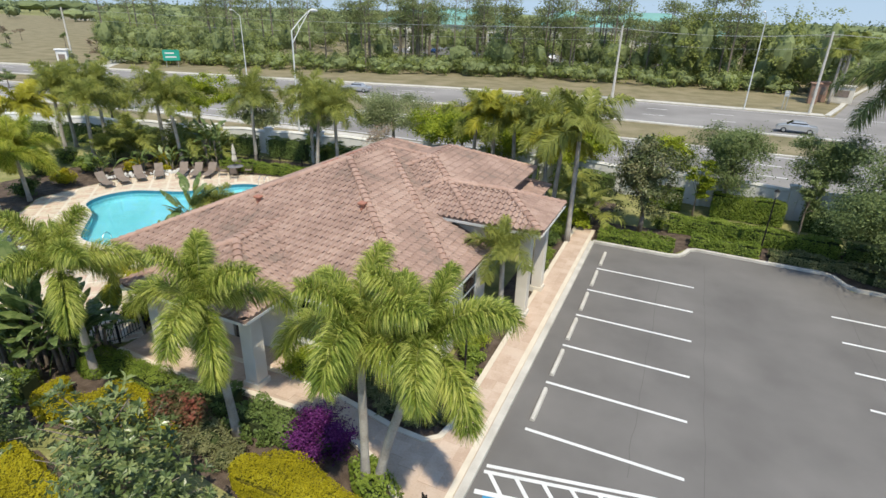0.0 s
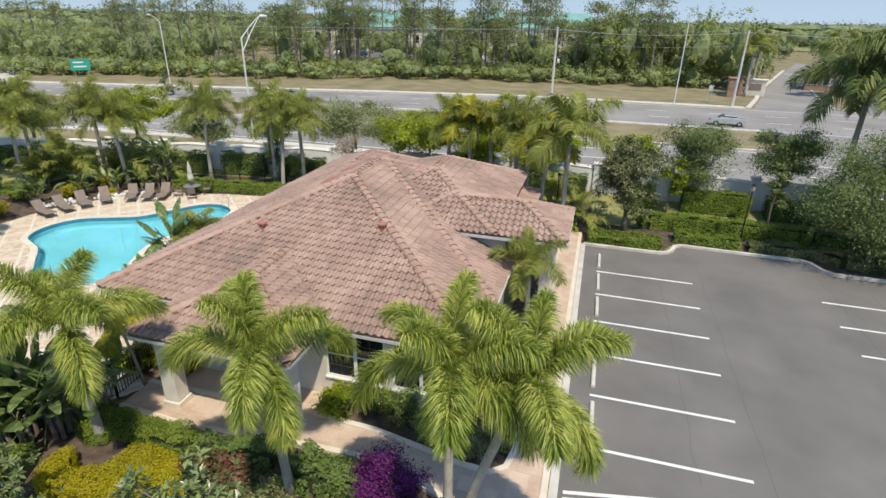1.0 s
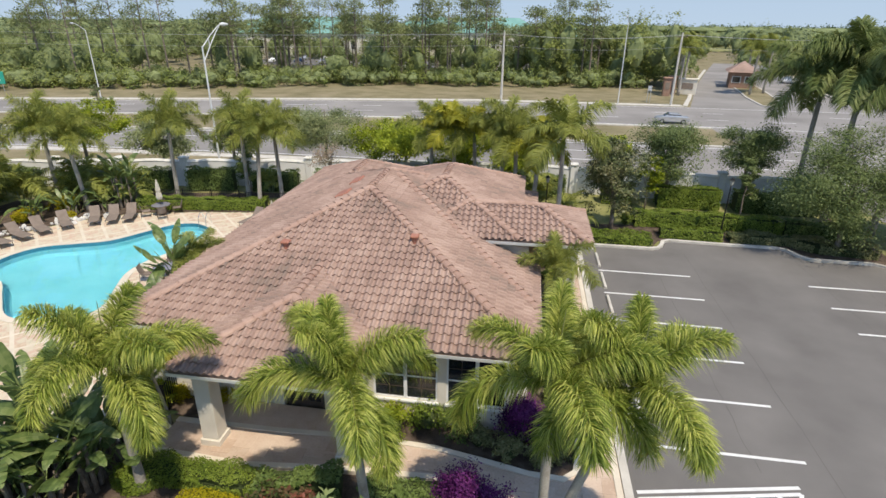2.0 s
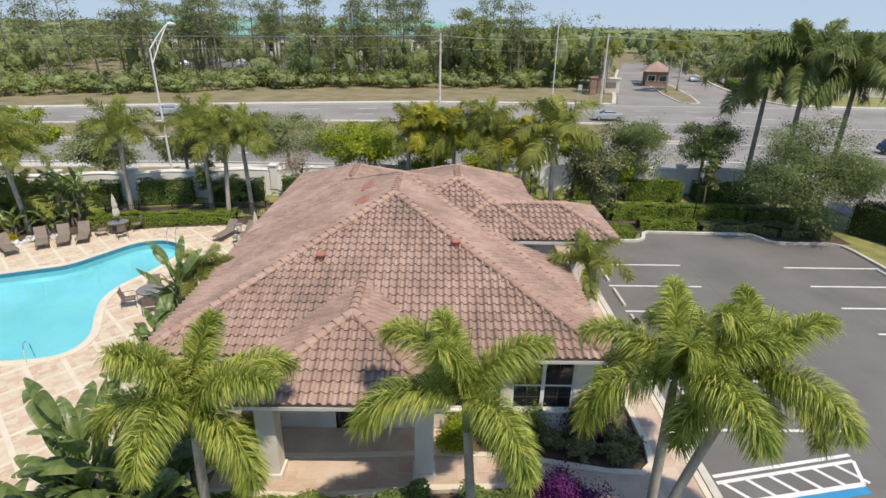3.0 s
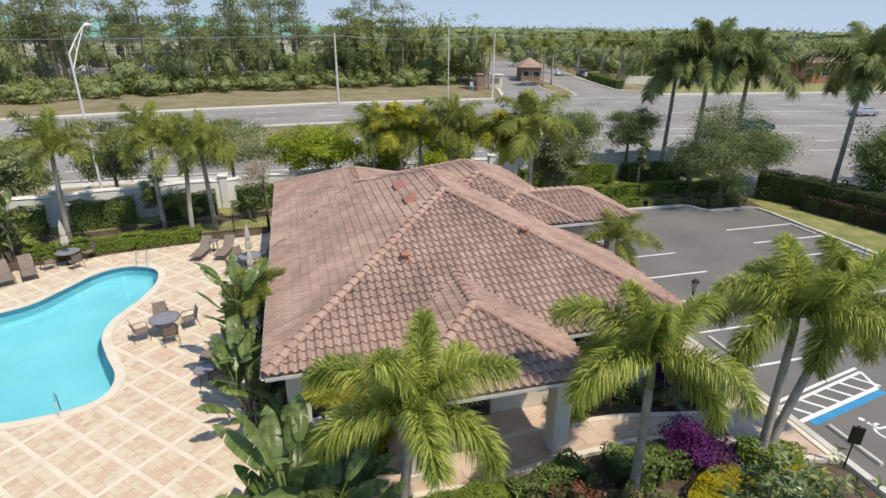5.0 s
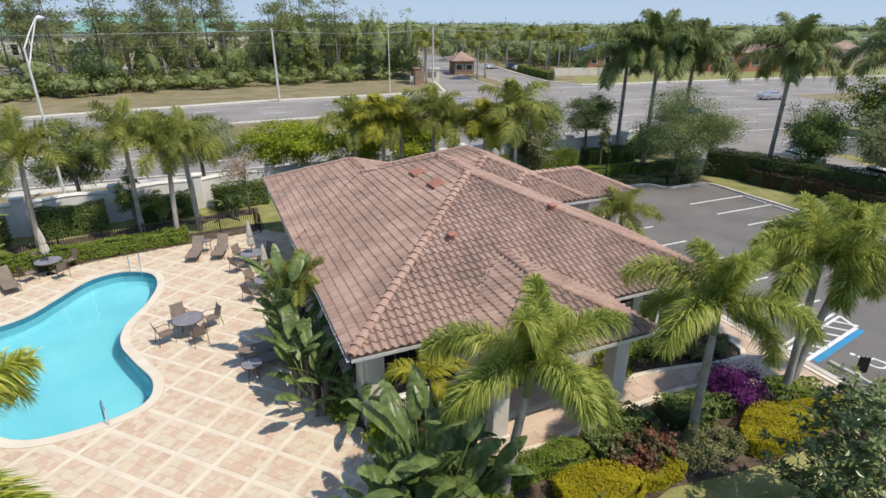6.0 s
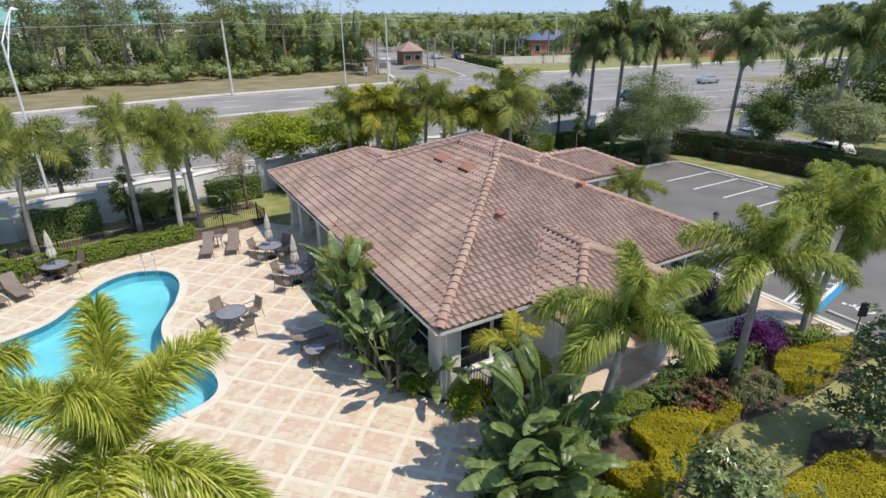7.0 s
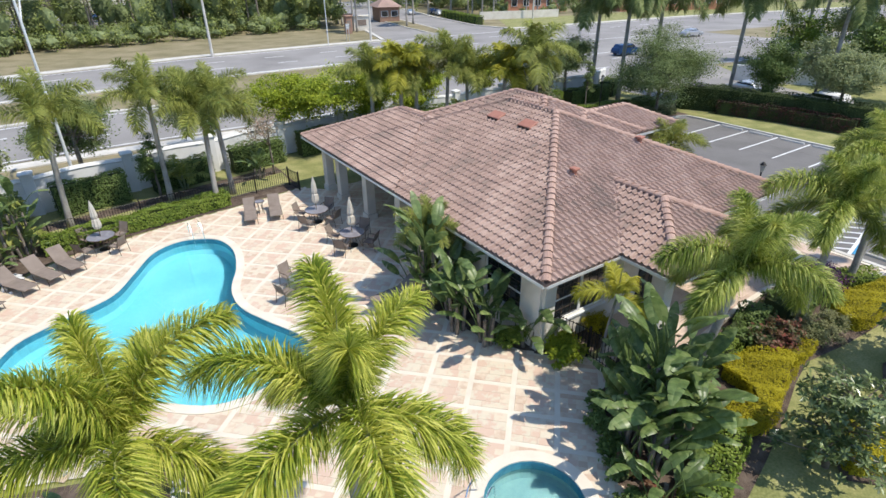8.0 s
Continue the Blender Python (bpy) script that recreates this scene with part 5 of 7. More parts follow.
hedge([(19.3, 17.1), (21.0, 14.2), (22.8, 8.0), (23.6, 0.0), (24.0, -12.0), (24.2, -30)], 0.9, 2.1, M["hedge_deep"], "tall dark hedge along the car park edge", seed=8, density=200)

# planting beds
flat("planting_bed", [(-18.2, -3.6), (-15.9, -3.9), (-12, -4.1), (-9, -3.95), (-6.8, -4.05), (-5.2, -4.35), (-3.8, -4.65), (-2.75, -4.7), (-2.38, -4.4), (-2.3, -3.6), (-2.35, 16.2), (-3.8, 16.2), (-3.8, -2.6), (-17.3, -2.6), (-17.3, 4.3), (-19.0, 4.3), (-19.1, 0.5), (-18.5, -1.5)], -0.03, M["mulch"], "dark mulch planting bed round the building", "planting bed")
flat("planting_bed", [(-15.6, -5.5), (-12.6, -5.8), (-9.2, -5.45), (-6.6, -5.35), (-5.2, -5.6), (-4.1, -6.05), (-3.1, -6.55), (-2.4, -7.3), (-1.05, -7.7), (-1.05, -9.0), (-3.5, -9.0), (-6.0, -9.0), (-8.2, -8.8), (-10.2, -8.5), (-11.6, -8.8), (-13.4, -9.35), (-15.5, -9.9), (-19.5, -10.8), (-21.5, -11.0), (-21.2, -9.9), (-19.9, -8.1), (-18.9, -6.4), (-17.8, -5.3)], -0.03, M["mulch"], "dark mulch planting bed beside the footpath", "planting bed")
flat("planting_bed", [(-0.6, 14.75), (3.5, 14.75), (4.3, 16.2), (11.6, 16.2), (12.4, 14.65), (17.5, 14.6), (17.5, 23), (-3, 23), (-3, 16.5)], -0.03, M["mulch"], "dark mulch planting bed north of the car park", "planting bed")

# shrubs and clumps round the building
shrub("bougainvillea", -5.4, -6.5, 1.0, 1.5, M["purple"], "purple flowering bougainvillea bush by the footpath", 7000, 0.08, 1, clumps=60)
shrub("bougainvillea", -4.1, -2.9, 0.9, 1.8, M["purple"], "purple flowering bougainvillea against the wall", 6000, 0.08, 2, clumps=60)
hedge_mass([(-7.1, -8.2), (-6.4, -7.6), (-5.3, -7.3), (-4.0, -7.7), (-2.9, -8.0), (-2.6, -8.5), (-3.8, -8.7), (-5.4, -8.8), (-6.8, -8.8)][::-1], 0.6, M["gold"], "golden-leaved clipped hedge on the lawn edge", "golden_hedge", seed=21)
hedge_mass([(-13.4, -7.2), (-12.6, -7.15), (-11.8, -7.3), (-11.1, -7.9), (-11.2, -8.4), (-12.2, -8.7), (-13.4, -9.1), (-14.6, -9.4), (-15.2, -9.0), (-15.3, -8.2), (-15.0, -7.9), (-14.7, -8.3), (-14.2, -8.65), (-13.7, -8.4), (-13.5, -7.8)][::-1], 0.55, M["gold"], "curving golden-leaved hedge round a palm", "golden_hedge", seed=22)
hedge([(-11.1, -8.1), (-10.4, -8.3), (-9.7, -8.1)], 0.3, 0.55, M["gold"], "narrow golden-leaved hedge beside the lawn", "golden_hedge", seed=27, leaf=0.048, density=1250)
hedge([(-15.9, -8.7), (-17.0, -9.2), (-18.4, -9.85), (-19.8, -10.5)], 0.5, 0.7, M["hedge"], "clipped bright green hedge beside the lawn", seed=23)
hedge_mass([(-15.9, -6.9), (-15.4, -6.2), (-14.2, -6.0), (-12.8, -6.1), (-11.8, -6.2), (-11.9, -6.9), (-13.2, -6.9), (-14.4, -6.9), (-15.2, -7.4)][::-1], 0.45, M["hedge"], "low loose green hedge beside the footpath", seed=24, wob=0.1)
hedge([(-11.6, -6.6), (-10.4, -6.4), (-9.2, -6.1)], 0.5, 0.6, M["hedge_dark"], "dark green hedge beside the footpath", seed=28, wob=0.14)
hedge([(-8.4, -6.4), (-7.4, -6.5), (-6.2, -6.3)], 0.6, 0.7, M["hedge_dark"], "low dark green hedge beside the footpath", seed=25, wob=0.14)
hedge([(-3.9, -6.5), (-3.2, -7.2), (-2.5, -7.7)], 0.4, 0.5, M["hedge"], "low green hedge at the path corner", seed=26)
shrub("croton", -10.8, -7.4, 0.85, 1.1, M["redleaf"], "red and green croton shrub", 1600, 0.15, 3)
shrub("croton", -9.9, -7.4, 0.65, 1.0, M["redleaf"], "red and green croton shrub", 1000, 0.15, 4)
shrub("juniper", -8.6, -7.9, 0.95, 0.9, M["olive"], "grey-green spreading juniper shrub", 2200, 0.08, 5)
shrub("juniper", -7.6, -8.2, 0.7, 0.8, M["olive"], "grey-green spreading juniper shrub", 1800, 0.08, 6)
shrub("juniper", -9.1, -7.4, 0.55, 0.7, M["olive"], "grey-green spreading juniper shrub", 1200, 0.08, 7)
shrub("golden_bush", -14.9, -3.2, 0.75, 1.0, M["gold"], "golden bush beside the entrance wall", 3000, 0.06, 8)
shrub("golden_bush", -16.4, -3.1, 0.45, 0.7, M["gold"], "golden bush beside the entrance wall", 1600, 0.06, 9)
shrub("lime_bush", -8.3, -3.6, 0.8, 1.4, M["leaf_lime"], "lime-green bush beside the porch column", 1600, 0.10, 10)
shrub("green_bush", -7.2, -3.1, 0.8, 1.2, M["hedge"], "green bush against the wall", 1100, 0.10, 11)
shrub("green_bush", -6.0, -3.1, 0.75, 1.3, M["hedge_dark"], "dark green bush against the wall", 1000, 0.10, 12)
for k, (x, y, r, h) in enumerate(((-5.4, -3.6, 0.6, 0.7), (-4.4, -4.0, 0.65, 0.75), (-3.5, -4.1, 0.6, 0.7), (-3.3, -3.1, 0.65, 0.8), (-2.8, -3.7, 0.5, 0.6), (-4.3, -3.2, 0.6, 0.75), (-3.0, -2.3, 0.55, 0.65))):
    shrub("low_shrub", x, y, r, h, M["olive"], "low brown-green shrub in the mulch bed", 1300, 0.08, 30 + k, group="low shrubs by the car park path")
for k, (x, y, r, h, m) in enumerate(((-3.3, 1.4, 0.75, 1.3, "leaf_lime"), (-3.0, 0.1, 0.6, 0.8, "hedge"), (-2.8, 3.3, 0.6, 1.0, "hedge_dark"), (-3.4, 0.6, 0.55, 0.9, "leaf_lime"), (-2.9, -0.9, 0.5, 0.6, "hedge"), (-2.8, 9.4, 0.5, 0.7, "hedge"), (-2.8, 11.0, 0.5, 0.8, "hedge"), (-3.0, 12.8, 0.6, 1.0, "hedge_dark"), (-3.1, 14.6, 0.7, 1.1, "hedge"))):
    shrub("green_bush", x, y, r, h, M[m], "rounded green bush beside the footpath", 1300, 0.10, 40 + k, group="bushes along the car park path")
shrub("round_bush", 2.6, 18.8, 0.6, 1.1, M["hedge"], "round clipped green bush", 1400, 0.08, 60)
shrub("fan_shrub", -2.6, 16.6, 1.0, 1.6, M["leaf_lime"], "spiky yellow-green shrub by the path", 1200, 0.22, 61)
hedge_mass([(-14.2, -11.4), (-13.2, -10.6), (-11.8, -10.9), (-10.2, -11.0), (-8.8, -11.3), (-8.2, -12.2), (-9.4, -12.9), (-11.2, -12.4), (-13.0, -12.3)][::-1], 0.6, M["gold"], "wide golden-leaved clipped hedge on the lawn", "golden_hedge", seed=29)
flat("planting_bed", [(-14.5, -11.4), (-13.2, -10.2), (-11.4, -10.5), (-9.8, -10.6), (-8.2, -10.0), (-7.0, -10.2), (-6.6, -11.6), (-7.8, -12.6), (-9.4, -13.3), (-13.2, -12.7)], -0.028, M["mulch"], "dark mulch bed on the lawn", "planting bed")
shrub("bronze_plant", -18.9, -8.0, 0.45, 0.6, M["redleaf"], "low red-leaved plant at the bed edge", 500, 0.22, 80)
shrub("bronze_plant", -19.3, -9.0, 0.4, 0.5, M["redleaf"], "low red-leaved plant at the bed edge", 400, 0.22, 81)
shrub("pothos_bush", -17.0, -3.5, 0.85, 0.95, M["leaf_lime"], "rounded light green bush by the gate", 2600, 0.12, 82)
shrub("green_bush", -18.0, -1.9, 0.6, 0.8, M["hedge"], "green bush by the pool deck", 1000, 0.12, 83)
PADDLES = [(-18.5, 3.4, 9, 1.0, 1.1, 25), (-18.6, 2.4, 10, 1.0, 1.2, 25), (-19.2, 1.75, 11, 1.2, 2.1, 8), (-18.6, 0.9, 9, 1.1, 1.2, 25), (-19.1, -0.2, 11, 1.1, 1.3, 14), (-18.7, -1.4, 11, 1.05, 1.1, 25), (-17.5, -2.3, 9, 0.9, 0.8, 25),
           (-15.9, -6.2, 8, 1.15, 1.0, 25), (-16.5, -6.6, 8, 1.2, 0.8, 20), (-17.6, -6.9, 9, 1.15, 1.2, 14), (-18.2, -7.3, 9, 1.1, 1.6, 10), (-17.5, -7.4, 11, 1.3, 1.9, 10), (-16.4, -7.2, 9, 1.25, 1.3, 20), (-18.5, -8.2, 9, 1.1, 1.0, 20), (-17.7, -8.3, 10, 1.2, 1.3, 18), (-16.9, -8.1, 8, 1.1, 1.0, 25), (-19.2, -9.2, 8, 0.9, 0.6, 25)]
for k, (x, y, n, sz, st, tilt) in enumerate(PADDLES):
    paddle_plant(x, y, n, sz, k, stem=st, tilt=tilt, spread=0.3 if tilt < 15 else 0.6)
for k, (x, y) in enumerate(((-17.75, -5.95), (-18.35, -6.5), (-18.85, -7.2), (-19.3, -8.0), (-19.8, -8.8))):
    shrub("border_plant", x, y, 0.5, 0.55, M["hedge_dark"], "low dark green plant along the deck edge", 700, 0.13, 320 + k, group="border plants along the deck edge")
palm("pygmy_palm", (-18.6, 3.0, 0), (-18.45, 2.6, 3.0), FOX_FAR, 13, "feathery palm beside the lanai above the broad leaves", r=0.09, shaft=0, scale=0.6, spear=False, seed=90)
palm("yellow_palm", (-15.9, -4.3, 0), (-16.0, -4.6, 2.5), YEL, 5, "slender palm with yellowing fronds by the gate", r=0.05, shaft=0.3, scale=0.62, seed=91)
# planting on the far and west sides of the pool
for k, (x, y, n, sz) in enumerate(((-33.6, 14.9, 8, 0.75), (-35.4, 13.8, 9, 0.85), (-36.8, 12.2, 8, 0.8), (-32.6, 16.2, 7, 0.75), (-38.0, 9.6, 9, 0.9), (-20.0, 20.6, 7, 0.8))):
    paddle_plant(x, y, n, sz, 40 + k, "clump of broad green leaves behind the pool deck")
for k, (x, y) in enumerate(((-33.2, 15.9), (-32.4, 16.3))):
    paddle_plant(x, y, 9, 1.05, 60 + k, "tall bird of paradise behind the pool deck", stem=2.0, tilt=22, spread=0.3)
for k, (x, y, r, h, m) in enumerate(((-33.4, -5.2, 1.2, 1.3, "hedge"), (-31.2, -6.4, 1.1, 1.1, "leaf"), (-28.3, -7.9, 1.0, 1.0, "hedge"), (-35.5, -3.0, 1.2, 1.4, "leaf"), (-37.6, 0.0, 1.3, 1.5, "hedge"), (-38.0, 4.0, 1.3, 1.4, "leaf"), (-38.5, 7.0, 1.2, 1.3, "gold"), (-37.6, 12.5, 1.0, 1.0, "gold"), (-40, 10, 1.3, 1.4, "hedge"), (-26.2, -10.2, 1.0, 1.0, "leaf"), (-36.5, 14.5, 1.0, 1.2, "gold"), (-42.0, 7.5, 1.3, 1.6, "leaf"), (-44.0, 11.0, 1.3, 1.6, "hedge"), (-42.4, 13.6, 1.2, 1.4, "leaf"), (-46.0, 9.0, 1.4, 1.7, "hedge"))):
    shrub("border_shrub", x, y, r, h, M[m], "loose leafy shrub on the pool deck border", 1500, 0.13, 100 + k, group="shrubs round the pool deck")

ARECA = frond_set(M["frond_far"], 450, 90, 1.9, 0.42, 0.3, 0.05)


def areca(x, y, size, seed, label="clump of fine green feather fronds behind the pool deck"):
    """A multi-stemmed clump: fine fronds that rise from the ground and arch out."""
    r = random.Random(seed)
    ob = tagged(new("areca_clump"), label, "plant", "feathery clumps along the boundary")
    ob.location = (x, y, -0.05)
    for k in range(6):
        a = 6.28 * k / 6 + seed
        part("stem", bm_tube([(0.15 * math.cos(a), 0.15 * math.sin(a), 0), (0.4 * math.cos(a), 0.4 * math.sin(a), 1.1 * size)], [0.04, 0.03], 5), M["shaft"], ob)
    for k in range(18):
        lf = new("frond", ARECA[min(5, k // 4)])
        lf.parent = ob
        a = r.uniform(0, 6.28)
        lf.matrix_basis = pose(0.35 * math.cos(a), 0.35 * math.sin(a), r.uniform(0.5, 1.2) * size, r.uniform(-8, 8), r.uniform(-10, 10), r.uniform(0, 360)) @ Matrix.Scale(size * r.uniform(0.8, 1.15), 4)
    return ob


for k, (x, y, sz) in enumerate(((-34.2, 17.6, 1.4), (-36.4, 16.2, 1.3), (-39.6, 14.4, 1.4), (-40.6, 12.6, 1.2), (-24.4, 21.6, 0.9), (-37.2, 17.8, 1.5), (-42.6, 15.6, 1.5), (-12.6, 22.0, 1.1), (-10.2, 22.4, 1.2), (-3.4, 20.6, 1.3), (-1.8, 17.4, 1.1))):
    areca(x, y, sz, 500 + k)

def rock_bed(name, spots, label, seed):
    """Pale limestone lumps of many sizes, scattered over a bed."""
    r = random.Random(seed)
    bm = bmesh.new()
    for cx, cy, reach, count in spots:
        for k in range(count):
            size = r.uniform(0.07, 0.22)
            got = bmesh.ops.create_icosphere(bm, subdivisions=1, radius=size, matrix=Matrix.LocRotScale((cx + r.gauss(0, reach), cy + r.gauss(0, reach), size * 0.35), Euler((r.uniform(0, 6), r.uniform(0, 6), r.uniform(0, 6))), (1, r.uniform(0.7, 1.1), r.uniform(0.5, 0.8))))
            for v in got["verts"]:
                v.co += Vector((r.uniform(-1, 1), r.uniform(-1, 1), r.uniform(-1, 1))) * size * 0.16
    return tagged(part(name, bm, M["rock"]), label, "rocks", kind="stuff")


M["rock"] = material("pale_limestone", [(0.50, 0.49, 0.47), (0.62, 0.61, 0.59), (0.72, 0.71, 0.69)], 0.9, 3.0, 25, 0.5, per="island")
rock_bed("white_rocks", [(-33.6, 13.4, 0.5, 26), (-34.9, 12.6, 0.5, 26), (-36.0, 11.2, 0.5, 24), (-36.9, 9.6, 0.5, 22)], "pale limestone rocks along the deck border", 1)
rock_bed("white_rocks", [(-29.2, -2.4, 0.6, 26), (-30.6, -1.4, 0.6, 24), (-28.2, -3.8, 0.5, 18), (-32.2, -0.9, 0.6, 16)], "pale limestone rocks under the palms", 2)
for k, (x, y, sz) in enumerate(((-28.4, -2.7, 0.6), (-30.0, -2.6, 0.7), (-31.6, -1.8, 0.6), (-28.6, -5.4, 0.7))):
    paddle_plant(x, y, 7, sz, 60 + k, "low clump of dark broad leaves under the palms", stem=0.4)

# low creepers under the deck edge palms
flat("planting_bed", [(-26.95, -8.1), (-26.95, -4.8), (-27.35, -2.3), (-28.7, -0.75), (-31.3, 0.05), (-34.8, 1.45), (-37.0, 4.2), (-36.6, 9.2), (-34.7, 12.8), (-31.4, 15.2), (-27.2, 16.2), (-22.9, 16.8), (-18.4, 17.6), (-18.4, 22.4), (-33, 19.8), (-42, 16.5), (-43, 4), (-40, -4), (-33, -9.5), (-27.5, -11.0), (-25, -11)], -0.03, M["mulch"], "dark mulch planting bed round the pool deck", "planting bed")
flat("lawn_strip", [(-32.5, 17.8), (-23.0, 18.4), (-18.6, 18.6), (-18.5, 20.9), (-26, 19.9), (-33, 18.8)], -0.02, M["grass"], "narrow lawn between hedge and wall", "lawn")


# ---- boundary wall, fences ----
def boundary_wall(line):
    """A white rendered wall with a coping and piers; the top swells gently between the piers."""
    root = structure(new("boundary_wall"), "white rendered boundary wall with rounded coping", "wall")
    for a, b in zip(line, line[1:]):
        a, b = Vector(a), Vector(b)
        d = (b - a).normalized()
        s = Vector((d.y, -d.x, 0)) * 0.12
        bm = bmesh.new()
        rows = []
        for k in range(13):
            t = k / 12
            p = a.lerp(b, t)
            h = 1.9 + 0.12 * math.sin(math.pi * t) ** 2
            q = Vector((p.x, p.y, 0))
            rows.append([bm.verts.new(q - s + Vector((0, 0, -0.1))), bm.verts.new(q - s + Vector((0, 0, h))), bm.verts.new(q + s + Vector((0, 0, h))), bm.verts.new(q + s + Vector((0, 0, -0.1)))])
        for u, w in zip(rows, rows[1:]):
            for i in range(4):
                bm.faces.new((u[i], u[(i + 1) % 4], w[(i + 1) % 4], w[i]))
        part("wall_panel", bm, M["wallwhite"], root)
        bm = bmesh.new()
        pts = [a.lerp(b, k / 12) for k in range(13)]
        bm_tube([(p.x, p.y, 1.95 + 0.12 * math.sin(math.pi * k / 12) ** 2) for k, p in enumerate(pts)], 0.17, 6, bm)
        part("coping", bm, M["wallwhite"], root)
        part("pier", bm_box(a.x - 0.28, a.x + 0.28, a.y - 0.28, a.y + 0.28, -0.1, 2.25, 0.03), M["wallwhite"], root)
        part("pier_cap", bm_box(a.x - 0.35, a.x + 0.35, a.y - 0.35, a.y + 0.35, 2.25, 2.4, 0.04), M["wallwhite"], root)
    return root


M["wallwhite"] = material("white_render", [(0.62, 0.61, 0.58), (0.74, 0.73, 0.70), (0.80, 0.79, 0.77)], 0.85, 0.7, 25, 0.2)
boundary_wall(WALL)


def iron_fence(line, h, label):
    root = tagged(new("iron_fence"), label, "fence")
    for a, b in zip(line, line[1:]):
        a, b = Vector(a), Vector(b)
        n = max(2, int((b - a).length / 0.13))
        d = (b - a).normalized()
        for z in (0.12, h - 0.08):
            part("rail", bm_tube([(a.x, a.y, z), (b.x, b.y, z)], 0.018, 4), M["dark"], root)
        part("post", bm_box(a.x - 0.035, a.x + 0.035, a.y - 0.035, a.y + 0.035, -0.1, h + 0.06), M["dark"], root)
        one = bpy.data.meshes.get("picket") or from_bm("picket", bm_box(-0.01, 0.01, -0.01, 0.01, 0.0, 1.0), M["dark"])
        for k in range(1, n):
            p = a.lerp(b, k / n)
            ob = new("picket", one)
            ob.parent = root
            ob.matrix_basis = Matrix.Translation((p.x, p.y, 0.04)) @ Matrix.Diagonal((1, 1, h - 0.06, 1))
    p = line[-1]
    part("post", bm_box(p[0] - 0.035, p[0] + 0.035, p[1] - 0.035, p[1] + 0.035, -0.1, h + 0.06), M["dark"], root)


iron_fence([(-23.2, 17.9), (-21.0, 18.2), (-18.9, 18.3), (-18.7, 17.0)], 1.15, "black iron fence at the end of the pool deck")
iron_fence([(-31.5, 17.3), (-29.4, 17.6), (-27.3, 17.9), (-25.2, 18.1), (-23.2, 17.9)], 1.1, "black iron fence behind the hedge")
iron_fence([(-16.5, -2.8), (-16.25, -4.0), (-16.2, -5.2), (-16.6, -5.7)], 1.2, "black iron fence and gate by the footpath")


# ---- pool furniture ----
def patio_table(x, y, r=0.6):
    t = tagged(new("patio_table"), "round glass-topped patio table with bronze frame", "table", "tables on the pool deck")
    t.location = (x, y, 0.01)
    circ = [(r * math.cos(a), r * math.sin(a)) for a in (2 * math.pi * k / 20 for k in range(20))]
    part("tabletop", bm_prism(circ, 0.715, 0.727), M["tabletop"], t, "speckled glass top")
    part("rim", ring_band(circ, [(p[0] * 1.05, p[1] * 1.05) for p in circ], 0.70, 0.735), M["bronze"], t)
    for k in range(4):
        a = math.pi / 4 + k * math.pi / 2
        c, s = math.cos(a), math.sin(a)
        part("leg", bm_tube([(0.75 * r * c, 0.75 * r * s, 0.71), (0.5 * r * c, 0.5 * r * s, 0.4), (0.78 * r * c, 0.78 * r * s, 0.0)], 0.016, 6), M["bronze"], t)
    return t


def patio_chair(x, y, turn):
    """A sling chair that faces its local +y."""
    c = tagged(new("patio_chair"), "bronze framed sling chair with brown fabric", "chair", "chairs on the pool deck")
    c.matrix_basis = pose(x, y, 0.01, 0, 0, turn)
    me = bpy.data.meshes.new("sling")
    bm = bmesh.new()
    prof = [(0.27, 0.43), (0.0, 0.40), (-0.2, 0.41), (-0.27, 0.55), (-0.38, 0.92)]
    for (y0, z0), (y1, z1) in zip(prof, prof[1:]):
        vs = [bm.verts.new(p) for p in ((-0.24, y0, z0), (0.24, y0, z0), (0.24, y1, z1), (-0.24, y1, z1), (-0.24, y0, z0 - 0.012), (0.24, y0, z0 - 0.012), (0.24, y1, z1 - 0.012), (-0.24, y1, z1 - 0.012))]
        for q in ((0, 1, 2, 3), (7, 6, 5, 4), (0, 4, 5, 1), (2, 6, 7, 3), (1, 5, 6, 2), (3, 7, 4, 0)):
            bm.faces.new([vs[i] for i in q])
    part("sling", bm, M["sling"], c)
    for s in (-1, 1):
        part("side_frame", bm_tube([(s * 0.26, -0.40, 0.95), (s * 0.26, -0.28, 0.52), (s * 0.26, -0.2, 0.40), (s * 0.26, 0.29, 0.42)], 0.014, 5), M["bronze"], c)
        part("armrest", bm_tube([(s * 0.29, -0.30, 0.63), (s * 0.30, 0.15, 0.65), (s * 0.30, 0.26, 0.60)], 0.018, 5), M["bronze"], c)
        part("leg", bm_tube([(s * 0.30, 0.26, 0.60), (s * 0.28, 0.28, 0.0)], 0.014, 5), M["bronze"], c)
        part("leg", bm_tube([(s * 0.29, -0.26, 0.60), (s * 0.28, -0.36, 0.0)], 0.014, 5), M["bronze"], c)
    return c


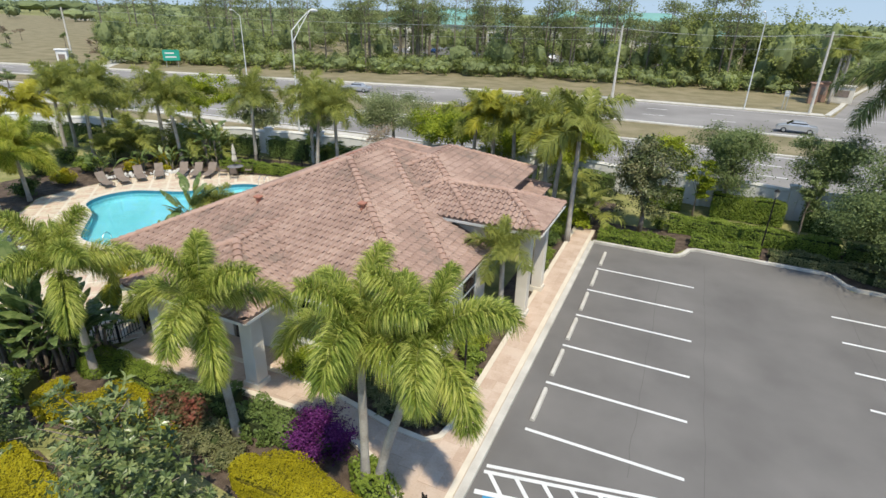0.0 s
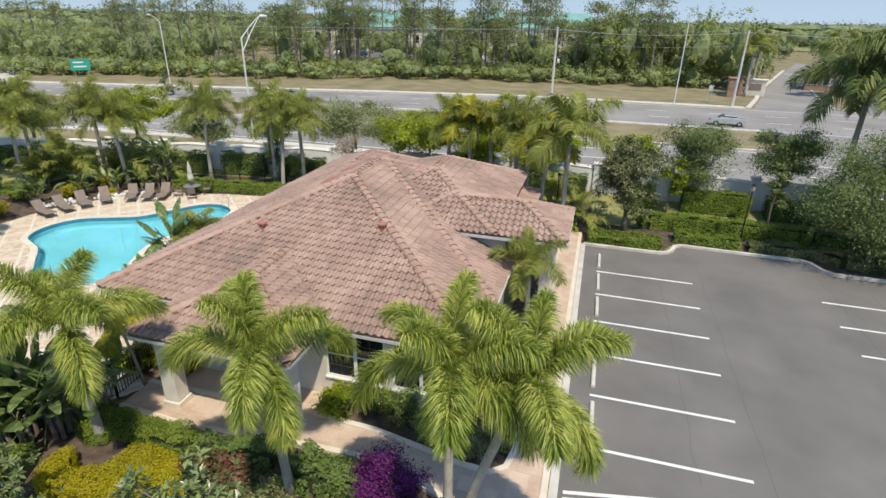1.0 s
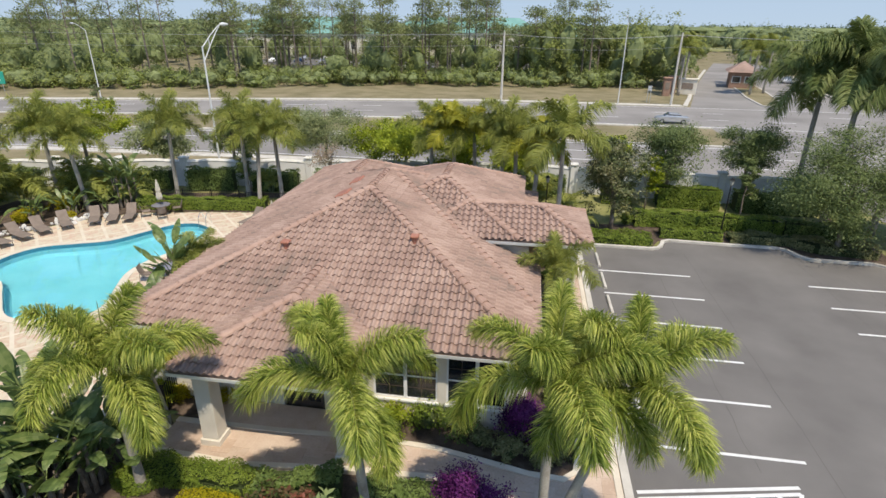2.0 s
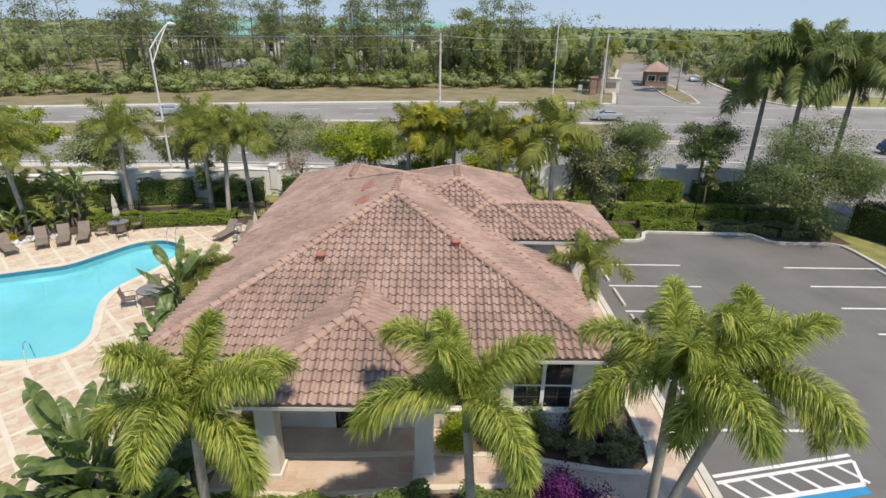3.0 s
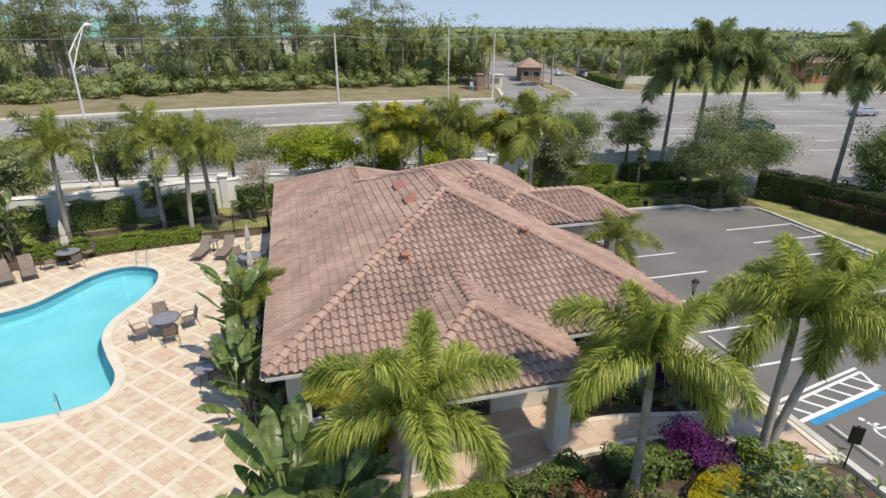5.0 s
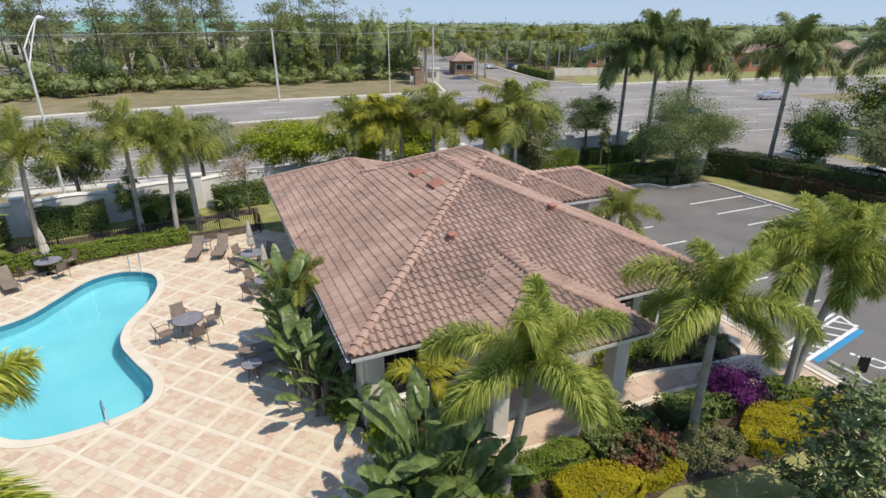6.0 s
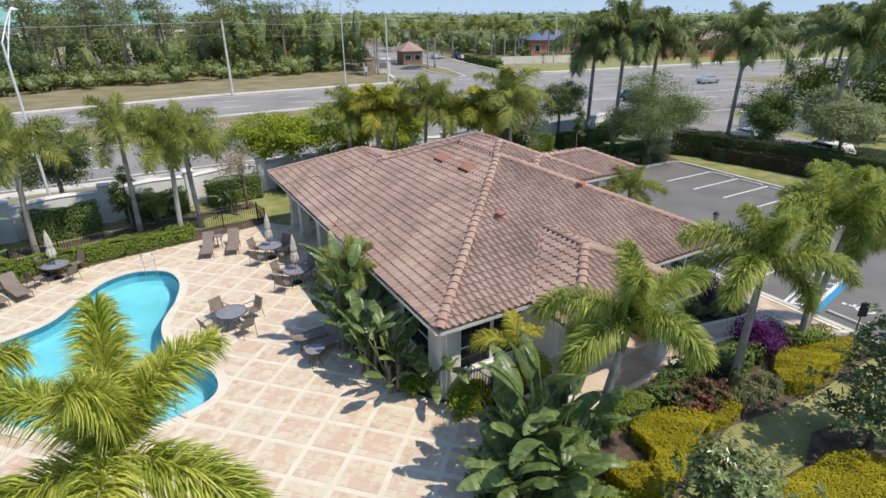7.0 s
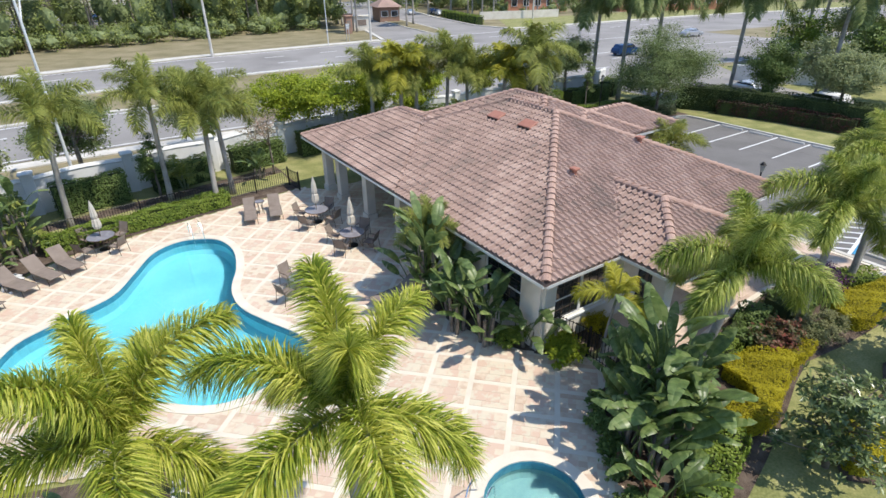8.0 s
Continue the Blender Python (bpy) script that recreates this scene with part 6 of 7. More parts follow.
def umbrella(x, y):
    u = tagged(new("patio_umbrella"), "closed cream canvas umbrella on a bronze pole", "umbrella", "umbrellas on the pool deck")
    u.location = (x, y, 0.0)
    part("pole", bm_tube([(0, 0, 0.0), (0, 0, 2.55)], 0.02, 6), M["bronze"], u)
    part("base", bm_tube([(0, 0, 0.01), (0, 0, 0.06), (0, 0, 0.09)], [0.25, 0.24, 0.1], 14), M["dark"], u)
    bm = bmesh.new()
    rows = []
    for z, r in ((1.15, 0.12), (1.3, 0.17), (1.6, 0.14), (1.66, 0.10), (1.8, 0.13), (2.2, 0.09), (2.5, 0.03), (2.58, 0.01)):
        rows.append([bm.verts.new((r * (1 + 0.25 * (k % 2)) * math.cos(a), r * (1 + 0.25 * (k % 2)) * math.sin(a), z)) for k, a in enumerate(2 * math.pi * i / 16 for i in range(16))])
    for a, b in zip(rows, rows[1:]):
        for i in range(16):
            bm.faces.new((a[i], a[(i + 1) % 16], b[(i + 1) % 16], b[i]))
    part("canopy", bm, M["canvas"], u, "furled cream canopy")
    part("tie", bm_tube([(0, 0, 1.62), (0, 0, 1.67)], 0.12, 10), M["sling"], u)


def lounger(x, y, turn, up=45):
    """A sling lounger, its head end towards local -y."""
    c = tagged(new("sun_lounger"), "brown sling sun lounger with raised back", "lounger", "loungers on the pool deck")
    c.matrix_basis = pose(x, y, 0.01, 0, 0, turn)
    part("seat", bm_box(-0.31, 0.31, -0.25, 1.1, 0.33, 0.35, 0.005), M["sling"], c)
    b = part("backrest", bm_box(-0.31, 0.31, -0.78, 0.0, -0.01, 0.01, 0.004), M["sling"], c)
    b.matrix_basis = pose(0, -0.25, 0.345, -up, 0, 0)
    for s in (-1, 1):
        part("side_rail", bm_tube([(s * 0.33, 1.12, 0.34), (s * 0.33, -0.27, 0.34)], 0.016, 5), M["bronze"], c)
        for yy in (0.9, -0.2):
            part("leg", bm_tube([(s * 0.33, yy, 0.34), (s * 0.34, yy + 0.05, 0.0)], 0.015, 5), M["bronze"], c)
    return c


M["tabletop"] = material("speckled_glass", [(0.20, 0.19, 0.21), (0.28, 0.27, 0.29)], 0.2, 6, 60, 0.02, spec=0.6)
patio_table(-22.75, 5.75)
for a in (20, 110, 200, 290):
    patio_chair(-22.75 + 0.95 * math.cos(radians(a)), 5.75 + 0.95 * math.sin(radians(a)), a + 90)
for x, y in ((-19.25, 8.4), (-19.6, 12.0), (-29.4, 15.0)):
    patio_table(x, y)
    umbrella(x, y)
    for a in (35, 125, 215, 305):
        patio_chair(x + 0.98 * math.cos(radians(a)), y + 0.98 * math.sin(radians(a)), a + 90 + random.uniform(-12, 12))
patio_table(-20.6, 1.35, 0.36)
lounger(-19.9, 3.0, 95, 30)
lounger(-19.7, 2.2, 98, 30)
for x, y, a in ((-22.4, 14.6, 165), (-21.1, 14.4, 165), (-31.0, 13.9, 205), (-31.9, 13.4, 210), (-32.9, 12.9, 215), (-34.2, 11.8, 230), (-34.9, 10.6, 240), (-35.3, 9.4, 250), (-35.6, 8.2, 255)):
    lounger(x, y, a)
patio_table(-21.75, 14.9, 0.25)


def hand_rail(x, y, turn, label, sides=(-0.25, 0.25)):
    r = tagged(new("pool_handrail"), label, "handrail")
    r.matrix_basis = pose(x, y, 0.0, 0, 0, turn)
    for s in sides:
        part("rail", bm_tube([(s, -0.35, 0.02), (s, -0.3, 0.65), (s, -0.15, 0.82), (s, 0.1, 0.8), (s, 0.35, 0.55), (s, 0.5, -0.3)], 0.022, 6), M["chrome"], r)
    return r


hand_rail(-25.4, 13.75, 185, "polished steel pool ladder rails")
hand_rail(-25.3, 0.95, 20, "polished steel handrail at the pool steps", (0,))
hand_rail(-23.0, -6.6, -60, "polished steel handrail at the spa")
shrub("pool_pot_plant", -35.0, 13.2, 0.5, 0.7, M["gold"], "golden shrub on the deck border", 500, 0.1, 140)


# ---- lamps, poles, signs ----
def street_light(x, y, h, tip, double, label):
    """A tapered pole with one or two arms that rise from its top to the lamp head at the tip."""
    s = tagged(new("street_light"), label, "street light", "street lights along the road")
    s.location = (x, y, -0.05)
    part("pole", bm_tube([(0, 0, 0), (0, 0, h * 0.5), (0, 0, h)], [0.095, 0.075, 0.06], 8), M["galv"], s, "pale galvanised pole")
    e = Vector(tip)
    flat_way = Vector((e.x, e.y, 0)).normalized()
    for z0 in (h - 0.08, h - 1.1) if double else (h - 0.08,):
        a = Vector((0, 0, z0))
        part("arm", bm_tube([a, a.lerp(e, 0.45) + Vector((0, 0, 0.12)), a.lerp(e, 0.85) + Vector((0, 0, 0.10)), e], [0.045, 0.038, 0.035, 0.035], 6), M["galv"], s)
    if double:
        part("brace", bm_tube([Vector((0, 0, h - 0.08)).lerp(e, 0.35), Vector((0, 0, h - 1.1)).lerp(e, 0.35)], 0.03, 5), M["galv"], s)
    part("lamp_head", bm_tube([e - flat_way * 0.05, e + flat_way * 0.25, e + flat_way * 0.75], [0.06, 0.16, 0.09], 8), M["galv"], s)
    return s


street_light(-29.9, 23.9, 10.8, (0.6, 2.0, 12.4), True, "tall galvanised street light with double arm")
street_light(10.7, 80.2, 13.2, (-0.5, -1.6, 13.9), False, "tall slim galvanised street light")
street_light(-76.0, 66.5, 10.9, (-2.4, 0.6, 11.9), False, "tall slim galvanised street light")
street_light(62.0, 30.0, 9.8, (0.4, 2.0, 10.5), False, "tall slim galvanised street light")


def utility_pole(x, y, h):
    p = tagged(new("utility_pole"), "weathered concrete utility pole with cross arm", "utility pole", "utility poles along the road")
    p.location = (x, y, -0.05)
    part("pole", bm_tube([(0, 0, 0), (0, 0, h)], [0.22, 0.14], 8), M["concrete"], p)
    part("cross_arm", bm_box(-0.9, 0.9, -0.06, 0.06, h - 0.7, h - 0.58), M["bark"], p)
    for s in (-0.8, 0, 0.8):
        part("insulator", bm_tube([(s, 0, h - 0.58), (s, 0, h - 0.4)], 0.05, 6), M["dark"], p)


POLES = [(-120, 62, 11.3), (-9.1, 79.0, 11.4), (19.6, 81.3, 11.6), (75, 98, 11.3)]
for x, y, h in POLES:
    utility_pole(x, y, h)
for off, dz in ((-0.8, -0.4), (0.0, -0.4), (0.8, -0.4), (0.1, -2.2)):
    bm = bmesh.new()
    for (x0, y0, h0), (x1, y1, h1) in zip(POLES, POLES[1:]):
        pts = [(x0 + (x1 - x0) * k / 10 + off, y0 + (y1 - y0) * k / 10, h0 + dz + (h1 - h0) * k / 10 - 2.6 * (k / 10) * (1 - k / 10)) for k in range(11)]
        bm_tube(pts, 0.013, 3, bm, False)
    tagged(part("power_line", bm, M["steel"]), "thin overhead power line between poles", "cable", "power lines")


def post_lamp(x, y, h):
    p = tagged(new("post_lamp"), "black post lamp with lantern head", "lamp", "post lamps in the grounds")
    p.location = (x, y, -0.05)
    part("post", bm_tube([(0, 0, 0), (0, 0, 0.5), (0, 0, 0.55), (0, 0, h - 0.5)], [0.09, 0.08, 0.045, 0.035], 8), M["dark"], p)
    part("lantern", bm_tube([(0, 0, h - 0.5), (0, 0, h - 0.45), (0, 0, h - 0.15)], [0.06, 0.10, 0.14], 6), M["lantern"], p, "frosted lantern")
    part("lantern_cap", bm_tube([(0, 0, h - 0.15), (0, 0, h - 0.05), (0, 0, h)], [0.17, 0.08, 0.02], 6), M["dark"], p)


M["lantern"] = material("lantern_glass", [(0.35, 0.34, 0.30), (0.45, 0.44, 0.40)], 0.3, 5, 30, 0.0)
post_lamp(8.3, 17.3, 4.1)
post_lamp(-2.55, -1.9, 3.9)
post_lamp(-2.9, 17.6, 3.6)


def bay_sign(x, y):
    s = tagged(new("parking_sign"), "dark sign panel on a thin post by the kerb", "sign")
    s.matrix_basis = pose(x, y, -0.05, 0, 0, -38)
    part("post", bm_tube([(0, 0, 0), (0, 0, 1.7)], 0.025, 6), M["dark"], s)
    part("panel", bm_box(-0.17, 0.17, -0.06, -0.02, 1.05, 1.68, 0.03), M["dark"], s)


bay_sign(-1.15, -7.9)


def road_sign(x, y, w, h, z, mat, label, turn=0):
    s = tagged(new("road_sign"), label, "sign")
    s.matrix_basis = pose(x, y, -0.05, 0, 0, turn)
    for px in (-w * 0.35, w * 0.35):
        part("post", bm_tube([(px, 0, 0), (px, 0, z + h)], 0.06, 6), M["steel"], s)
    part("panel", bm_box(-w / 2, w / 2, -0.1, -0.06, z, z + h, 0.02), mat, s, "sign face")
    for k in range(2):
        part("text_bar", bm_box(-w * 0.36, w * (0.3 - 0.12 * k), -0.108, -0.101, z + h * (0.28 + 0.36 * k), z + h * (0.40 + 0.36 * k)), M["white"], s, "pale bar of lettering")


M["signgreen"] = material("sign_green", [(0.02, 0.30, 0.22), (0.03, 0.36, 0.27)], 0.5, 2, 20, 0.0)
road_sign(-101.3, 71.4, 3.3, 2.2, 1.3, M["signgreen"], "green road sign with pale lettering", 50)
road_sign(16.5, 84.5, 0.7, 0.9, 2.0, M["steel"], "small grey road sign seen from behind")


def monument(x, y, w, h, label, mat, turn=0):
    m = tagged(new("entrance_monument"), label, "monument")
    m.matrix_basis = pose(x, y, -0.05, 0, 0, turn)
    part("body", bm_box(-w / 2, w / 2, -0.5, 0.5, 0, h, 0.06), mat, m)
    part("cap", bm_box(-w / 2 - 0.2, w / 2 + 0.2, -0.7, 0.7, h, h + 0.3, 0.08), mat, m)
    part("plaque", bm_box(-w * 0.3, w * 0.3, -0.56, -0.51, h * 0.4, h * 0.8), M["sling"], m)


M["brick"] = material("brick_pier", [(0.28, 0.17, 0.12), (0.36, 0.23, 0.17)], 0.9, 2, 12, 0.3)
monument(26.5, 99, 3.4, 2.8, "cream entrance monument with a plaque", M["stucco"], -15)
monument(21.8, 95.5, 1.3, 3.2, "brick gate pier with a pale cap", M["brick"])
monument(23.6, 99, 1.3, 3.2, "brick gate pier with a pale cap", M["brick"])
monument(-112, 55, 1.9, 3.6, "white roadside entrance tower", M["wallwhite"], 40)


def car(x, y, turn, paint, label, suv=False):
    c = tagged(new("car"), label, "car")
    c.matrix_basis = pose(x, y, 0.0, 0, 0, turn)
    h = 0.18 if suv else 0.0
    prof = [(-2.2, 0.35), (-2.25, 0.7), (-2.1, 0.92 + h), (-1.3 if not suv else -2.0, 0.98 + h), (-0.75 if not suv else -1.75, 1.38 + h), (0.45, 1.42 + h), (1.15, 0.98 + h), (2.05, 0.82 + h), (2.25, 0.6), (2.2, 0.35)]
    bm = bmesh.new()
    rows = []
    for yy, k in ((-0.88, 0.94), (-0.72, 1.0), (0.72, 1.0), (0.88, 0.94)):
        rows.append([bm.verts.new((px, yy * (0.86 if pz > 1.1 else 1.0), 0.3 + (pz - 0.3) * k)) for px, pz in prof])
    for a, b in zip(rows, rows[1:]):
        for i in range(len(prof)):
            j = (i + 1) % len(prof)
            bm.faces.new((a[i], a[j], b[j], b[i]))
    bm.faces.new(rows[0][::-1])
    bm.faces.new(rows[-1])
    part("body", bm, paint, c)
    for s in (-1, 1):
        part("side_window", bm_box(-1.0, 0.75, s * 0.80 - 0.02, s * 0.80 + 0.02, 1.02 + h, 1.28 + h, 0.01), M["glass"], c)
        for wx in (-1.4, 1.4):
            w = part("wheel", bm_tube([(wx, s * 0.68, 0.32), (wx, s * 0.9, 0.32)], 0.32, 14), M["dark"], c)
            part("rim", bm_tube([(wx, s * 0.88, 0.32), (wx, s * 0.915, 0.32)], 0.19, 10), M["steel"], w)
    part("windscreen", bm_box(-0.36, 0.36, -0.6, 0.6, -0.015, 0.015), M["glass"], c).matrix_basis = pose(0.85, 0, 1.22 + h, 0, 33, 0)
    return c


M["silver"] = material("silver_car_paint", [(0.50, 0.51, 0.52), (0.58, 0.59, 0.60)], 0.25, 1, 10, 0.0, metal=0.5)
M["carblue"] = material("blue_car_paint", [(0.02, 0.05, 0.12), (0.03, 0.07, 0.16)], 0.25, 1, 10, 0.0, metal=0.3)
car(15.6, 63.0, 176, M["silver"], "silver saloon car on the main road")
car(42.5, 42.0, -8, M["carblue"], "dark blue estate car on the road", True)
car(71.0, 50.0, -10, M["silver"], "silver saloon car on the road")
car(-48.0, 62.0, 190, M["silver"], "silver saloon car on the main road")
car(29.0, 8.5, 85, M["wallwhite"], "white car in the side street", True)
car(29.6, 16.0, 85, M["silver"], "silver car in the side street")


# ---- far buildings ----
def far_building(name, x, y, w, d, h, roof_h, turn, wall_mat, roof_mat, label, cols=6):
    b = tagged(new(name), label, "building")
    b.matrix_basis = pose(x, y, -0.06, 0, 0, turn)
    part("wall", bm_box(-w / 2, w / 2, -d / 2, d / 2, 0, h), wall_mat, b)
    k = min(w, d) / 2
    bm = bmesh.new()
    o = 0.8
    v = [bm.verts.new(p) for p in ((-w / 2 - o, -d / 2 - o, h), (w / 2 + o, -d / 2 - o, h), (w / 2 + o, d / 2 + o, h), (-w / 2 - o, d / 2 + o, h), (-w / 2 + k, 0, h + roof_h), (w / 2 - k, 0, h + roof_h))]
    for q in ((0, 1, 5, 4), (1, 2, 5), (2, 3, 4, 5), (3, 0, 4), (3, 2, 1, 0)):
        bm.faces.new([v[i] for i in q])
    part("roof", bm, roof_mat, b)
    for i in range(cols):
        cx = -w / 2 + w * (i + 0.5) / cols
        wd = part("window", bm_box(cx - 0.9, cx + 0.9, -d / 2 - 0.1, -d / 2 - 0.04, h * 0.35, h * 0.75), M["white"], b)
        part("pane", bm_box(cx - 0.75, cx + 0.75, -d / 2 - 0.13, -d / 2 - 0.11, h * 0.38, h * 0.72), M["glass"], wd)
    return b


M["greenroof"] = material("green_metal_roof", [(0.16, 0.34, 0.30), (0.22, 0.42, 0.37)], 0.5, 0.3, 3, 0.1)
M["orange"] = material("orange_render", [(0.45, 0.20, 0.12), (0.55, 0.27, 0.17)], 0.9, 0.3, 5, 0.1)
M["bluegrey"] = material("blue_metal_roof", [(0.10, 0.13, 0.20), (0.15, 0.18, 0.26)], 0.5, 0.3, 3, 0.1)
far_building("school_building", -88, 190, 50, 20, 8.5, 5.5, 8, M["stucco"], M["greenroof"], "long low building with a green metal roof", 12)
far_building("school_building", -30, 215, 60, 20, 9.0, 5.5, 2, M["stucco"], M["greenroof"], "long low building with a green metal roof", 14)
far_building("school_building", 5, 245, 40, 18, 6.5, 4.5, -4, M["stucco"], M["greenroof"], "long low building with a green metal roof", 10)
far_building("gatehouse", 42.4, 117, 5.0, 7.5, 3.4, 2.2, -14, M["brick"], M["tile"], "small brown gatehouse with a tiled roof", 2)
far_building("shop", 92, 118, 18, 12, 5.0, 2.5, -20, M["orange"], M["bluegrey"], "red-brown shop with a blue-grey roof", 5)
far_building("shop", 128, 98, 34, 12, 5.0, 2.5, -22, M["orange"], M["tile"], "long orange shop with tiled roof", 9)
for k, (x, y) in enumerate(((110, 150), (135, 165), (160, 140), (190, 160), (90, 175), (215, 130), (240, 180))):
    far_building("house", x, y, 16, 11, 3.6, 3.0, -15 + 13 * k, M["stucco"], M["tile"] if k % 2 else M["sling"], "pale house with a low hip roof", 4)
hedge([(54.0, 93), (56.0, 102), (59.5, 116)], 0.8, 1.8, M["hedge"], "clipped green hedge beside the entrance street", seed=31, density=40, leaf=0.2)
structure(part("estate_wall", strip_line([(62, 103.5), (75, 100), (84, 98)], 0.2, -0.1, 1.8), M["stucco"]), "pale rendered estate wall", "wall")
hedge([(20.0, 13.4), (21.4, 8.4), (22.0, 3.0)], 0.45, 1.2, M["redhedge"], "dark red-leaved hedge along the car park edge", "red_hedge", seed=32, density=160, leaf=0.1)
structure(part("side_wall", strip_line([(36.5, 21.5), (38.5, 17), (41, 14)], 0.2, -0.1, 1.7), M["wallwhite"]), "white rendered wall beside the side street", "wall")


flat("school_car_park", [(-96, 148), (-55, 150), (-6, 146), (-4, 178), (-50, 180), (-98, 176)], -0.03, M["asphalt"], "grey asphalt car park among the trees", "car park")
flat("field_track", [(-110, 58), (-107, 59.5), (-128, 84), (-150, 104), (-153, 102), (-131, 81)], -0.035, M["concrete"], "pale sandy track across the dry field", "track")
for k, (x, y) in enumerate(((-400, 262), (-372, 282), (-452, 296), (-420, 330), (-348, 300))):
    far_building("house", x, y, 14, 10, 3.2, 2.4, 30 + 9 * k, M["stucco"], M["sling"] if k % 2 else M["tile"], "pale house with a low hip roof beyond the field", 4)
field_rng = random.Random(9)
for k in range(22):
    m, what = ((M["silver"], "silver"), (M["carblue"], "dark blue"), (M["wallwhite"], "white"))[k % 3]
    car(-94 + 4.0 * k + field_rng.uniform(-0.6, 0.6), 156 + 14 * (k % 2), 90 + field_rng.uniform(-3, 3), m, what + " car in the car park behind the trees")
for k in range(52):
    d = field_rng.uniform(95, 240)
    a = math.radians(field_rng.uniform(128, 154))
    tree("field_tree", 2.9 + d * math.cos(a) * 1.15, -16.6 + d * math.sin(a), field_rng.uniform(1.8, 5.5), field_rng.uniform(1.0, 2.2), field_rng.uniform(1.8, 4.2), M[("leaf_oak_green", "leaf_oak", "leaf_dry")[k % 3]], "small scattered tree in the dry field", 700, 0.3, 400 + k, trunk_r=0.08, clumps=24, group="trees in the dry field")


flat("lawn", [(55.5, 84.5), (62, 82.8), (110, 79.2), (200, 63), (200, 92), (112, 96), (66, 101)], -0.03, M["grass"], "green lawn along the far sidewalk", "lawn")
for x, y, a, m in ((61.5, 121.0, 70, "silver"), (62.8, 124.5, 72, "carblue"), (64.0, 128.5, 70, "carblue"), (57.0, 129.0, 72, "wallwhite")):
    car(x, y, a, M[m], {"silver": "silver car parked by the entrance street", "carblue": "dark blue car parked by the entrance street", "wallwhite": "white car parked by the entrance street"}[m])


# ---- woods ----
def woods(name, spots, mat, leaf, per, seed, label, heart=0.0, spread=0.2):
    """Many crowns in one sheet of leaves: spots are x, y, height, radius. A lumpy heart coloured as inner shade may
    fill each crown.
    """
    rng = np.random.default_rng(seed)
    pos, nrm, hv, hf = [], [], [], []
    ico = bmesh.new()
    bmesh.ops.create_icosphere(ico, subdivisions=2, radius=1.0)
    unit = np.array([v.co[:] for v in ico.verts])
    tri_ = np.array([[v.index for v in f.verts] for f in ico.faces])
    ico.free()
    for x, y, h, r in spots:
        k = max(7, int(per / 14))
        c = rng.normal(size=(k, 3))
        c /= np.linalg.norm(c, axis=1, keepdims=True)
        ctr = c * rng.uniform(0.5, 1.0, (k, 1)) * np.array([r, r, h * 0.42]) + np.array([x, y, h * 0.52])
        p = (ctr[:, None] + rng.normal(size=(k, 14, 3)) * np.array([r, r, r]) * spread).reshape(-1, 3)
        pos.append(p)
        nrm.append(np.repeat(c, 14, 0) + np.array([0, 0, 0.7]))
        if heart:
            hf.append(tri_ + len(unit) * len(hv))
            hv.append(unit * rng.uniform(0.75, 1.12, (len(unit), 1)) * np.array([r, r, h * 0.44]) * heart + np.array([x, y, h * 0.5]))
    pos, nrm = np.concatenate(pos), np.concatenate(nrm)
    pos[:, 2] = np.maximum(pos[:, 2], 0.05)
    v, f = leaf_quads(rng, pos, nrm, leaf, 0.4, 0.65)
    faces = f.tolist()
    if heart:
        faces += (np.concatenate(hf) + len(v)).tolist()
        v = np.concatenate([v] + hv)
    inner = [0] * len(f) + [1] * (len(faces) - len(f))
    return tagged(new(name, mesh_from(name, v, faces, [mat, M["heart_shade"]], inner)), label, "woods", kind="stuff")


def front(x):
    """The edge of the woods north of the road."""
    return float(np.interp(x, [-200, -125, -100, -67, -44, -18, 5, 22], [45, 64, 74, 84, 94, 101, 104, 106]))


def in_field(x, y):
    """The open dry field west of the wood."""
    return x < -60 and (y + 16.6) < -0.70 * (x - 2.9) and y < 230


rng = random.Random(5)
low, mid = [], []
for k in range(820):
    x = rng.uniform(-190, 20)
    low.append((x, front(x) + rng.uniform(0.5, 20), rng.uniform(1.8, 4.4), rng.uniform(1.2, 2.4)))
for k in range(640):
    x = rng.uniform(-220, 24)
    y = front(x) + 6 + rng.uniform(0, 1) ** 1.3 * 110
    if -102 < x < -2 and (143 < y < 183 or (math.sin(x * 0.21) + math.sin(x * 0.083 + 1.0) > 0.25 and y < 183) or (y > front(x) + 24 and k % 3)):
        continue
    mid.append((x, y, rng.uniform(6.5, 11.5), rng.uniform(2.0, 3.8)))
for k in range(22):
    mid.append((rng.uniform(-122, -56), rng.uniform(176, 181), rng.uniform(7.5, 10.0), rng.uniform(2.6, 3.8)))
for k in range(26):
    mid.append((rng.uniform(-96, -8), rng.choice((148.5, 163, 178)) + rng.uniform(-1, 1), rng.uniform(4.5, 6.5), rng.uniform(2.2, 3.2)))
low = [q for q in low if not in_field(*q[:2])]
mid = [q for q in mid if not in_field(*q[:2])]
woods("undergrowth", low[0::2], M["forest_low"], 0.36, 168, 1, "dense green undergrowth at the wood's edge", 0.52, 0.24)
woods("undergrowth", low[1::2], M["forest"], 0.36, 168, 11, "dense green undergrowth at the wood's edge", 0.6)
woods("woodland", mid[0::2], M["forest"], 0.44, 392, 2, "mixed green woodland beyond the road", 0.6)
tall = [(rng.uniform(-6, 27), rng.uniform(106, 136), rng.uniform(12.0, 18.5), rng.uniform(2.4, 3.8)) for k in range(40)]
woods("woodland", tall, M["forest_pale"], 0.52, 364, 14, "tall bright green trees beside the entrance street", 0.5, 0.12)
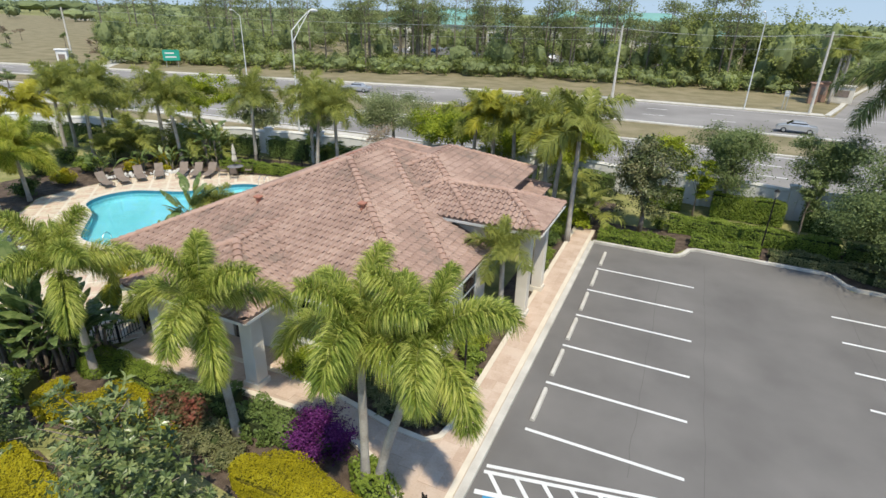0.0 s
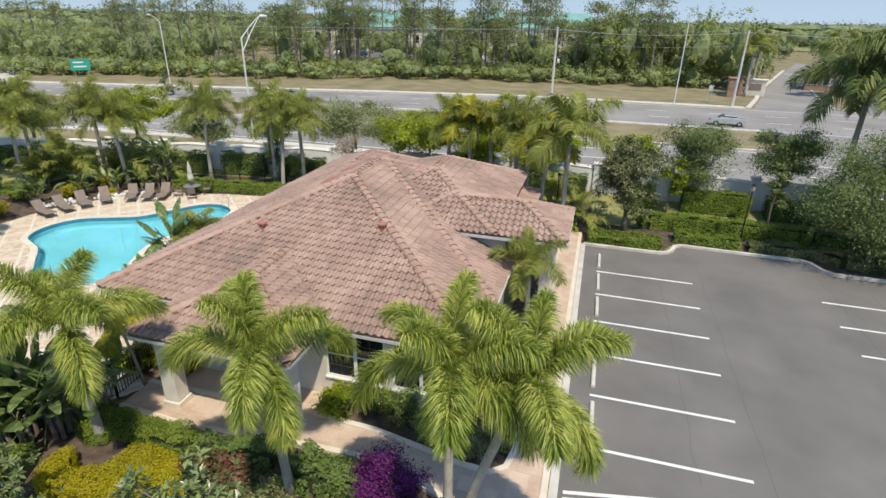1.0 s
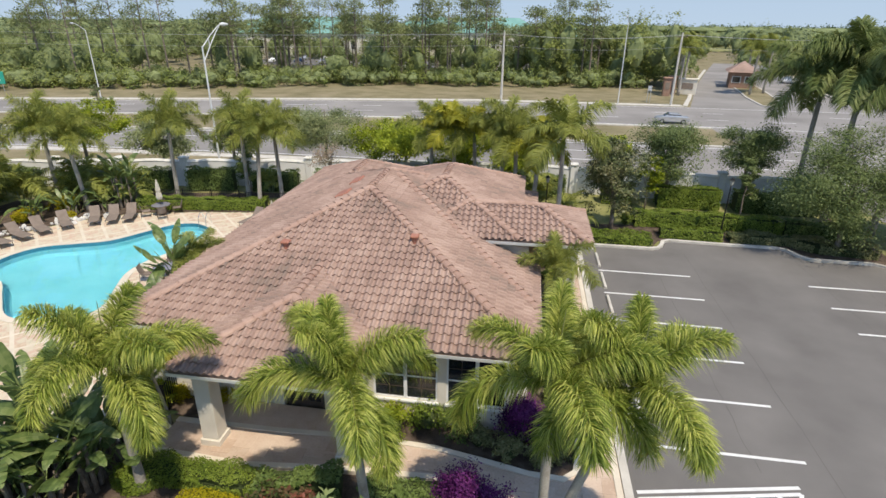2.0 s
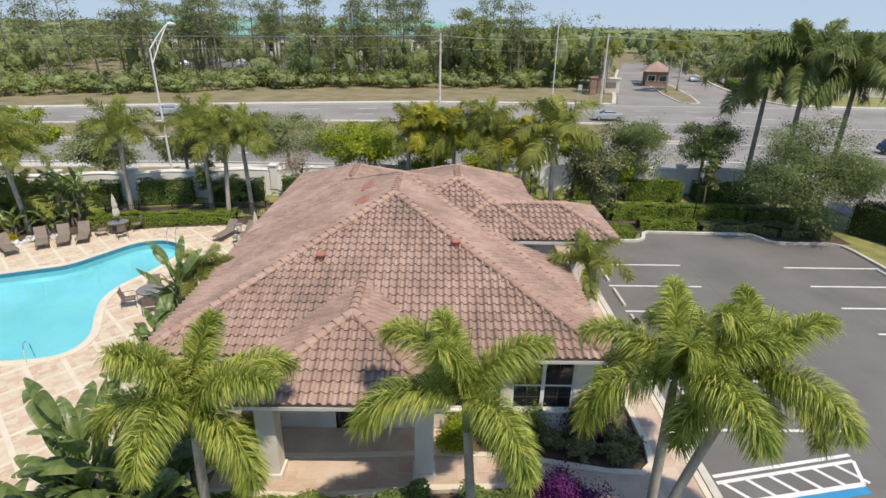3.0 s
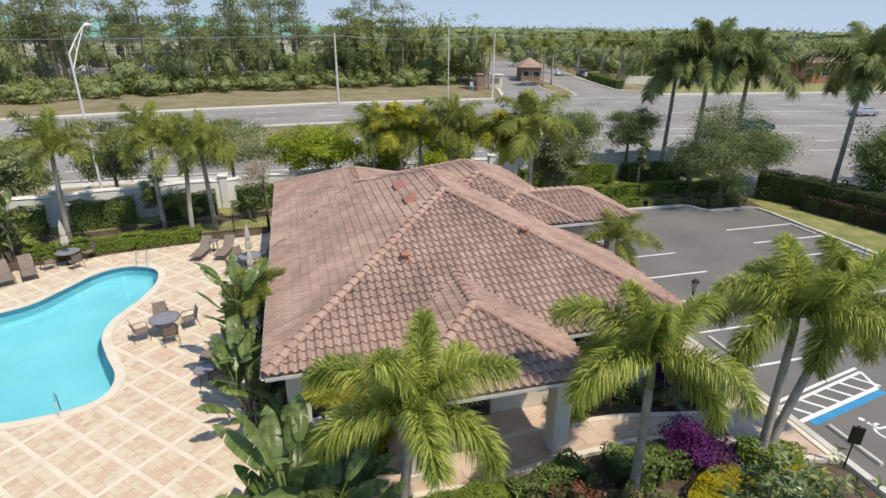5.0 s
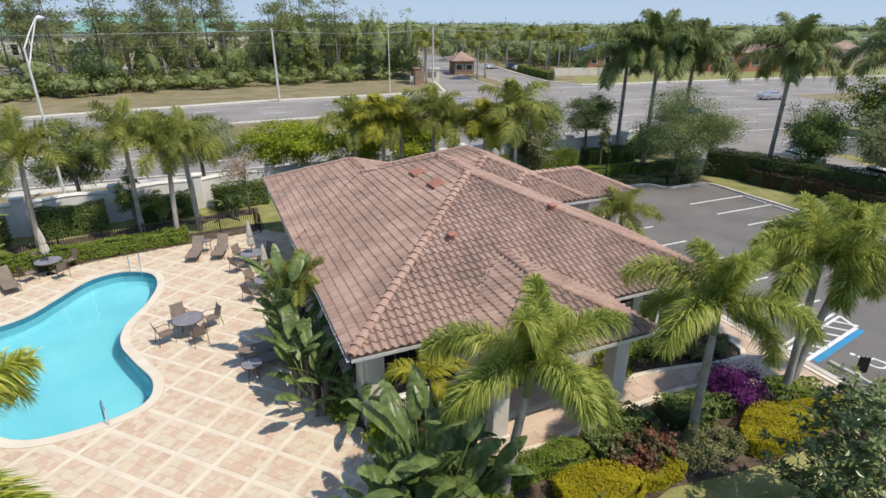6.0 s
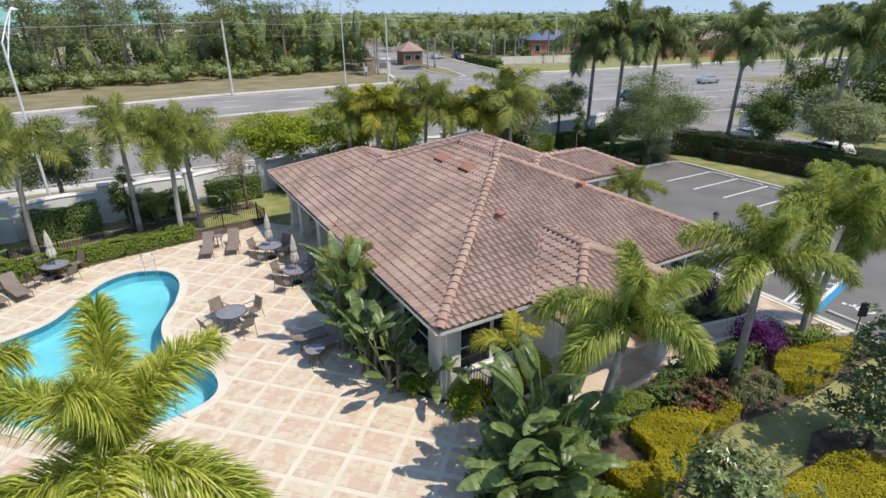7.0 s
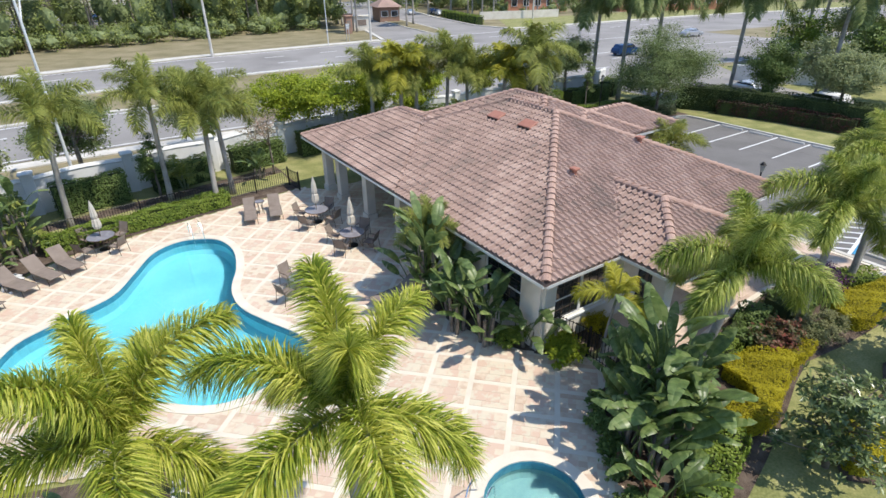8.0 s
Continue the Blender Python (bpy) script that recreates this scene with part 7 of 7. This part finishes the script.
woods("woodland", mid[1::4], M["forest_pale"], 0.44, 392, 12, "pale green trees in the woodland", 0.55)
woods("woodland", mid[3::4], M["forest_deep"], 0.44, 392, 13, "dark green trees in the woodland", 0.6)
belt = []
for k in range(700):
    a = rng.uniform(-1.35, 1.45)
    d = rng.uniform(230, 520)
    x, y = -10 + d * math.sin(a), -10 + d * math.cos(a)
    if (x > 40 and d < 260) or in_field(x, y):
        continue
    belt.append((x, y, rng.uniform(7.5, 12.5), rng.uniform(5, 9)))
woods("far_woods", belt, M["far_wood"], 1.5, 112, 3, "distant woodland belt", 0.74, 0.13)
belt = []
for k in range(420):
    a = rng.uniform(-1.4, 1.5)
    d = rng.uniform(700, 1500)
    belt.append((-10 + d * math.sin(a), -10 + d * math.cos(a), rng.uniform(9, 15), rng.uniform(20, 40)))
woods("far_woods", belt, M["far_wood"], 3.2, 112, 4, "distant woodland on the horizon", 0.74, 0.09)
side = []
for k in range(190):
    x = rng.uniform(92, 260)
    side.append((x, rng.uniform(118, 230), rng.uniform(4.5, 8.5), rng.uniform(2.0, 4.0)))
for k in range(46):
    side.append((rng.uniform(70, 110), rng.uniform(113, 150), rng.uniform(4.0, 7.5), rng.uniform(1.8, 3.0)))
for k in range(16):
    side.append((rng.uniform(14, 29), rng.uniform(108, 134), rng.uniform(4.0, 8.0), rng.uniform(1.8, 3.0)))
for k in range(70):
    side.append((rng.uniform(70, 240), rng.uniform(175, 270), rng.uniform(10, 15), rng.uniform(3.0, 5.0)))
for k in range(30):
    side.append((rng.uniform(58, 96), rng.uniform(134, 172), rng.uniform(5.5, 9.5), rng.uniform(2.2, 3.6)))
for k in range(60):
    y = rng.uniform(128, 230)
    side.append((np.interp(y, [112, 165, 200, 230], [29, 45, 56, 66]) - rng.uniform(0, 16), y, rng.uniform(5, 9), rng.uniform(2.0, 3.5)))
for k in range(90):
    side.append((rng.uniform(62, 190), rng.uniform(-40, 24) , rng.uniform(4, 8), rng.uniform(2.0, 3.6)))
for k in range(110):
    x = rng.uniform(74, 190)
    side.append((x, rng.uniform(128, 165), rng.uniform(6, 11), rng.uniform(2.5, 4.5)))
for k in range(26):
    x = rng.uniform(68, 150)
    side.append((x, rng.uniform(102, 109) - max(0, x - 110) * 0.45, rng.uniform(2.0, 4.5), rng.uniform(1.2, 2.0)))
woods("garden_trees", side, M["forest"], 0.66, 154, 6, "garden trees among the houses", 0.6, 0.2)


def pine_parts(seed):
    """Tall slash pine: a bare trunk and a loose high crown of needle clumps."""
    r = random.Random(seed)
    h = (11.5, 17.5, 13.5, 19.5, 15.5)[seed]
    t = tagged(new("pine_tree"), "tall slash pine with a bare trunk and loose crown", "tree", "pines in the wood")
    bm = bm_tube([(0, 0, -0.2), (0.1, 0, h * 0.5), (0.0, 0.15, h * 0.97)], [0.22, 0.17, 0.05], 6)
    cs = []
    for k in range(24):
        z = h * r.uniform(0.55, 1.0)
        a = r.uniform(0, 6.28)
        ln = r.uniform(0.8, 2.6) * (1.25 - z / h) * 2.0 + 0.4
        e = Vector((ln * math.cos(a), ln * math.sin(a), z + r.uniform(0.1, 0.7)))
        bm_tube([(0, 0.1, z - 0.4), e * 0.5 + Vector((0, 0, z * 0.5)), e], [0.05, 0.04, 0.02], 4, bm)
        cs.append(e)
    part("trunk", bm, M["bark"], t)
    g = np.random.default_rng(seed)
    pos = np.concatenate([np.array(c) + g.normal(size=(42, 3)) * np.array([0.75, 0.75, 0.4]) for c in cs])
    v, f = leaf_quads(g, pos, np.tile([0, 0, 1.0], (len(pos), 1)), 0.56, 0.6, 0.4)
    part("crown", mesh_from("crown", v, f.tolist(), M["pine"]), None, t)
    return t


PINES = [pine_parts(s) for s in range(5)]
for k, p in enumerate(PINES):
    p.location = (-60 + 14 * k, 112 + 3 * k, 0)
for k in range(105):
    x = rng.uniform(-75, 12) if k % 10 < 6 else rng.uniform(-190, -55)
    y = front(x) + rng.uniform(5, 60)
    if not in_field(x, y):
        copy_thing(PINES[k % 5], pose(x, y, 0, 0, 0, rng.uniform(0, 360)))
for k, (x, y, h) in enumerate(((39.0, 101, 7.6), (42.6, 104, 8.2), (45.6, 123, 8.0), (24.5, 97, 7.5), (30, 120, 8.0), (34, 130, 8.2), (66, 122, 8.0), (66, 112, 8.5), (74, 112, 9.0), (84, 106, 7.5), (28, 112, 7.5), (27, 104, 8.0), (66, 103, 7.5), (67, 109, 8.0), (72, 108, 7.5), (69, 118, 8.2), (78, 104, 7.4), (61, 126, 8.0), (28.6, 116, 8.0), (70, 128, 9.0))):
    palm("street_palm", (x, y, -0.05), (x, y, h), COCO, 12, "tall palm beside the entrance street", r=0.2, shaft=0.8, scale=1.1, spear=False, seed=150 + k, group="palms by the entrance street")
for k, (x, y, h) in enumerate(((52, 20, 8.5), (49, 15, 9.0), (55, 23, 8.8), (46, 11, 8.4), (58, 17, 8.2))):
    palm("royal_palm", (x, y, -0.05), (x, y, h), ROYAL, 14, "tall royal palm with dark arching fronds", r=0.2, shaft=1.3, scale=1.15, spear=True, seed=170 + k, group="royal palms by the side street")


# ---- deck panels, path pavers, roof tiles ----
def deck_panels():
    """Diagonal panels between pale bands. Whole ones are single pieces; the cut ones follow the pool and the edges."""
    root2 = math.sqrt(2)
    P0, DP, Q0, DQ, band, n = -16.28, 1.2, -15.27, 1.4, 0.085, 5
    kinds = [from_bm("paver_panel", panel_bm(DP - 2 * band, DQ - 2 * band, s), M["panel"]) for s in range(5)]
    cut = bmesh.new()
    spa_out = [(p[0] + (p[0] + 21.75) * 0.13, p[1] + (p[1] + 7.3) * 0.13) for p in SPA]
    pool_out = offset_loop(POOL, 0.2)

    def free(x, y):
        return inside(DECK, x, y) and not inside(pool_out, x, y) and not inside(spa_out, x, y)

    k = 0
    for i in range(-24, 26):
        for j in range(-24, 26):
            p, q = P0 + i * DP, Q0 + j * DQ
            cs = [((pp + qq) / root2, (pp - qq) / root2) for pp in (p + band, p + DP - band) for qq in (q + band, q + DQ - band)]
            mid = ((p + DP / 2 + q + DQ / 2) / root2, (p + DP / 2 - q - DQ / 2) / root2)
            ok = [free(*c) for c in cs + [mid]]
            if all(ok) and k < 300:
                ob = new("paver_panel", kinds[(i * 7 + j * 3) % 5])
                ob.parent = deck
                ob.matrix_basis = pose(mid[0], mid[1], 0.0, 0, 0, 45 + 180 * ((i + j) % 2))
                k += 1
            elif any(ok):
                for a in range(n):
                    for b in range(n):
                        pa, pb = p + band + (DP - 2 * band) * a / n, p + band + (DP - 2 * band) * (a + 1) / n
                        qa, qb = q + band + (DQ - 2 * band) * b / n, q + band + (DQ - 2 * band) * (b + 1) / n
                        quad = [((u + w) / root2, (u - w) / root2) for u, w in ((pa, qa), (pb, qa), (pb, qb), (pa, qb))]
                        if free(sum(c[0] for c in quad) / 4, sum(c[1] for c in quad) / 4):
                            f = cut.faces.new([cut.verts.new((*c, 0.010)) for c in quad])
                            if f.normal.z < 0:
                                f.normal_flip()
    me = bpy.data.meshes.new("cut_panels")
    cut.normal_update()
    for f in cut.faces:
        if f.normal.z < 0:
            f.normal_flip()
    cut.to_mesh(me)
    cut.free()
    me.materials.append(M["panel"])
    ob = new("cut_panels", me)
    ob.parent = deck
    tagged(ob, "cut paver panels along the deck edges", kind="stuff")


def panel_bm(a, b, seed):
    """A panel of stamped pavers of several sizes, each a little apart from the next."""
    r = random.Random(seed)
    bm = bmesh.new()
    cuts_a = [0, r.choice((0.33, 0.4, 0.5)), r.choice((0.66, 0.75)), 1]
    for u0, u1 in zip(cuts_a, cuts_a[1:]):
        cuts_b = [0, r.uniform(0.25, 0.45), r.uniform(0.6, 0.8), 1]
        for w0, w1 in zip(cuts_b, cuts_b[1:]):
            g = 0.0015
            x0, x1, y0, y1 = -a / 2 + a * u0 + g, -a / 2 + a * u1 - g, -b / 2 + b * w0 + g, -b / 2 + b * w1 - g
            z = 0.010 + r.uniform(0, 0.003)
            top = [bm.verts.new((x, y, z)) for x, y in ((x0 + 0.003, y0 + 0.003), (x1 - 0.003, y0 + 0.003), (x1 - 0.003, y1 - 0.003), (x0 + 0.003, y1 - 0.003))]
            low_ = [bm.verts.new((x, y, 0.001)) for x, y in ((x0, y0), (x1, y0), (x1, y1), (x0, y1))]
            bm.faces.new(top)
            for i in range(4):
                bm.faces.new((low_[i], low_[(i + 1) % 4], top[(i + 1) % 4], top[i]))
    return bm


def path_pavers():
    """Large square pavers along the car park path, single pieces; the curved front path in one sheet."""
    bm = bm_box(-0.299, 0.299, -0.299, 0.299, 0.0, 0.016, 0.003)
    me = from_bm("paver", bm, M["paver"])
    k = 0
    for j in range(38):
        for i in range(2):
            ob = new("paver", me)
            ob.parent = walk_base
            ob.location = (-1.95 + 0.6 * i + 0.03, -6.0 + 0.6 * j, 0.072)
            k += 1
    inner = [(-15.5, -4.4), (-15.5, -5.4), (-12.6, -5.6), (-9.2, -5.25), (-6.6, -5.15), (-5.2, -5.4), (-4.0, -5.85), (-3.0, -6.35), (-2.4, -6.9), (-2.3, -4.9), (-3.8, -4.85), (-5.2, -4.55), (-6.8, -4.25), (-9.0, -4.15), (-12.0, -4.35)]
    for i in range(24):
        for j in range(8):
            x, y = -15.3 + 0.6 * i, -6.6 + 0.6 * j + (0.3 if i % 2 else 0)
            if all(inside(inner, x + a, y + b) for a in (-0.22, 0.22) for b in (-0.22, 0.22)):
                ob = new("paver", me)
                ob.parent = walk_base
                ob.location = (x, y, 0.072)


# hairline seams in the asphalt
M["seam"] = material("asphalt_seam", [(0.11, 0.104, 0.098), (0.135, 0.128, 0.12)], 0.95, 2, 40, 0.1)
for k, (x0, y0, x1, y1) in enumerate(((5.5, -12.0, 5.35, 14.2), (11.9, -12.0, 11.6, 13.8), (3.3, -3.4, 3.25, 11.2), (14.0, -10.0, 13.6, 12.6))):
    r = random.Random(k)
    structure(part("asphalt_seam", strip_line([(x0 + (x1 - x0) * i / 24 + r.uniform(-0.05, 0.05), y0 + (y1 - y0) * i / 24) for i in range(25)], 0.008, 0.0, 0.0025), M["seam"]), "thin dark seam in the asphalt", "seam")


deck_panels()
path_pavers()
build_tiles()
